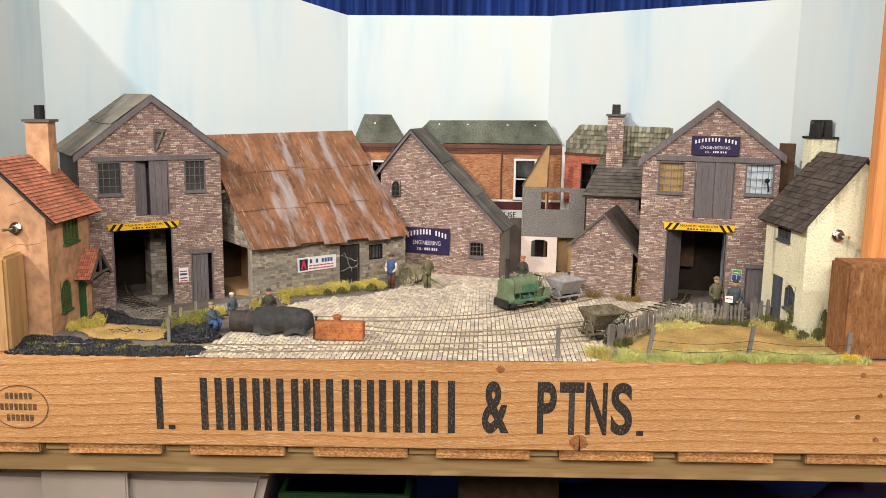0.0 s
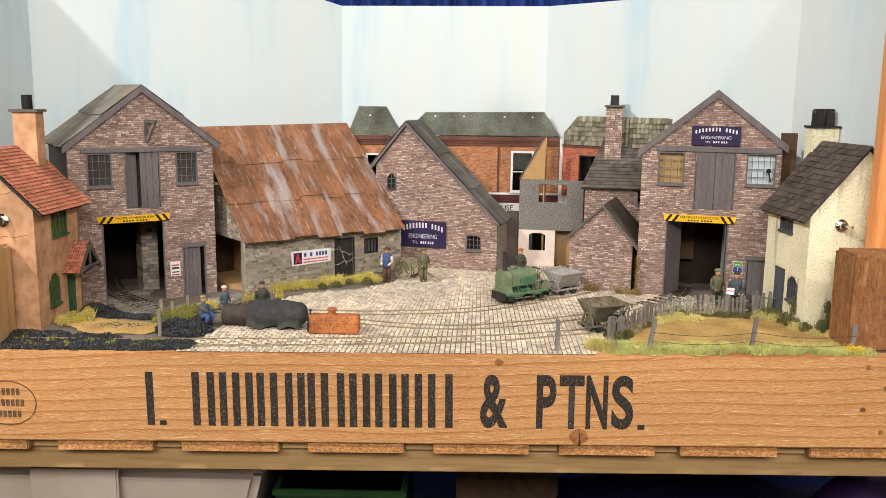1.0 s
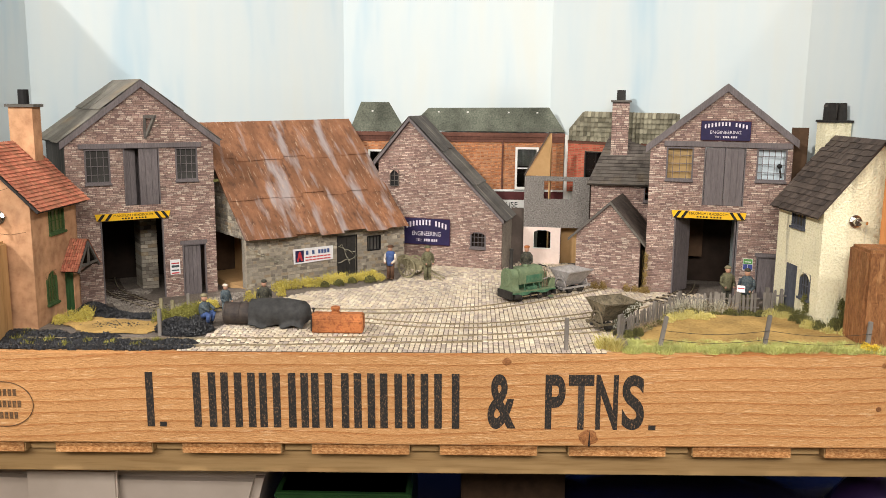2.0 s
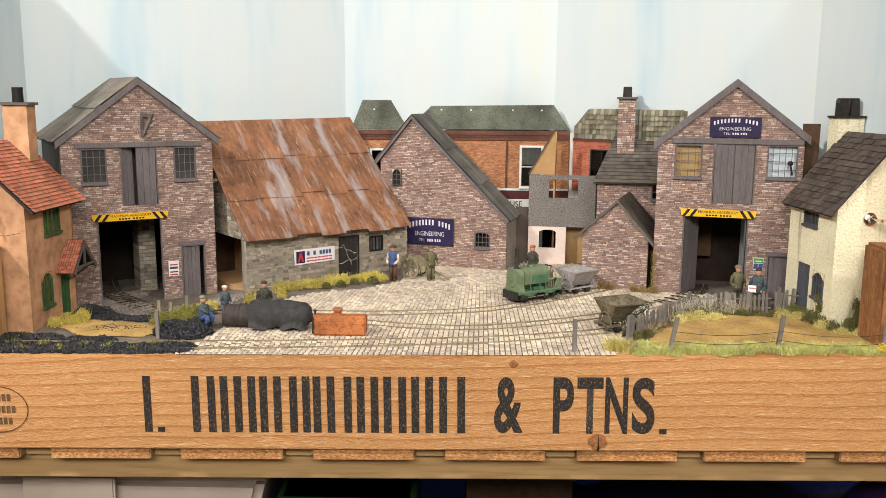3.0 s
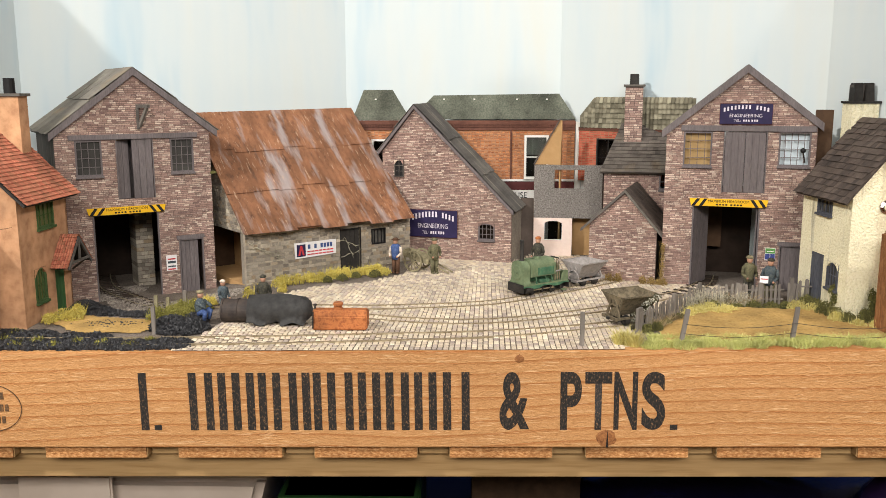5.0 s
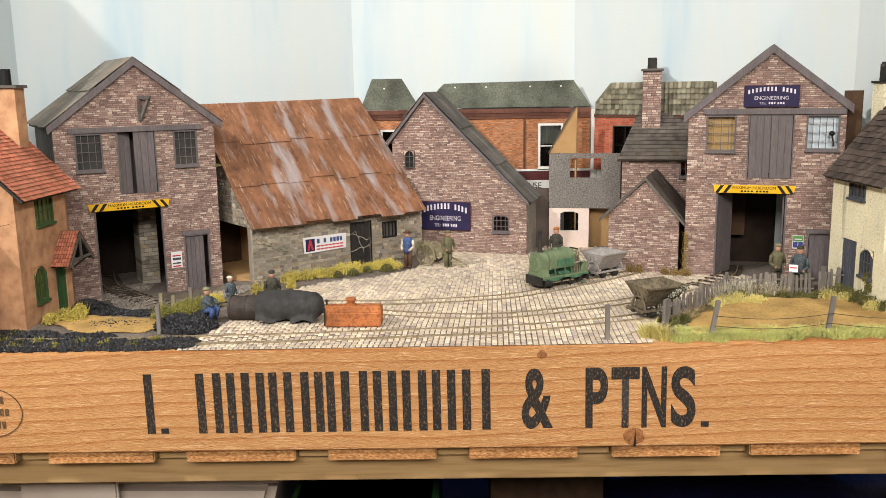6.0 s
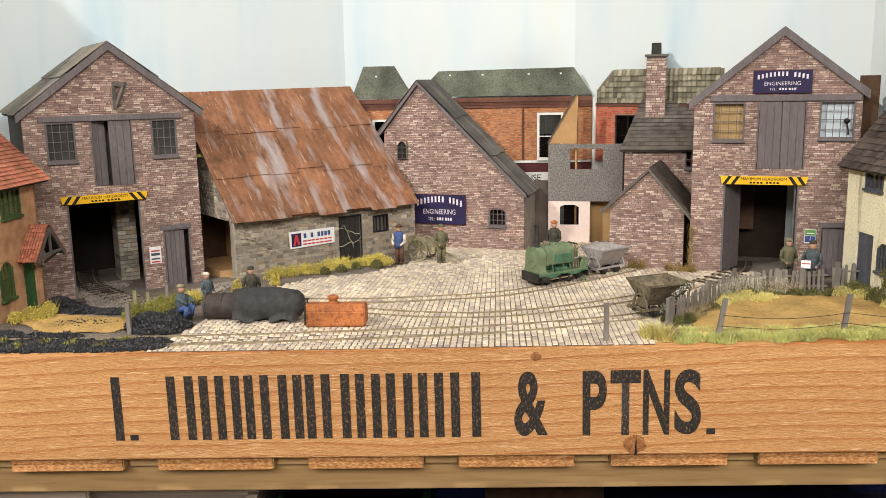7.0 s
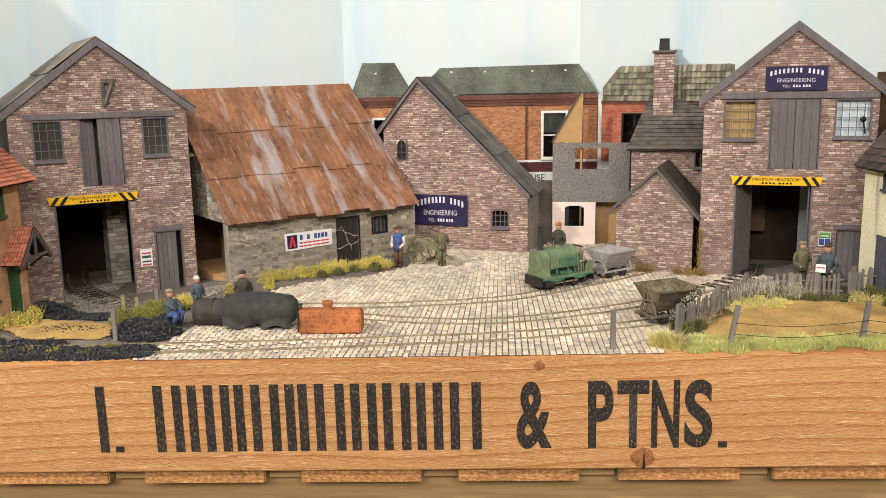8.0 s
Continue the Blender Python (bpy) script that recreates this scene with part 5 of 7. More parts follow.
part("pot_hood", Shape().box(0.0520, 0.0740, 0.1130, 0.1215, 0.2221, 0.2400), greywood, ch)
for x in (0.0565, 0.0695):
    part("chimney_pot", Shape().add([(x - 0.0054, 0.108, 0.2220), (x + 0.0054, 0.108, 0.2220), (x + 0.0054, 0.121, 0.2220), (x - 0.0054, 0.121, 0.2220), (x - 0.0042, 0.109, 0.2420), (x + 0.0042, 0.109, 0.2420), (x + 0.0042, 0.120, 0.2420), (x - 0.0042, 0.120, 0.2420)],
                                   [(0, 1, 5, 4), (1, 2, 6, 5), (2, 3, 7, 6), (3, 0, 4, 7), (4, 5, 6, 7), (3, 2, 1, 0)]), loco_dark, ch, bevel=0.0005)


def toggle_switch(m, tilt):
    """A chrome toggle switch through a wall."""
    tg = thing("toggle_switch", m, "chrome toggle switch set through the cottage wall", "switch", "toggle switches")
    part("washer", Shape().tube((0, 0, 0), (0, -0.0012, 0), 0.0068, 0.0068, 24), chrome, tg, bevel=0.0002)
    part("nut", Shape().tube((0, -0.0012, 0), (0, -0.0038, 0), 0.0055, 0.0055, 6), chrome, tg, bevel=0.0003)
    part("bush", Shape().tube((0, -0.0038, 0), (0, -0.0075, 0), 0.0044, 0.0042, 18), chrome, tg)
    part("lever", Shape().tube((0, -0.0065, 0), (tilt, -0.0165, 0.0), 0.0011, 0.0019, 12), chrome, tg)


toggle_switch(pose(0.4445, 0.8845, 0.1185, 0, 0, 5), 0.004)

# ---- peach cottage ----
LCM = pose(-0.419, 0.837, 0, 0, 0, -2)
lc = thing("peach_cottage", LCM, "peach rendered cottage with red pantiles and green joinery", "model building")
part("gable_wall", Shape().prism([(-0.125, -0.004), (0, -0.004), (0, 0.128), (-0.058, 0.184), (-0.125, 0.128)], 0, 0.003), peach, lc)
SIDE2 = pose(0, 0, 0, 0, 0, 90)
LCH = [(0.036, 0.0700, 0.0945, 0.1205), (0.0225, 0.0453, 0.0195, 0.0545), (0.0640, 0.0850, -0.004, 0.0460)]
w = part("side_wall", Shape().wall(cells(0.0031, 0.099, -0.004, 0.128, LCH), 0, 0.003), peach, lc)
w.matrix_basis = SIDE2
for h in LCH[:2]:
    w = window(lc, *h, 4, 2, green_frame, olive_pane, arched=0.008 if h is LCH[1] else 0, wall_mat=peach)
    w.matrix_basis = SIDE2
w = plank_door(lc, 0.0645, 0.0845, -0.003, 0.0455, green_door, y=0.001, n=3)
w.matrix_basis = SIDE2
# added dark sheet giving the peach cottage's inside its shade
part("dark_lining", Shape().box(-0.012, -0.011, 0.005, 0.095, 0, 0.125), shade_inside, lc)
part("back_wall", Shape().prism([(-0.125, -0.004), (0, -0.004), (0, 0.128), (-0.058, 0.184), (-0.125, 0.128)], 0.096, 0.099), peach, lc)
part("roof_deck", Shape().slab([(0.0115, -0.004, 0.1235), (0.0115, 0.106, 0.1235), (-0.058, 0.106, 0.1900), (-0.058, -0.004, 0.1900)], 0.0025), loco_dark, lc)
part("roof_deck", Shape().slab([(-0.125, 0.106, 0.130), (-0.125, -0.004, 0.130), (-0.058, -0.004, 0.1900), (-0.058, 0.106, 0.1900)], 0.0025), loco_dark, lc)
tiles(lc, (0.0125, -0.0045, 0.1230), (0.0125, 0.107, 0.1230), (-0.058, -0.0045, 0.1908), (-0.058, 0.107, 0.1908), 32, 20, 0.0006, pantile, "pantile", lift=0.0008, jit=0.06, amp=0.0009, seg=4, joined=True)
ch = part("chimney", Shape().box(-0.060, -0.033, 0.080, 0.098, 0.15, 0.2285), peach, lc)
part("chimney_cap", Shape().box(-0.063, -0.030, 0.078, 0.100, 0.2285, 0.2315), greywood, ch)
part("chimney_pot", Shape().tube((-0.0465, 0.089, 0.2315), (-0.0465, 0.089, 0.2475), 0.0058, 0.0056, 12), black, ch)
pz = part("porch_roof", Shape().slab([(0.0, 0.055, 0.0495), (0.0195, 0.055, 0.0495), (0.0195, 0.082, 0.0810), (0.0, 0.082, 0.0810)], 0.0015).slab([(0.0195, 0.109, 0.0495), (0.0, 0.109, 0.0495), (0.0, 0.082, 0.0810), (0.0195, 0.082, 0.0810)], 0.0015), loco_dark, lc)
tiles(pz, (0.0005, 0.0542, 0.0492), (0.0200, 0.0542, 0.0492), (0.0005, 0.0822, 0.0818), (0.0200, 0.0822, 0.0818), 7, 9, 0.0005, pantile, "pantile", lift=0.0007, jit=0.05, amp=0.0008, seg=4)
tiles(pz, (0.0200, 0.1098, 0.0492), (0.0005, 0.1098, 0.0492), (0.0200, 0.0822, 0.0818), (0.0005, 0.0822, 0.0818), 7, 9, 0.0005, pantile, "pantile", lift=0.0007, jit=0.05, amp=0.0008, seg=4)
pb = part("porch_bracket", Shape().beam((0.0195, 0.056, 0.0480), (0.0195, 0.082, 0.0785), 0.0022, 0.0028).beam((0.0195, 0.108, 0.0480), (0.0195, 0.082, 0.0785), 0.0022, 0.0028), greywood, lc)
part("tie_beam", Shape().beam((0.0195, 0.062, 0.0540), (0.0195, 0.102, 0.0540), 0.0020, 0.0024), greywood, pb)
part("king_post", Shape().beam((0.0195, 0.082, 0.0540), (0.0195, 0.082, 0.0770), 0.0020, 0.0022), greywood, pb)
part("brace", Shape().beam((0.0010, 0.101, 0.0400), (0.0190, 0.101, 0.0535), 0.0020, 0.0020), greywood, pb)
for k, (pts) in enumerate((((-0.046, 0.094), (-0.034, 0.100), (-0.022, 0.099), (-0.006, 0.102)), ((-0.040, 0.142), (-0.026, 0.146), (-0.012, 0.152)))):
    s = Shape()
    for a, b in zip(pts, pts[1:]):
        s.beam((a[0], 0.0001, a[1]), (b[0], 0.0001, b[1]), 0.0004, 0.0004)
    part("plaster_crack", s, brown_card, lc)
toggle_switch(pose(-0.4515, 0.837, 0.1175, 0, 0, -2), -0.006)


# ---- rails set in the yard ----
def spline(pts, n=10):
    out = []
    P = [pts[0]] + list(pts) + [pts[-1]]
    for i in range(1, len(P) - 2):
        a, b, c, d = [Vector(p) for p in P[i - 1:i + 3]]
        for k in range(n):
            t = k / n
            out.append(0.5 * ((2 * b) + (c - a) * t + (2 * a - 5 * b + 4 * c - d) * t * t + (3 * b - a - 3 * c + d) * t ** 3))
    out.append(Vector(pts[-1]))
    return out


def track(pts, label, ties=None, gauge=0.0165):
    tr = thing("railway_track", pose(0, 0, 0), label, "railway track", "tracks in the yard")
    line = spline(pts)
    for side in (-1, 1):
        vs, fs = [], []
        for i, p in enumerate(line):
            d = (line[min(i + 1, len(line) - 1)] - line[max(i - 1, 0)]).normalized()
            nn = Vector((-d.y, d.x))
            for o, z in ((-0.0006, 0), (0.0006, 0), (0.0006, 0.0022), (-0.0006, 0.0022)):
                q = p + nn * (side * gauge / 2 + o)
                vs.append((q.x, q.y, gz(q.x, q.y) + z))
        for i in range(len(line) - 1):
            for k in range(4):
                fs.append((4 * i + k, 4 * i + (k + 1) % 4, 4 * i + 4 + (k + 1) % 4, 4 * i + 4 + k))
        fs += [(0, 3, 2, 1), tuple(4 * (len(line) - 1) + k for k in range(4))]
        part("rail", Shape().add(vs, fs), steel, tr)
    if ties:
        run = 0.0
        for i in range(1, len(line)):
            run += (line[i] - line[i - 1]).length
            p = line[i]
            if run > 0.0085 and ties(p):
                run = 0.0
                d = (line[i] - line[i - 1]).normalized()
                m = Matrix.Translation((p.x, p.y, gz(p.x, p.y))) @ Matrix.Rotation(math.atan2(d.y, d.x), 4, "Z")
                part("sleeper", Shape().box(-0.0022, 0.0022, -0.0145, 0.0145, -0.0008, 0.0017, 0, m), sleeper, tr)
    return tr


track([(-0.475, 1.16), (-0.452, 1.105), (-0.425, 1.055), (-0.39, 1.015), (-0.345, 0.975), (-0.29, 0.945), (-0.22, 0.93), (-0.149, 0.925), (-0.083, 0.924), (-0.024, 0.931), (0.042, 0.945), (0.093, 0.975), (0.155, 1.023), (0.215, 1.075)], "rusty narrow-gauge track curving into the western workshop", ties=lambda p: p.x < -0.245)
track([(-0.20, 0.922), (-0.14, 0.902), (-0.08, 0.884), (-0.025, 0.87), (0.035, 0.868), (0.102, 0.888), (0.18, 0.928), (0.25, 0.98), (0.305, 1.04), (0.33, 1.1)], "rusty narrow-gauge track curving into the eastern workshop", ties=lambda p: p.x > 0.262)
track([(-0.43, 0.806), (-0.33, 0.806), (-0.218, 0.809), (-0.136, 0.812), (-0.044, 0.818), (0.03, 0.824), (0.096, 0.836), (0.174, 0.862), (0.215, 0.885)], "rusty narrow-gauge siding along the yard's edge")


# ---- soft ground cover ----
def tuft(name, spots, h, n, mt, label, category="flock tuft", width=0.0009, lean=0.6):
    """Clumps of thin blades. spots: (x, y, radius) or (x, y, radius, height over the ground)."""
    s = Shape()
    for sp in spots:
        x, y, r = sp[:3]
        base = sp[3] if len(sp) > 3 else gz(x, y)
        for i in range(n):
            a, q = random.uniform(0, 6.283), r * math.sqrt(random.random())
            px, py = x + q * math.cos(a), y + q * math.sin(a)
            hh = h * random.uniform(0.35, 1.1) * (1.15 - 0.6 * (q / r) ** 2)
            dx, dy = random.uniform(-lean, lean) * hh, random.uniform(-lean, lean) * hh
            b = random.uniform(0, 3.14)
            wx, wy = width * math.cos(b), width * math.sin(b)
            s.add([(px - wx, py - wy, base), (px + wx, py + wy, base), (px + dx * 0.5 + wx * 0.7, py + dy * 0.5 + wy * 0.7, base + hh * 0.6), (px + dx * 0.5 - wx * 0.7, py + dy * 0.5 - wy * 0.7, base + hh * 0.6), (px + dx, py + dy, base + hh)],
                  [(0, 1, 2, 3), (3, 2, 4)])
    return solo(name, s, mt, label, category, kind="stuff", fix=False)


def line_spots(a, b, n, r, jit=0.004):
    return [(a[0] + (b[0] - a[0]) * i / max(1, n - 1) + random.uniform(-jit, jit), a[1] + (b[1] - a[1]) * i / max(1, n - 1) + random.uniform(-jit, jit), r * random.uniform(0.7, 1.3)) for i in range(n)]


def flock(name, spots, h, n, mt, label, category="flock clump", r=0.0010):
    """Foamy clumps of tiny grains with a few stray fibres."""
    s = Shape()
    for sp in spots:
        x, y, w = sp[:3]
        base = sp[3] if len(sp) > 3 else gz(x, y)
        hh = h * random.uniform(0.75, 1.2)
        for i in range(int(n * 1.5)):
            a, q = random.uniform(0, 6.283), random.random() ** 0.6
            lift = hh * math.sqrt(max(0, 1 - q * q)) * random.uniform(0.25, 1.05)
            s.lump((x + w * q * math.cos(a), y + w * q * math.sin(a), base + lift), r * random.uniform(0.45, 1.2))
        for i in range(n // 4):
            a, q = random.uniform(0, 6.283), random.random()
            px, py = x + w * q * math.cos(a), y + w * q * math.sin(a)
            dx, dy = random.uniform(-1, 1) * hh * 0.4, random.uniform(-1, 1) * hh * 0.4
            s.add([(px - 0.0003, py, base), (px + 0.0003, py, base), (px + dx, py + dy, base + hh * random.uniform(0.9, 1.35))], [(0, 1, 2)])
    return solo(name, s, mt, label, category, kind="stuff", fix=False)


flock("yellow_flock", line_spots((-0.205, 1.035), (-0.105, 1.105), 20, 0.008, 0.006) + line_spots((-0.105, 1.105), (-0.086, 1.1), 6, 0.008) + [(-0.218, 0.985, 0.007), (-0.228, 0.97, 0.006), (-0.195, 1.0, 0.006)], 0.011, 110, straw, "bright yellow flock weeds along the barn wall")
flock("olive_flock", [(-0.094, 1.086, 0.008), (-0.133, 1.066, 0.007), (-0.118, 1.082, 0.006), (-0.15, 1.055, 0.006)], 0.009, 150, olive, "olive green flock clumps at the barn door")
flock("yellow_flock", [(-0.398, 0.872, 0.011), (-0.385, 0.866, 0.011), (-0.405, 0.858, 0.009), (-0.39, 0.89, 0.008), (-0.277, 0.94, 0.007), (-0.262, 0.94, 0.007), (-0.27, 0.95, 0.006)], 0.010, 190, straw, "bright yellow flock clumps by the peach cottage")
flock("olive_flock", line_spots((-0.30, 0.865), (-0.265, 0.915), 9, 0.010) + [(-0.278, 0.87, 0.010), (-0.27, 0.885, 0.010), (-0.285, 0.895, 0.008), (-0.268, 0.865, 0.01)], 0.013, 170, mat("yellow_green_flock", [C(92, 92, 40), C(132, 128, 60), C(160, 150, 84)], 300, 0.95, 0.2, pieces=0.7), "yellow-green scrub behind the coal")
tuft("grass_verge", line_spots((0.19, 0.797), (0.445, 0.797), 40, 0.009, 0.005) + line_spots((0.2, 0.810), (0.43, 0.812), 30, 0.009, 0.006), 0.0065, 330, grassy, "pale green static grass verge", "grass", width=0.0003, lean=1.0)
tuft("yellow_tuft", [(0.174, 0.799, 0.006), (0.167, 0.801, 0.005), (0.180, 0.796, 0.006)], 0.016, 240, straw_pale, "spiky pale yellow grass tuft on the plank's edge", width=0.0004, lean=0.9)
flock("yellow_flock", [(0.428, 0.799, 0.006), (0.436, 0.797, 0.006)], 0.009, 150, mat("bright_yellow_flock", [C(200, 160, 30), C(222, 188, 60), C(230, 204, 96)], 300, 0.95, 0.2, pieces=0.7), "bright yellow flowers before the end block")
flock("pale_flock", [(0.268, 0.905, 0.010), (0.282, 0.912, 0.010), (0.295, 0.906, 0.009), (0.305, 0.915, 0.009), (0.255, 0.892, 0.007), (0.378, 0.925, 0.010), (0.392, 0.918, 0.010), (0.40, 0.875, 0.009), (0.415, 0.858, 0.009), (0.43, 0.85, 0.008)], 0.010, 230, straw_pale, "pale yellow flock under the picket fence", r=0.0009)
flock("olive_flock", [(0.243, 0.882, 0.008), (0.262, 0.915, 0.009), (0.29, 0.928, 0.009), (0.315, 0.93, 0.010), (0.335, 0.932, 0.009), (0.355, 0.934, 0.010), (0.372, 0.935, 0.009), (0.225, 0.86, 0.006), (0.212, 0.845, 0.006), (0.20, 0.835, 0.006)], 0.008, 170, olive, "olive green flock along the picket fence")
flock("bush", [(0.402, 0.905, 0.012), (0.398, 0.925, 0.010), (0.41, 0.872, 0.010), (0.395, 0.94, 0.010), (0.405, 0.89, 0.012), (0.432, 0.872, 0.008), (0.438, 0.868, 0.007), (0.43, 0.878, 0.007)], 0.013, 260, olive, "dark olive bushes round the cream cottage", "bush")
flock("climbing_bush", [(0.437, 0.878, 0.005, 0.006), (0.438, 0.878, 0.0045, 0.014), (0.436, 0.878, 0.004, 0.022), (0.408, 0.90, 0.005, 0.014), (0.407, 0.905, 0.004, 0.024)], 0.012, 120, olive, "dark creeper climbing the cream cottage", "creeper", r=0.0010)
flock("dry_weeds", [(0.257, 1.047, 0.005), (0.262, 1.044, 0.005), (0.248, 1.049, 0.005), (0.238, 1.051, 0.005), (0.20, 1.067, 0.006), (0.21, 1.063, 0.005)], 0.010, 80, mat("dry_brown_flock", [C(104, 84, 48), C(146, 120, 70), C(170, 146, 92)], 300, 0.95, 0.2, pieces=0.7), "dry brown weeds at the foot of the outhouse", r=0.0009)
flock("dry_stems", [(0.2605, 1.049, 0.0025, 0.01 * i) for i in range(5)], 0.012, 40, MATS["dry_brown_flock"], "dry creeper in the gap beside the workshop", "creeper", r=0.0008)
tuft("dry_brambles", [(0.285, 0.943, 0.012, 0.003), (0.302, 0.945, 0.013, 0.003), (0.32, 0.946, 0.012, 0.003), (0.335, 0.947, 0.010, 0.003), (0.275, 0.935, 0.008, 0.003), (0.262, 0.915, 0.007, 0.002), (0.232, 0.874, 0.006, 0.002), (0.215, 0.853, 0.006, 0.002)], 0.013, 120, mat("dry_twig", [C(132, 110, 78), C(172, 150, 112), C(196, 178, 142)], 300, 0.95, 0.2, pieces=0.7), "tangled dry brambles over the picket fence", "brambles", width=0.00022, lean=2.4)
flock("dry_leaves", [(0.286, 0.940, 0.014, 0.003), (0.305, 0.942, 0.014, 0.003), (0.325, 0.943, 0.012, 0.002), (0.275, 0.931, 0.008, 0.002), (0.262, 0.914, 0.007, 0.002)], 0.015, 150, pale_leaf, "pale dry leaves caught on the picket fence", "leaves", r=0.0006)
flock("dark_creeper", [(0.286, 0.941, 0.013, 0.002), (0.308, 0.943, 0.013, 0.002), (0.268, 0.922, 0.008, 0.001)], 0.011, 130, ivy, "dark creeper growing through the picket fence", "creeper", r=0.0008)
flock("moss_tuft", [(-0.2885, 1.062, 0.004, 0.134)], 0.004, 60, olive, "green moss tuft in the wall's angle", "moss", r=0.0009)


def patch(name, poly, mt, label, category, h=0.0016):
    """A soft-edged mound of scatter."""
    xs, ys = [p[0] for p in poly], [p[1] for p in poly]
    s, idx, st = Shape(), {}, 0.003
    for i in range(int((max(xs) - min(xs)) / st) + 1):
        for j in range(int((max(ys) - min(ys)) / st) + 1):
            x, y = min(xs) + i * st, min(ys) + j * st
            if inside(poly, x, y):
                idx[i, j] = len(s.v)
                edge = all(inside(poly, x + a, y + b) for a, b in ((0.006, 0), (-0.006, 0), (0, 0.006), (0, -0.006)))
                s.v.append((x + random.uniform(-1, 1) * 0.0008, y + random.uniform(-1, 1) * 0.0008, gz(x, y) + (h if edge else 0.0002) + 0.0008 * noise.noise((x * 90, y * 90, 3)) + 0.0004))
    for (i, j), k in idx.items():
        if (i + 1, j) in idx and (i, j + 1) in idx and (i + 1, j + 1) in idx:
            s.f.append((k, idx[i + 1, j], idx[i + 1, j + 1], idx[i, j + 1]))
            s.m.append(0)
    return solo(name, s, mt, label, category, kind="stuff", smooth=True)


patch("sandy_patch", [(-0.405, 0.855), (-0.37, 0.826), (-0.30, 0.824), (-0.285, 0.84), (-0.295, 0.87), (-0.33, 0.876), (-0.385, 0.888)], sand, "sandy yellow scatter beside the track", "sand")
patch("sandy_field", [(0.20, 0.800), (0.45, 0.800), (0.445, 0.85), (0.42, 0.88), (0.40, 0.925), (0.30, 0.935), (0.25, 0.90), (0.215, 0.85)], sand, "dry golden field behind the wire fence", "field", h=0.003)


def heap(name, spots, r, n, mt, label, category="coal"):
    s = Shape()
    for x, y, w, d, h in spots:
        for i in range(int(n * w * d * 1e5)):
            a, q = random.uniform(0, 6.283), math.sqrt(random.random())
            px, py = x + w * q * math.cos(a), y + d * q * math.sin(a)
            s.lump((px, py, gz(px, py) + h * (1 - q * q) + random.uniform(0, r * 0.6)), r * random.uniform(0.5, 1.3))
    return solo(name, s, mt, label, category, kind="stuff", fix=False)


heap("coal_scatter", [(-0.44 + i * 0.0155, 0.8005 + random.uniform(-0.001, 0.002), 0.013, 0.0135, 0.0008) for i in range(13)] + [(-0.43, 0.822, 0.02, 0.01, 0.003), (-0.40, 0.822, 0.02, 0.008, 0.003), (-0.365, 0.818, 0.015, 0.007, 0.003), (-0.34, 0.818, 0.016, 0.006, 0.003)], 0.0019, 22, coal, "spilt black coal along the siding")
heap("coal_heap", [(-0.396, 0.925, 0.022, 0.018, 0.012), (-0.375, 0.918, 0.014, 0.010, 0.006)], 0.0019, 26, coal, "small black coal heap by the porch")
heap("coal_bits", [(-0.34, 0.85, 0.045, 0.02, 0.0018)], 0.0012, 2.5, coal, "stray lumps of coal on the sandy patch")
heap("coal_heap", [(-0.36, 0.897, 0.025, 0.010, 0.004), (-0.325, 0.892, 0.025, 0.010, 0.003), (-0.30, 0.885, 0.014, 0.009, 0.003)], 0.0019, 22, coal, "black coal strewn beside the track")
heap("coal_heap", [(-0.275, 0.845, 0.022, 0.022, 0.010), (-0.255, 0.84, 0.02, 0.018, 0.008), (-0.258, 0.862, 0.016, 0.014, 0.008)], 0.0019, 22, coal, "black coal heap by the boiler")
heap("ballast", [(-0.415, 1.035, 0.020, 0.030, 0.0002), (-0.392, 1.052, 0.016, 0.024, 0.0002), (-0.405, 1.005, 0.018, 0.014, 0.0004), (-0.345, 0.965, 0.045, 0.025, 0.001), (-0.30, 0.975, 0.035, 0.025, 0.001), (-0.37, 0.99, 0.03, 0.02, 0.001), (-0.27, 1.0, 0.03, 0.03, 0.001)], 0.0011, 14, mat("ballast_stone", [C(92, 84, 78), C(136, 126, 116), C(170, 160, 148)], 300, 0.95, 0.4, pieces=0.7), "grey ballast chippings round the track", "ballast")
tuft("green_weeds", [(-0.395, 0.812, 0.008), (-0.43, 0.816, 0.008), (-0.355, 0.809, 0.006), (-0.262, 0.85, 0.008), (-0.285, 0.812, 0.005), (-0.412, 0.806, 0.010), (-0.375, 0.802, 0.008), (-0.33, 0.806, 0.008), (-0.30, 0.803, 0.009), (-0.27, 0.842, 0.008), (-0.425, 0.826, 0.010)], 0.005, 90, MATS["yellow_green_flock"], "green weeds growing through the coal")


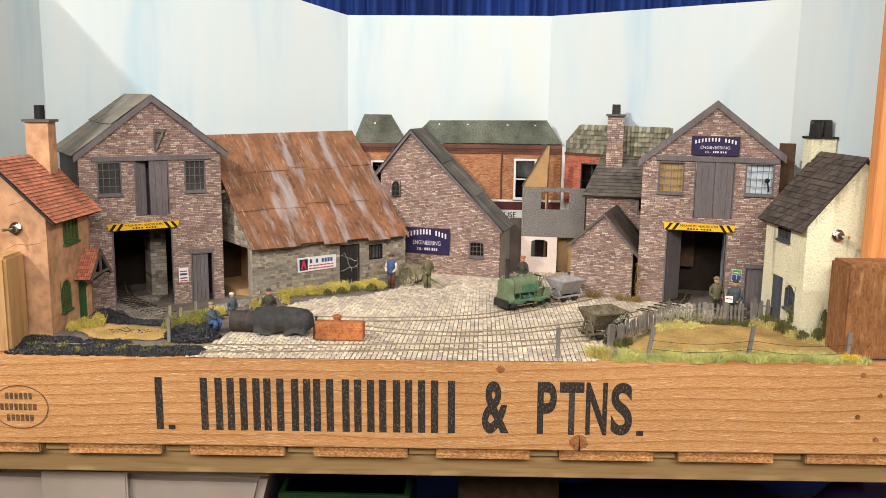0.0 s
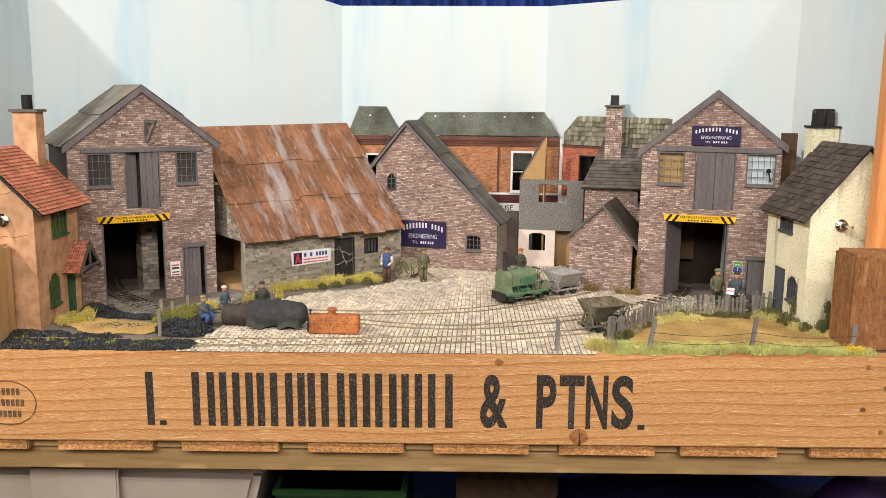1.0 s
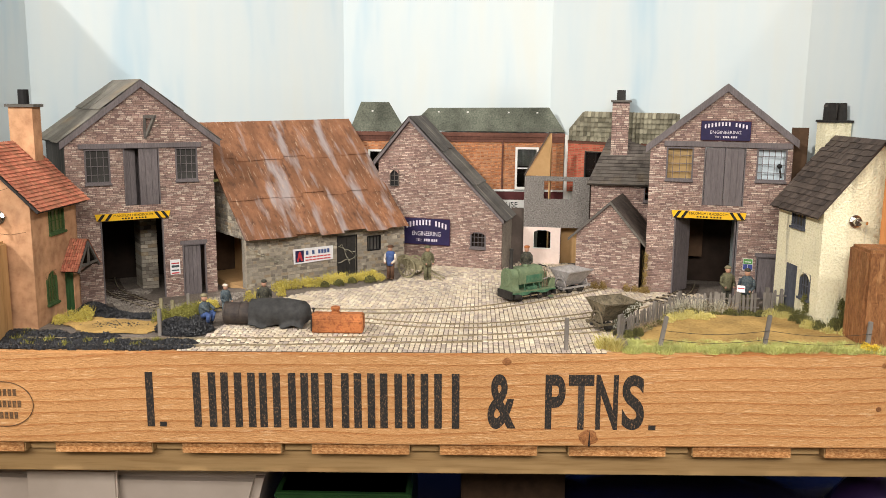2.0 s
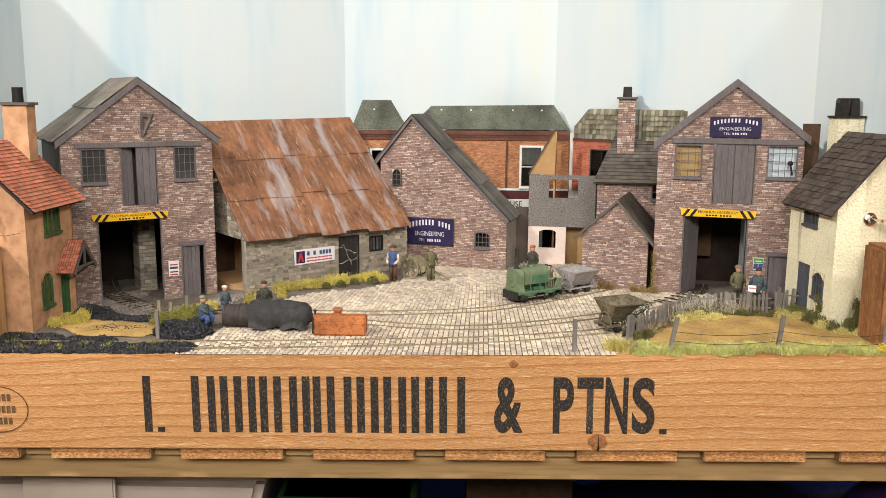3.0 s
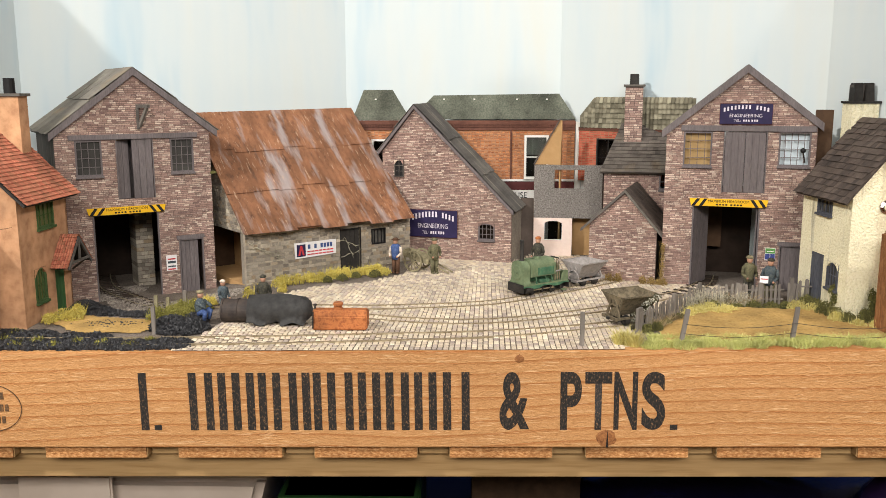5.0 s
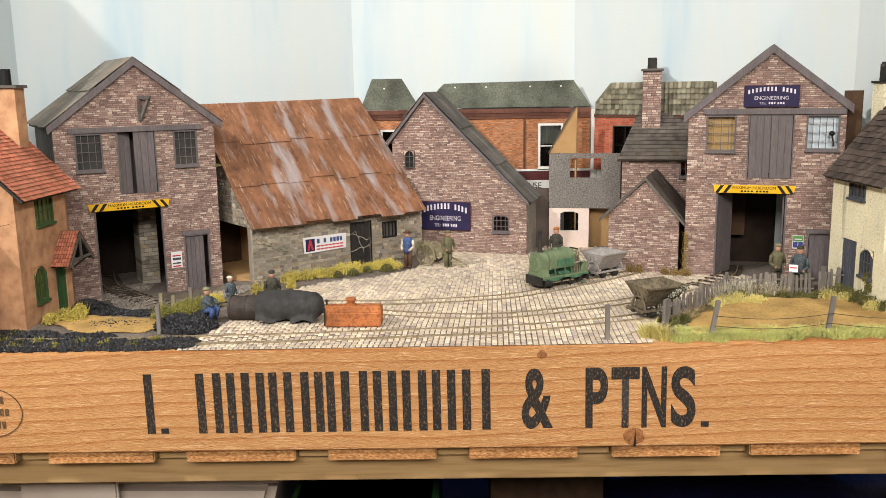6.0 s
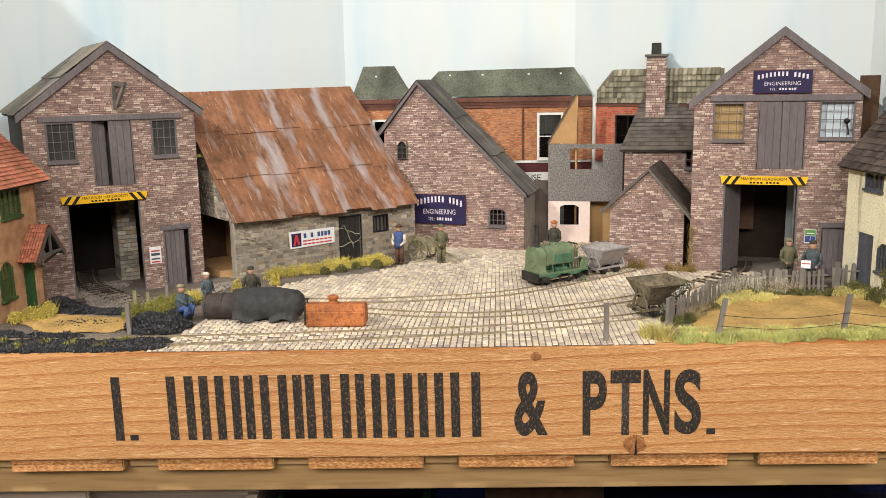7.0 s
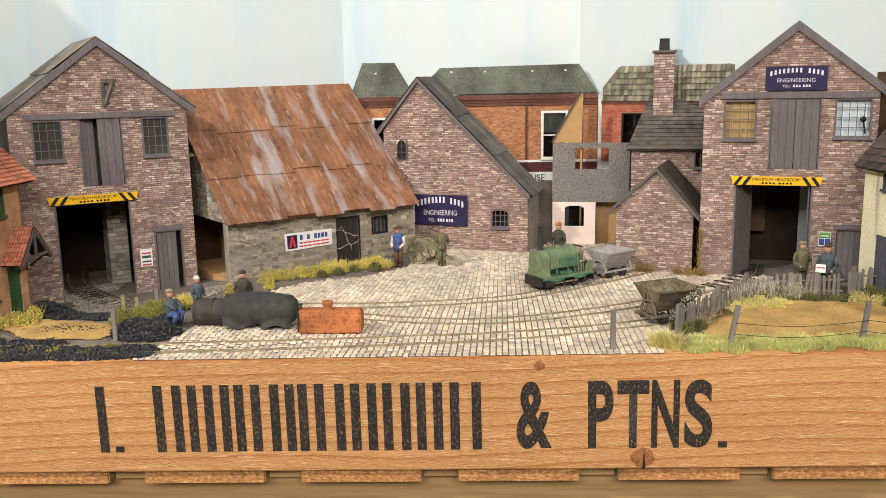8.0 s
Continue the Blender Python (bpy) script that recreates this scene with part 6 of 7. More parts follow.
# ---- fences ----
def picket_run(a, b, n, h, label, posts=()):
    fn = thing("picket_fence", pose(a[0], a[1], 0), label, "fence", "picket fences")
    d = Vector((b[0] - a[0], b[1] - a[1], 0))
    u = d.normalized()
    ang = math.degrees(math.atan2(u.y, u.x))
    for i in range(n):
        p = d * (i / n)
        hh = h * random.uniform(0.85, 1.08)
        s = Shape().prism([(-0.0013, 0.0), (0.0013, 0.0), (0.0013, hh - 0.001), (0, hh), (-0.0013, hh - 0.001)], -0.0004, 0.0004)
        ob = part("picket", s, picket_mat, fn)
        ob.matrix_basis = Matrix.Translation(p) @ pose(0, 0, 0, random.uniform(-4, 4), random.uniform(-5, 5), ang)
    for z in (h * 0.25, h * 0.72):
        part("fence_rail", Shape().beam(Vector((0, 0.0006, z)), d + Vector((0, 0.0006, z)), 0.0012, 0.0016), picket_mat, fn)
    for f in posts:
        p = d * f
        ob = part("fence_post", Shape().box(-0.0022, 0.0022, -0.0016, 0.0016, 0, h * 1.08), picket_mat, fn, bevel=0.0003)
        ob.matrix_basis = Matrix.Translation(p) @ pose(0, 0, 0, 0, 2, ang)


picket_run((0.189, 0.829), (0.279, 0.945), 34, 0.024, "grey weathered picket fence beside the siding", (0.0, 0.03, 0.55, 1.0))
picket_run((0.283, 0.947), (0.374, 0.953), 20, 0.023, "grey weathered picket fence before the workshop", (0.42, 0.7))
picket_run((0.380, 0.953), (0.405, 0.953), 6, 0.028, "tall grey weathered pickets beside the cream cottage", (0.05,))
wf = thing("wire_fence", pose(0, 0, 0), "grey leaning posts strung with thin wire", "fence")
POSTS = [(0.131, 0.7965, 0.033, 0), (0.225, 0.802, 0.034, 9), (0.331, 0.808, 0.034, 6), (0.430, 0.8015, 0.030, 3)]
for x, y, h, lean in POSTS:
    ob = part("fence_post", Shape().box(-0.0021, 0.0021, -0.0016, 0.0016, -0.003, h), picket_mat, wf, bevel=0.0004)
    ob.matrix_basis = pose(x, y, gz(x, y), 0, lean, 0)
for k in (0.42, 0.85):
    for (x0, y0, h0, l0), (x1, y1, h1, l1) in zip(POSTS[1:], POSTS[2:]):
        s = Shape()
        for i in range(8):
            f, g2 = i / 8, (i + 1) / 8
            s.tube((x0 + (x1 - x0) * f + 0.004 * k, y0 + (y1 - y0) * f - 0.002, h0 * k * 0.62 - 0.004 * math.sin(3.14 * f)), (x0 + (x1 - x0) * g2 + 0.004 * k, y0 + (y1 - y0) * g2 - 0.002, h0 * k * 0.62 - 0.004 * math.sin(3.14 * g2)), 0.00028, n=5)
        part("wire", s, iron, wf)
for x, y, h in ((-0.286, 0.826, 0.028), (-0.291, 0.938, 0.024), (-0.315, 0.915, 0.02), (-0.302, 0.915, 0.018)):
    solo("stump_post", Shape().box(x - 0.0019, x + 0.0019, y - 0.0015, y + 0.0015, gz(x, y) - 0.001, gz(x, y) + h), picket_mat if x > -0.3 else cart_wood, "weathered grey fence post standing alone", "post", "lone fence posts", bevel=0.0003)


# ---- painted figurines: each one plain mesh ----
def figurine(x, y, z, turn, h, coat, trousers, hat, label, crouch=False, sleeve=None, brim=0.0):
    s = Shape()
    u = h / 0.046
    mats = [coat, trousers, skin, hat, sleeve or coat]
    if crouch:
        s.ball((0, 0, 0.013 * u), 0.0065 * u, 0.006 * u, 0.009 * u, 0)
        for q in (-1, 1):
            s.tube((q * 0.003 * u, 0, 0.006 * u), (q * 0.0045 * u, -0.009 * u, 0.010 * u), 0.0031 * u, 0.0026 * u, 8, 1)
            s.tube((q * 0.0045 * u, -0.009 * u, 0.010 * u), (q * 0.004 * u, -0.007 * u, 0), 0.0026 * u, 0.0020 * u, 8, 1)
            s.tube((q * 0.0062 * u, 0, 0.018 * u), (q * 0.005 * u, -0.010 * u, 0.013 * u), 0.0021 * u, 0.0016 * u, 8, 4)
        top = 0.022 * u
    else:
        for q in (-1, 1):
            s.tube((q * 0.0026 * u, 0, 0.0), (q * 0.0028 * u, 0, 0.021 * u), 0.0023 * u, 0.0030 * u, 9, 1)
            s.ball((q * 0.0028 * u, -0.0018 * u, 0.001 * u), 0.0019 * u, 0.0038 * u, 0.0014 * u, 1, 8, 5)
            s.tube((q * 0.0062 * u, 0, 0.034 * u), (q * 0.0078 * u, -0.001 * u, 0.026 * u), 0.0019 * u, 0.0017 * u, 8, 4)
            s.tube((q * 0.0078 * u, -0.001 * u, 0.026 * u), (q * 0.0050 * u, -0.0065 * u, 0.0225 * u), 0.0017 * u, 0.0014 * u, 8, 4)
            s.ball((q * 0.0048 * u, -0.007 * u, 0.0222 * u), 0.0013 * u, 0.0013 * u, 0.0013 * u, 2, 6, 4)
        s.lathe((0, 0, 0), [(0.0048 * u, 0.018 * u), (0.0052 * u, 0.022 * u), (0.0056 * u, 0.029 * u), (0.0066 * u, 0.034 * u), (0.0045 * u, 0.0368 * u), (0.0020 * u, 0.0378 * u)], 12, 0)
        top = 0.0375 * u
    s.ball((0, -0.0005 * u, top + 0.0035 * u), 0.0030 * u, 0.0034 * u, 0.0041 * u, 2)
    s.ball((0, -0.0002 * u, top + 0.0062 * u), 0.0036 * u, 0.0042 * u, 0.0022 * u, 3, 10, 6)
    if brim:
        s.tube((0, 0, top + 0.0052 * u), (0, 0, top + 0.0058 * u), brim * u, brim * u, 14, 3)
    ob = solo("figurine", s, mats, label, "figurine", "painted figurines", smooth=True)
    ob.matrix_world = pose(x, y, z, 0, 0, turn)
    return ob


figurine(-0.069, 1.106, 0.001, -20, 0.047, cloth_blue, cloth_brown, cloth_brown, "painted figurine in a blue waistcoat and brown hat", sleeve=cloth_pale, brim=0.0052)
figurine(-0.019, 1.105, 0.001, 25, 0.047, cloth_olive, cloth_olive, cloth_olive, "painted figurine in an olive coat by the handcart", brim=0.0046)
figurine(0.345, 0.985, 0.0, 10, 0.0495, cloth_olive, cloth_dark, cart_wood, "painted figurine in a green coat and flat cap", brim=0.0040)
figurine(0.361, 0.962, 0.0, -30, 0.0510, cloth_navy, cloth_olive, cloth_dark, "painted figurine reading a white and red paper")
ns = thing("news_sheet", pose(0.3525, 0.9545, 0.0265, -20, 0, -20), "small white paper with a red band, held open", "paper")
part("page", Shape().box(-0.0048, 0.0040, 0, 0.0003, -0.0030, 0.0050), paper, ns)
part("printed_band", Shape().box(-0.0040, 0.0034, -0.0002, -0.0001, 0.0010, 0.0022), sign_red, ns)
figurine(-0.191, 0.889, 0.001, 10, 0.044, cloth_dark, cloth_dark, cloth_dark, "painted figurine in a dark coat behind the boiler", sleeve=cloth_dark)
figurine(-0.234, 0.889, 0.001, 60, 0.0385, cloth_navy, cloth_navy, cloth_pale, "painted figurine in slate-blue overalls bending over", crouch=False)
figurine(-0.250, 0.862, 0.004, 70, 0.046, cloth_navy, cloth_blue, cart_wood, "painted figurine crouching in blue trousers", crouch=True)
figurine(0.1075, 1.0235, 0.0180, -35, 0.046, cloth_dark, cloth_dark, tank_rust, "painted driver figurine in a dark coat and rusty cap")


# ---- rolling stock ----
def wheelset(parent, x, w, r, m):
    for q in (-1, 1):
        wl = part("wheel", Shape().tube((x, q * w, r + 0.002), (x, q * (w - 0.0022), r + 0.002), r, r, 20), m, parent)
        part("flange", Shape().tube((x, q * (w - 0.0022), r + 0.002), (x, q * (w - 0.003), r + 0.002), r * 1.14, r * 1.14, 20), m, wl)
        part("hub", Shape().tube((x, q * (w + 0.0006), r + 0.002), (x, q * w, r + 0.002), r * 0.3, r * 0.3, 10), steel, wl)


ANG = math.degrees(math.atan2(1.023 - 0.945, 0.155 - 0.042))
lo = thing("saddle_tank_locomotive", pose(0.1060, 1.0005, 0, 0, 0, ANG) @ Matrix.Diagonal((0.80, 0.95, 1.04, 1)), "weathered green narrow-gauge saddle tank locomotive", "locomotive")
part("footplate", Shape().box(-0.040, 0.043, -0.0155, 0.0155, 0.0120, 0.0150), loco_green, lo, bevel=0.0005)
part("buffer_beam", Shape().box(-0.0420, -0.0395, -0.0150, 0.0150, 0.0055, 0.0150), loco_dark, lo, bevel=0.0004)
part("buffer_beam", Shape().box(0.0425, 0.0450, -0.0150, 0.0150, 0.0055, 0.0150), loco_dark, lo, bevel=0.0004)
part("frame", Shape().box(-0.038, 0.041, -0.0085, 0.0085, 0.0040, 0.0120), loco_dark, lo)
wheelset(lo, -0.020, 0.0105, 0.0062, loco_dark)
wheelset(lo, 0.018, 0.0105, 0.0062, loco_dark)
for q in (-1, 1):
    part("cylinder", Shape().tube((-0.036, q * 0.0135, 0.0085), (-0.024, q * 0.0135, 0.0085), 0.0034, 0.0034, 14), loco_dark, lo)
    part("connecting_rod", Shape().box(-0.024, 0.018, q * 0.0128 - 0.0005, q * 0.0128 + 0.0005, 0.0072, 0.0084), steel, lo)
    part("step", Shape().box(0.030, 0.038, q * 0.0150 - 0.002, q * 0.0150 + 0.002, 0.0035, 0.0048), loco_green, lo)
def arch_section(w, z0, z1, r, k=6):
    """Half-round topped section in y, z: upright sides, round shoulders, flat crown."""
    pts = [(-w, z0), (-w, z1 - r)]
    pts += [(-w + r - r * math.cos(math.pi / 2 * i / k), z1 - r + r * math.sin(math.pi / 2 * i / k)) for i in range(1, k + 1)]
    return pts + [(-y, z) for y, z in reversed(pts)]


def along(prof, x0, x1):
    n = len(prof)
    return Shape().add([(x, y, z) for x in (x0, x1) for y, z in prof], [tuple(range(n)), tuple(range(2 * n - 1, n - 1, -1))] + [(i, (i + 1) % n, n + (i + 1) % n, n + i) for i in range(n)])


part("valance", Shape().prism([(-0.040, 0.0120), (-0.030, 0.0120), (-0.024, 0.0098), (-0.012, 0.0098), (-0.006, 0.0120), (0.008, 0.0120), (0.014, 0.0100), (0.026, 0.0100), (0.032, 0.0120), (0.043, 0.0120), (0.043, 0.0135), (-0.040, 0.0135)], -0.0158, -0.0150), loco_fresh, lo)
part("boiler", Shape().tube((-0.030, 0, 0.0235), (0.030, 0, 0.0235), 0.0088, 0.0088, 24), loco_fresh, lo)
tank = part("saddle_tank", along(arch_section(0.0132, 0.0222, 0.0405, 0.0072), -0.0255, 0.0200), loco_green, lo, bevel=0.0006)
part("tank_panel", along(arch_section(0.0135, 0.0236, 0.0340, 0.0030), -0.0130, 0.0165), loco_fresh, tank, "brighter green repainted flank")
for x in (-0.0252, 0.0190):
    part("tank_strap", along(arch_section(0.0136, 0.0222, 0.0409, 0.0074), x, x + 0.0008), loco_green, tank)
sm = part("smokebox", along([(-0.0150, 0.0150), (-0.0128, 0.0185), (-0.0118, 0.0230)] + arch_section(0.0122, 0.0235, 0.0400, 0.0090)[1:-1] + [(0.0118, 0.0230), (0.0128, 0.0185), (0.0150, 0.0150)], -0.0385, -0.0262), loco_green, lo, bevel=0.0005)
part("smokebox_door", Shape().tube((-0.0385, 0, 0.0272), (-0.0400, 0, 0.0272), 0.0090, 0.0076, 28), loco_green, sm, bevel=0.0004)
part("door_boss", Shape().tube((-0.0400, 0, 0.0272), (-0.0412, 0, 0.0272), 0.0015, 0.0012, 10), loco_green, sm)
part("door_strap", Shape().box(-0.0404, -0.0398, -0.0060, 0.0060, 0.0266, 0.0278), loco_green, sm)
part("chimney", Shape().lathe((-0.0305, 0, 0.0385), [(0.0050, 0), (0.0034, 0.0018), (0.0027, 0.004), (0.0026, 0.0215), (0.0031, 0.0222), (0.0031, 0.0245)], 18), loco_dark, lo)
part("filler_cap", Shape().lathe((-0.004, 0, 0.0403), [(0.0048, 0), (0.0046, 0.0014), (0.0034, 0.0024)], 16), loco_green, lo)
part("firebox", Shape().box(0.0191, 0.0300, -0.0100, 0.0100, 0.0150, 0.0330), loco_green, lo, bevel=0.001)
part("backhead", Shape().tube((0.0235, 0, 0.0330), (0.0235, 0, 0.0395), 0.0060, 0.0040, 14), loco_dark, lo, "black boiler fittings")
part("brake_handle", Shape().box(0.0290, 0.0300, -0.0090, 0.0060, 0.0385, 0.0400), loco_dark, lo)
for x, z in ((0.0200, 0.0365), (0.0245, 0.0390), (0.0285, 0.0350)):
    pp = part("pipe", Shape().tube((x, -0.0125, 0.0160), (x - 0.0012, -0.0115, z), 0.0008, 0.0007, 8), steel, lo)
    part("valve", Shape().ball((x - 0.0012, -0.0118, z), 0.0015, 0.0013, 0.0013, n=8, rings=5), steel, pp)
part("feed_pipe", Shape().tube((0.0190, -0.0126, 0.0255), (0.0295, -0.0126, 0.0262), 0.0008, n=8), wagon_grey, lo)
for x in (-0.016, 0.002, 0.013):
    part("bracket", Shape().beam((x, -0.0148, 0.0150), (x, -0.0118, 0.0224), 0.0014, 0.0012), loco_fresh, lo)
part("toolbox", Shape().box(-0.0100, 0.0080, -0.0146, -0.0090, 0.0150, 0.0186), loco_fresh, lo, bevel=0.0005)
for q in (-1, 1):
    part("side_sheet", Shape().prism([(0.0300, 0.0150), (0.0428, 0.0150), (0.0428, 0.0250), (0.0370, 0.0262), (0.0320, 0.0225), (0.0300, 0.0190)], q * 0.0138 - 0.0005, q * 0.0138 + 0.0005), loco_green, lo)
    for x in (-0.026, -0.004, 0.011, 0.030):
        part("spring_hanger", Shape().box(x - 0.0014, x + 0.0014, q * 0.0125 - 0.001, q * 0.0125 + 0.001, 0.0042, 0.0110), loco_dark, lo)
part("bunker", Shape().box(0.0385, 0.0428, -0.0130, 0.0130, 0.0150, 0.0240), loco_green, lo, bevel=0.0004)


def tipper(m, body, label, u=1.0):
    """A V-shaped tipping skip on a four-wheeled frame."""
    tw = thing("tipper_wagon", m, label, "wagon", "tipper wagons")
    k = 0.0014
    L0, L1, W0, W1, z0, z1 = 0.0170 * u, 0.0235 * u, 0.0040 * u, 0.0205 * u, 0.0120 * u, 0.0345 * u
    out = [(-L0, -W0, z0), (L0, -W0, z0), (L0, W0, z0), (-L0, W0, z0), (-L1, -W1, z1), (L1, -W1, z1), (L1, W1, z1), (-L1, W1, z1)]
    inn = [(-L0 + k, -W0 + k, z0 + k), (L0 - k, -W0 + k, z0 + k), (L0 - k, W0 - k, z0 + k), (-L0 + k, W0 - k, z0 + k), (-L1 + k, -W1 + k, z1), (L1 - k, -W1 + k, z1), (L1 - k, W1 - k, z1), (-L1 + k, W1 - k, z1)]
    fs = [(0, 3, 2, 1), (0, 1, 5, 4), (1, 2, 6, 5), (2, 3, 7, 6), (3, 0, 4, 7), (8, 9, 10, 11), (12, 13, 9, 8), (13, 14, 10, 9), (14, 15, 11, 10), (15, 12, 8, 11), (4, 5, 13, 12), (5, 6, 14, 13), (6, 7, 15, 14), (7, 4, 12, 15)]
    hp = part("hopper", Shape().add(out + inn, fs), body, tw)
    for a, b in (((-L1, -W1), (L1, -W1)), ((-L1, W1), (L1, W1))):
        part("rim_bar", Shape().beam((a[0], a[1], z1), (b[0], b[1], z1), 0.0016, 0.0016), body, hp)
    for q in (-1, 1):
        ef = Shape()
        pts = [(q * 0.0215 * u, 0.0110 * u * math.cos(a), 0.0110 * u + 0.0125 * u * math.sin(a)) for a in [math.pi * i / 12 for i in range(13)]]
        for a, b in zip(pts, pts[1:]):
            ef.beam(a, b, 0.0016, 0.0016)
        part("end_frame", ef, body, tw)
        part("end_plate", Shape().add([(q * 0.0205 * u, 0.0085 * u * math.cos(a), 0.0110 * u + 0.0095 * u * math.sin(a)) for a in [math.pi * i / 10 for i in range(11)]] + [(q * 0.0195 * u, 0.0085 * u * math.cos(a), 0.0110 * u + 0.0095 * u * math.sin(a)) for a in [math.pi * i / 10 for i in range(11)]],
                                      [tuple(range(11)), tuple(range(21, 10, -1))] + [(i, i + 1, 12 + i, 11 + i) for i in range(10)] + [(10, 0, 11, 21)]), body, tw)
        part("end_stay", Shape().beam((q * 0.0215 * u, -0.011 * u, 0.0105 * u), (q * 0.0215 * u, -0.004 * u, 0.030 * u), 0.0014, 0.0014).beam((q * 0.0215 * u, 0.011 * u, 0.0105 * u), (q * 0.0215 * u, 0.004 * u, 0.030 * u), 0.0014, 0.0014), body, tw)
        part("sole_bar", Shape().box(-0.0260 * u, 0.0260 * u, q * 0.0105 * u - 0.0009, q * 0.0105 * u + 0.0009, 0.0088 * u, 0.0112 * u), body, tw)
        part("end_beam", Shape().box(q * 0.0258 * u - 0.0012, q * 0.0258 * u + 0.0012, -0.0130 * u, 0.0130 * u, 0.0085 * u, 0.0118 * u), body, tw)
        part("coupling", Shape().box(q * 0.0270 * u - 0.002, q * 0.0270 * u + 0.002, -0.002, 0.002, 0.0085 * u, 0.0110 * u), loco_dark, tw)
        part("axle_box", Shape().box(q * 0.0110 * u - 0.0024, q * 0.0110 * u + 0.0024, -0.0118 * u, 0.0118 * u, 0.0050 * u, 0.0088 * u), loco_dark, tw)
        wheelset(tw, q * 0.0110 * u, 0.0095, 0.0050 * u, loco_dark)
    return tw


tipper(pose(0.1660, 1.0450, 0, 0, 0, 37), wagon_grey, "pale grey narrow-gauge tipping skip wagon", 0.88)
SKIP = pose(0.1890, 0.8660, 0, 0, 0, 24)
tipper(SKIP, skip_dark, "rusty olive tipping skip wagon overgrown with creeper", 0.96)
heap("skip_load", [(0.1890, 0.8660, 0.014, 0.011, 0.003)], 0.0018, 9, skip_dark, "dull brown load in the tipping skip", "load").location.z = 0.023
SPRAY = []
for i in range(44):
    f = random.random()
    p = SKIP @ Vector((random.uniform(-0.010, 0.006) + 0.018 * f, -0.0060 - 0.0150 * f - 0.0012, 0.006 + 0.028 * f))
    SPRAY.append((p.x, p.y, 0.0026, p.z - 0.002))
flock("creeper", SPRAY, 0.0034, 34, ivy, "dark creeper over the tipping skip", "creeper", r=0.0008)
flock("creeper", [(x, y - 0.0016, r, z) for x, y, r, z in SPRAY], 0.0034, 8, mat("silver_leaf", [C(150, 146, 132), C(196, 192, 176), C(222, 218, 204)], 300, 0.9, 0.2, pieces=0.6), "pale speckled leaves over the tipping skip", "creeper", r=0.0006)
flock("creeper", [(0.2020, 0.8440, 0.006), (0.1960, 0.8420, 0.005), (0.1890, 0.8430, 0.004)], 0.007, 110, ivy, "dark creeper under the tipping skip", "creeper", r=0.0009)

# ---- scrap in the yard ----
tk = thing("scrap_tank", pose(-0.1035, 0.8425, 0.001, 0, 0, 0), "rusty orange scrap tank with chamfered top and filler", "tank")
body = Shape().add([(x, y, z) for x in (-0.0268, 0.0275) for y, z in ((-0.0105, 0.0), (0.0105, 0.0), (0.0105, 0.0138), (0.0060, 0.0192), (-0.0060, 0.0192), (-0.0105, 0.0138))],
                   [tuple(range(6)), tuple(range(11, 5, -1))] + [(i, (i + 1) % 6, 6 + (i + 1) % 6, 6 + i) for i in range(6)])
part("tank_body", body, tank_rust, tk, bevel=0.0011)
part("filler", Shape().lathe((-0.002, 0, 0.0188), [(0.0050, 0), (0.0048, 0.0016), (0.0040, 0.0018), (0.0040, 0.0042), (0.0050, 0.0044), (0.0050, 0.0066), (0.0040, 0.0074)], 20), tank_rust, tk)
part("valve", Shape().lathe((-0.0245, -0.004, 0.0205), [(0.0009, 0), (0.0009, 0.003), (0.0020, 0.0032), (0.0018, 0.0044)], 10), loco_dark, tk)
part("pipe", Shape().tube((-0.0260, -0.0115, 0.002), (-0.0255, -0.0110, 0.019), 0.0008, n=8), loco_dark, tk)
bo = thing("scrap_boiler", pose(-0.180, 0.862, 0.001, 0, 0, -2), "black scrap boiler lying on the setts", "boiler")
part("barrel", Shape().tube((-0.047, 0, 0.0118), (0.034, 0, 0.0118), 0.0118, 0.0118, 28), boiler_dark, bo)
for x in (-0.0472, -0.032):
    part("band", Shape().tube((x, 0, 0.0122), (x + 0.002, 0, 0.0122), 0.0122, 0.0122, 28), boiler_dark, bo)
tp = Shape()
NU, NV = 34, 26
for i in range(NU + 1):
    u = i / NU
    x = -0.019 + 0.062 * u
    rr = 0.0132 + 0.003 * math.sin(3.0 * u + 0.4) * (1 - 0.35 * u) + (0 if u < 0.9 else -0.02 * (u - 0.9))
    for j in range(NV + 1):
        v = -1 + 2 * j / NV
        a = v * math.radians(128)
        fold = 0.0009 * math.sin(22 * u + 5 * v) * abs(v) + 0.0020 * noise.noise((u * 7, v * 3, 1)) + min(1.0, 0.15 + 1.4 * abs(v)) * (0.0030 * max(0.0, 1 - abs(u - 0.70 + 0.22 * v) / 0.05) + 0.0024 * max(0.0, 1 - abs(u - 0.90 - 0.10 * v) / 0.04) - 0.0026 * max(0.0, 1 - abs(u - 0.80 + 0.06 * v) / 0.05))
        r2 = rr + fold
        y, z = r2 * math.sin(a), 0.0125 + r2 * math.cos(a) * 1.08
        if z < 0.004 + 0.004 * math.sin(9 * u + 1.0):
            z = max(0.0006, 0.001 + 0.003 * math.sin(9 * u + 1.0) ** 2)
            y = math.copysign(rr * 1.06 + 0.004 * (abs(v) - 0.8) * 5 * 0.6, v)
        tp.v.append((x, y, z))
for i in range(NU):
    for j in range(NV):
        k = i * (NV + 1) + j
        tp.f.append((k, k + 1, k + NV + 2, k + NV + 1))
        tp.m.append(0)
tp.v.append((0.047, 0, 0.010))
c = len(tp.v) - 1
for j in range(NV):
    k = NU * (NV + 1) + j
    tp.f.append((k, k + 1, c))
    tp.m.append(0)
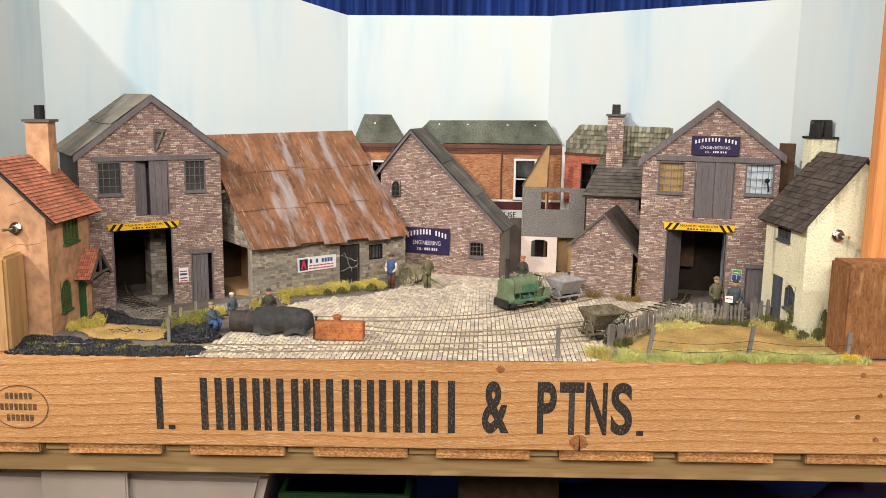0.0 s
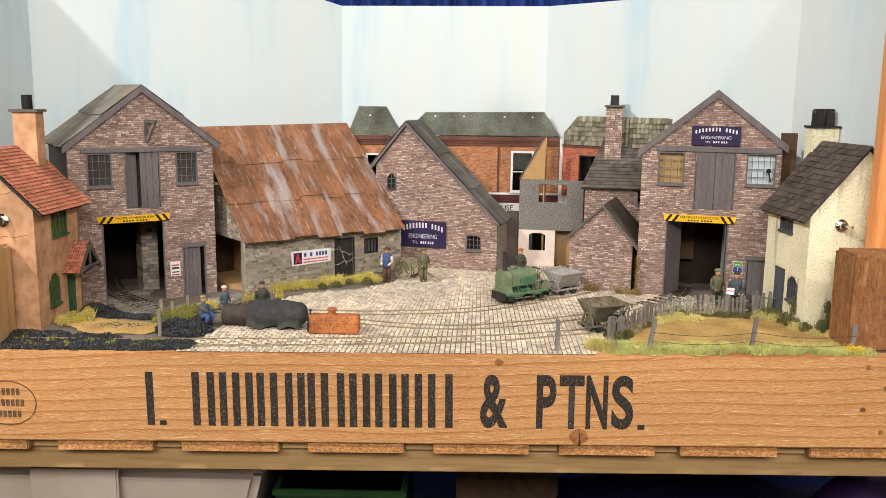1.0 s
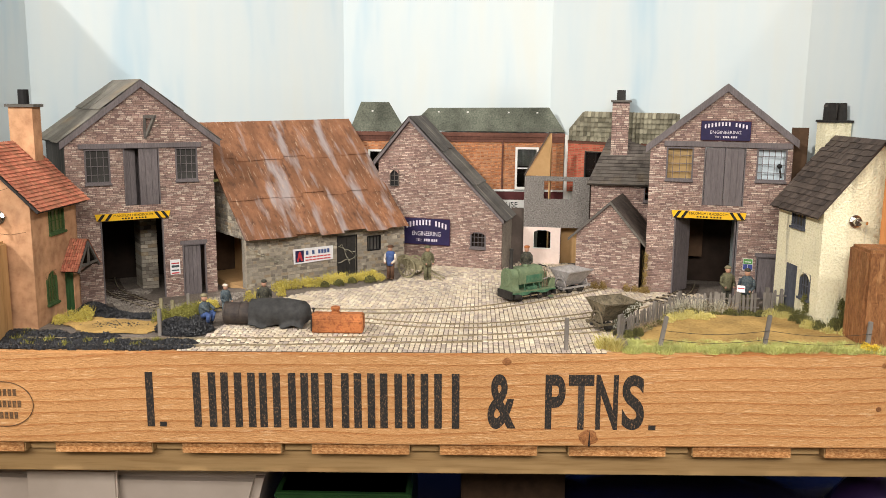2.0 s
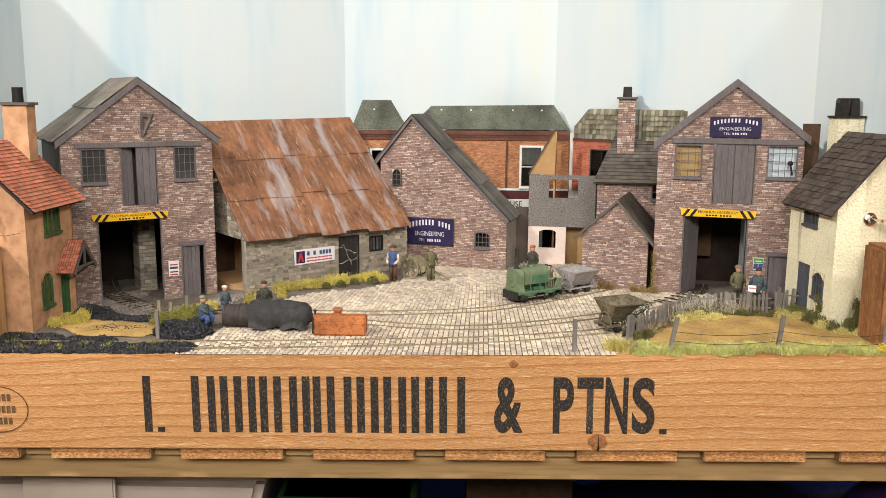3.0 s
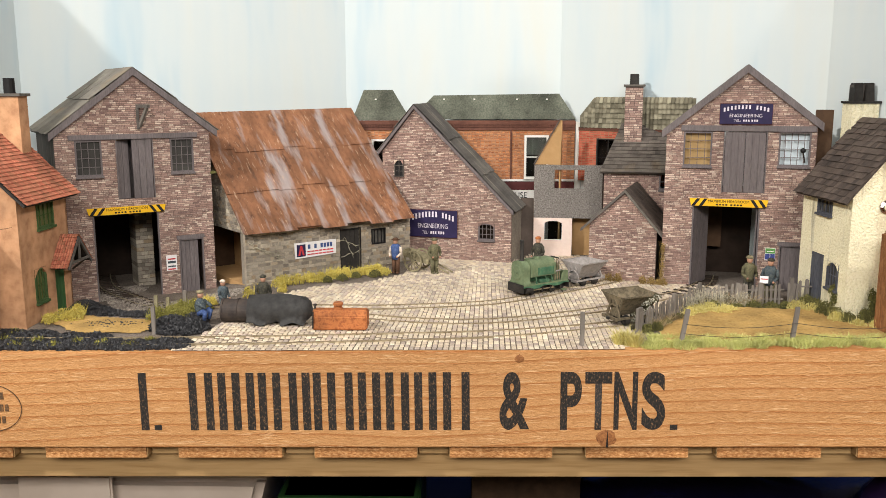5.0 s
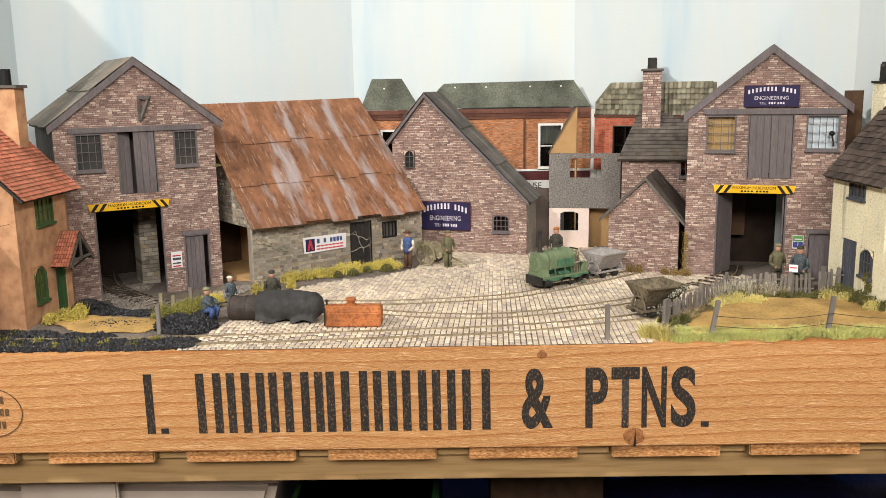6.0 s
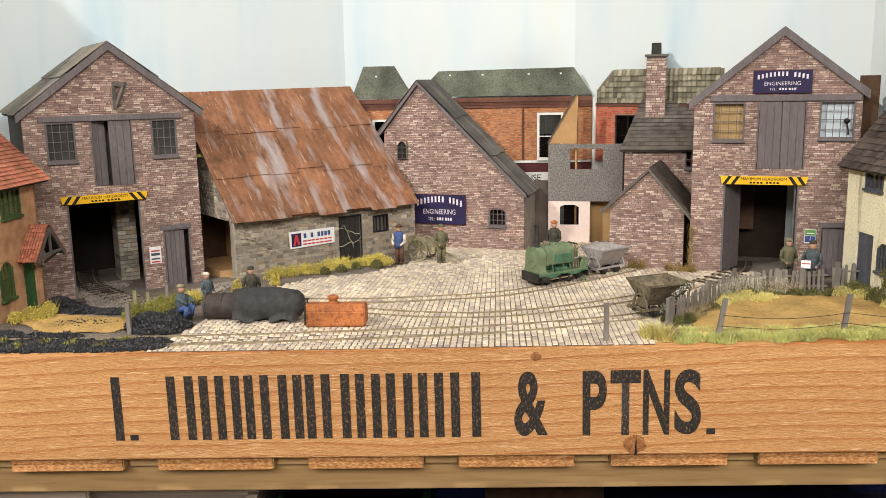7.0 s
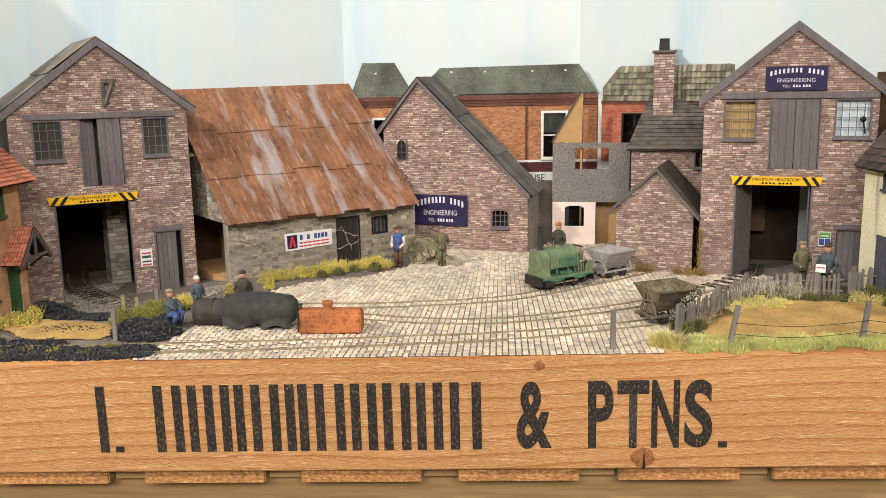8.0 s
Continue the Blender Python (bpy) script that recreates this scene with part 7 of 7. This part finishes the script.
ob = solo("tarpaulin", tp, tarp_mat, "dark grey tarpaulin draped over the scrap boiler", "tarpaulin", smooth=True)
ob.matrix_world = pose(-0.180, 0.862, 0.001, 0, 0, -2)

# ---- handcart ----
ct = thing("handcart", pose(-0.042, 1.125, 0.001, 0, 0, -28), "weathered grey-green handcart with spoked wheels", "handcart")
for q in (-1, 1):
    wh = part("cart_wheel", Shape().tube((0, q * 0.0115 - 0.0008, 0.0140), (0, q * 0.0115 + 0.0008, 0.0140), 0.0022, 0.0022, 12), cart_wood, ct)
    rim = Shape()
    for i in range(28):
        a, b = 6.2832 * i / 28, 6.2832 * (i + 1) / 28
        rim.beam((0.0128 * math.cos(a), q * 0.0115, 0.0140 + 0.0128 * math.sin(a)), (0.0128 * math.cos(b), q * 0.0115, 0.0140 + 0.0128 * math.sin(b)), 0.0020, 0.0022)
    part("rim", rim, cart_wood, wh)
    for i in range(10):
        a = 6.2832 * i / 10
        part("spoke", Shape().beam((0, q * 0.0115, 0.0140), (0.0124 * math.cos(a), q * 0.0115, 0.0140 + 0.0124 * math.sin(a)), 0.0010, 0.0011), cart_wood, wh)
    part("side_board", Shape().beam((-0.016, q * 0.0085, 0.0235), (0.022, q * 0.0085, 0.0150), 0.0009, 0.0085), cart_wood, ct)
    part("shaft", Shape().beam((0.018, q * 0.0060, 0.0140), (0.050, q * 0.0050, 0.0015), 0.0014, 0.0016), cart_wood, ct)
part("axle", Shape().tube((0, -0.0115, 0.0140), (0, 0.0115, 0.0140), 0.0010, n=8), iron, ct)
part("cart_bed", Shape().beam((-0.016, 0, 0.0195), (0.022, 0, 0.0110), 0.0165, 0.0010), cart_wood, ct)
part("tail_board", Shape().box(-0.0168, -0.0158, -0.0085, 0.0085, 0.0190, 0.0275), cart_wood, ct)

# ---- single stones, bricks and setts ----
for b, x0, x1, e0, e1, xa, za, hs, n in ((lb, -0.037, 0.1395, 0.186, 0.186, 0.0528, 0.2555, LH, 300), (rb, -0.0355, 0.131, 0.190, 0.199, 0.0522, 0.258, RH, 300), (mb, -0.100, 0.087, 0.150, 0.0725, -0.052, 0.2085, MH, 250), (sb, -0.002, 0.0805, 0.071, 0.068, 0.0407, 0.1105, [], 200)):
    courses(b, gable_span(x0, x1, e0, e1, xa, za), -0.012 if b is lb else -0.001, za, 0.0022, 0.0030, 0.0092, brick, hs, single=n, gap=0.00035, proud=0.0004, jitter=0.08)
courses(ub, lambda z: (0.006, 0.112), 0.06, 0.1285, 0.0026, 0.0038, 0.0105, brick, [(0.0775, 0.0925, 0.1045, 0.1255)], gap=0.00045)
courses(ew, lambda z: (-0.134, -0.0045 - max(0.0, z - 0.075) * 1.06), 0.062, 0.194, 0.0044, 0.004, 0.0125, rubble, name="stone", gap=0.0010, proud=0.0008, jitter=0.3)
courses(bn, lambda z: (0.0, 0.2465), -0.003, 0.0735, 0.0040, 0.0035, 0.0115, rubble, BH, single=300, name="stone", gap=0.0007, proud=0.0007, jitter=0.35)
courses(bg, lambda z: (-0.140, 0.181), 0.105, 0.177, 0.0021, 0.0052, 0.0058, orange_brick, [(0.1065, 0.143, 0.1, 0.1695), (-0.1185, -0.0775, 0.124, 0.1635)], gap=0.0006, proud=0.0002)
courses(b2, lambda z: (0.0255, 0.20), 0.1045, 0.177, 0.0024, 0.0058, 0.0064, red_brick, [(0.054, 0.091, 0.11, 0.1665)], gap=0.0004, proud=0.0002)
setts, count = Shape(), 0
UNIT_SETT = mesh_of("sett", Shape().add([(0, 0, 0), (1, 0, 0), (1, 1, 0), (0, 1, 0), (0.07, 0.05, 1), (0.93, 0.05, 1), (0.93, 0.95, 1), (0.07, 0.95, 1)], [(4, 5, 6, 7), (0, 1, 5, 4), (1, 2, 6, 5), (2, 3, 7, 6), (3, 0, 4, 7)]), sett)
x = -0.27
while x < 0.34:
    w = random.uniform(0.0046, 0.0054)
    y = 0.7855 + random.uniform(0, 0.002)
    while y < 1.25:
        ln = random.uniform(0.0062, 0.0092)
        sk = (y - 0.9) * 0.10 * min(1.0, max(0.0, (0.08 - x) / 0.16))
        cx, cy = x + sk + w / 2, y + ln / 2
        if inside(YARD, cx, max(cy, 0.79)) and y > 0.7852:
            h, gh = random.uniform(0.0006, 0.0013), gz(cx, cy)
            if count < 300 and cy < 0.815 and cx > -0.24:
                ob = new("sett", UNIT_SETT)
                ob.parent = yd
                ob.matrix_basis = Matrix.Translation((x + sk, y, gh - 0.0003)) @ Matrix.Diagonal((w - 0.0006, ln - 0.0006, h, 1))
                count += 1
            else:
                x0, x1, y0, y1 = x + sk, x + sk + w - 0.0006, y, y + ln - 0.0006
                q = 0.0003
                setts.add([(x0, y0, gh - 0.0003), (x1, y0, gh - 0.0003), (x1, y1, gh - 0.0003), (x0, y1, gh - 0.0003), (x0 + q, y0 + q, gh + h), (x1 - q, y0 + q, gh + h), (x1 - q, y1 - q, gh + h), (x0 + q, y1 - q, gh + h)],
                          [(4, 5, 6, 7), (0, 1, 5, 4), (1, 2, 6, 5), (2, 3, 7, 6), (3, 0, 4, 7)])
        y += ln
    x += w
part("setts", setts, sett, yd, fix=False, kind="stuff")
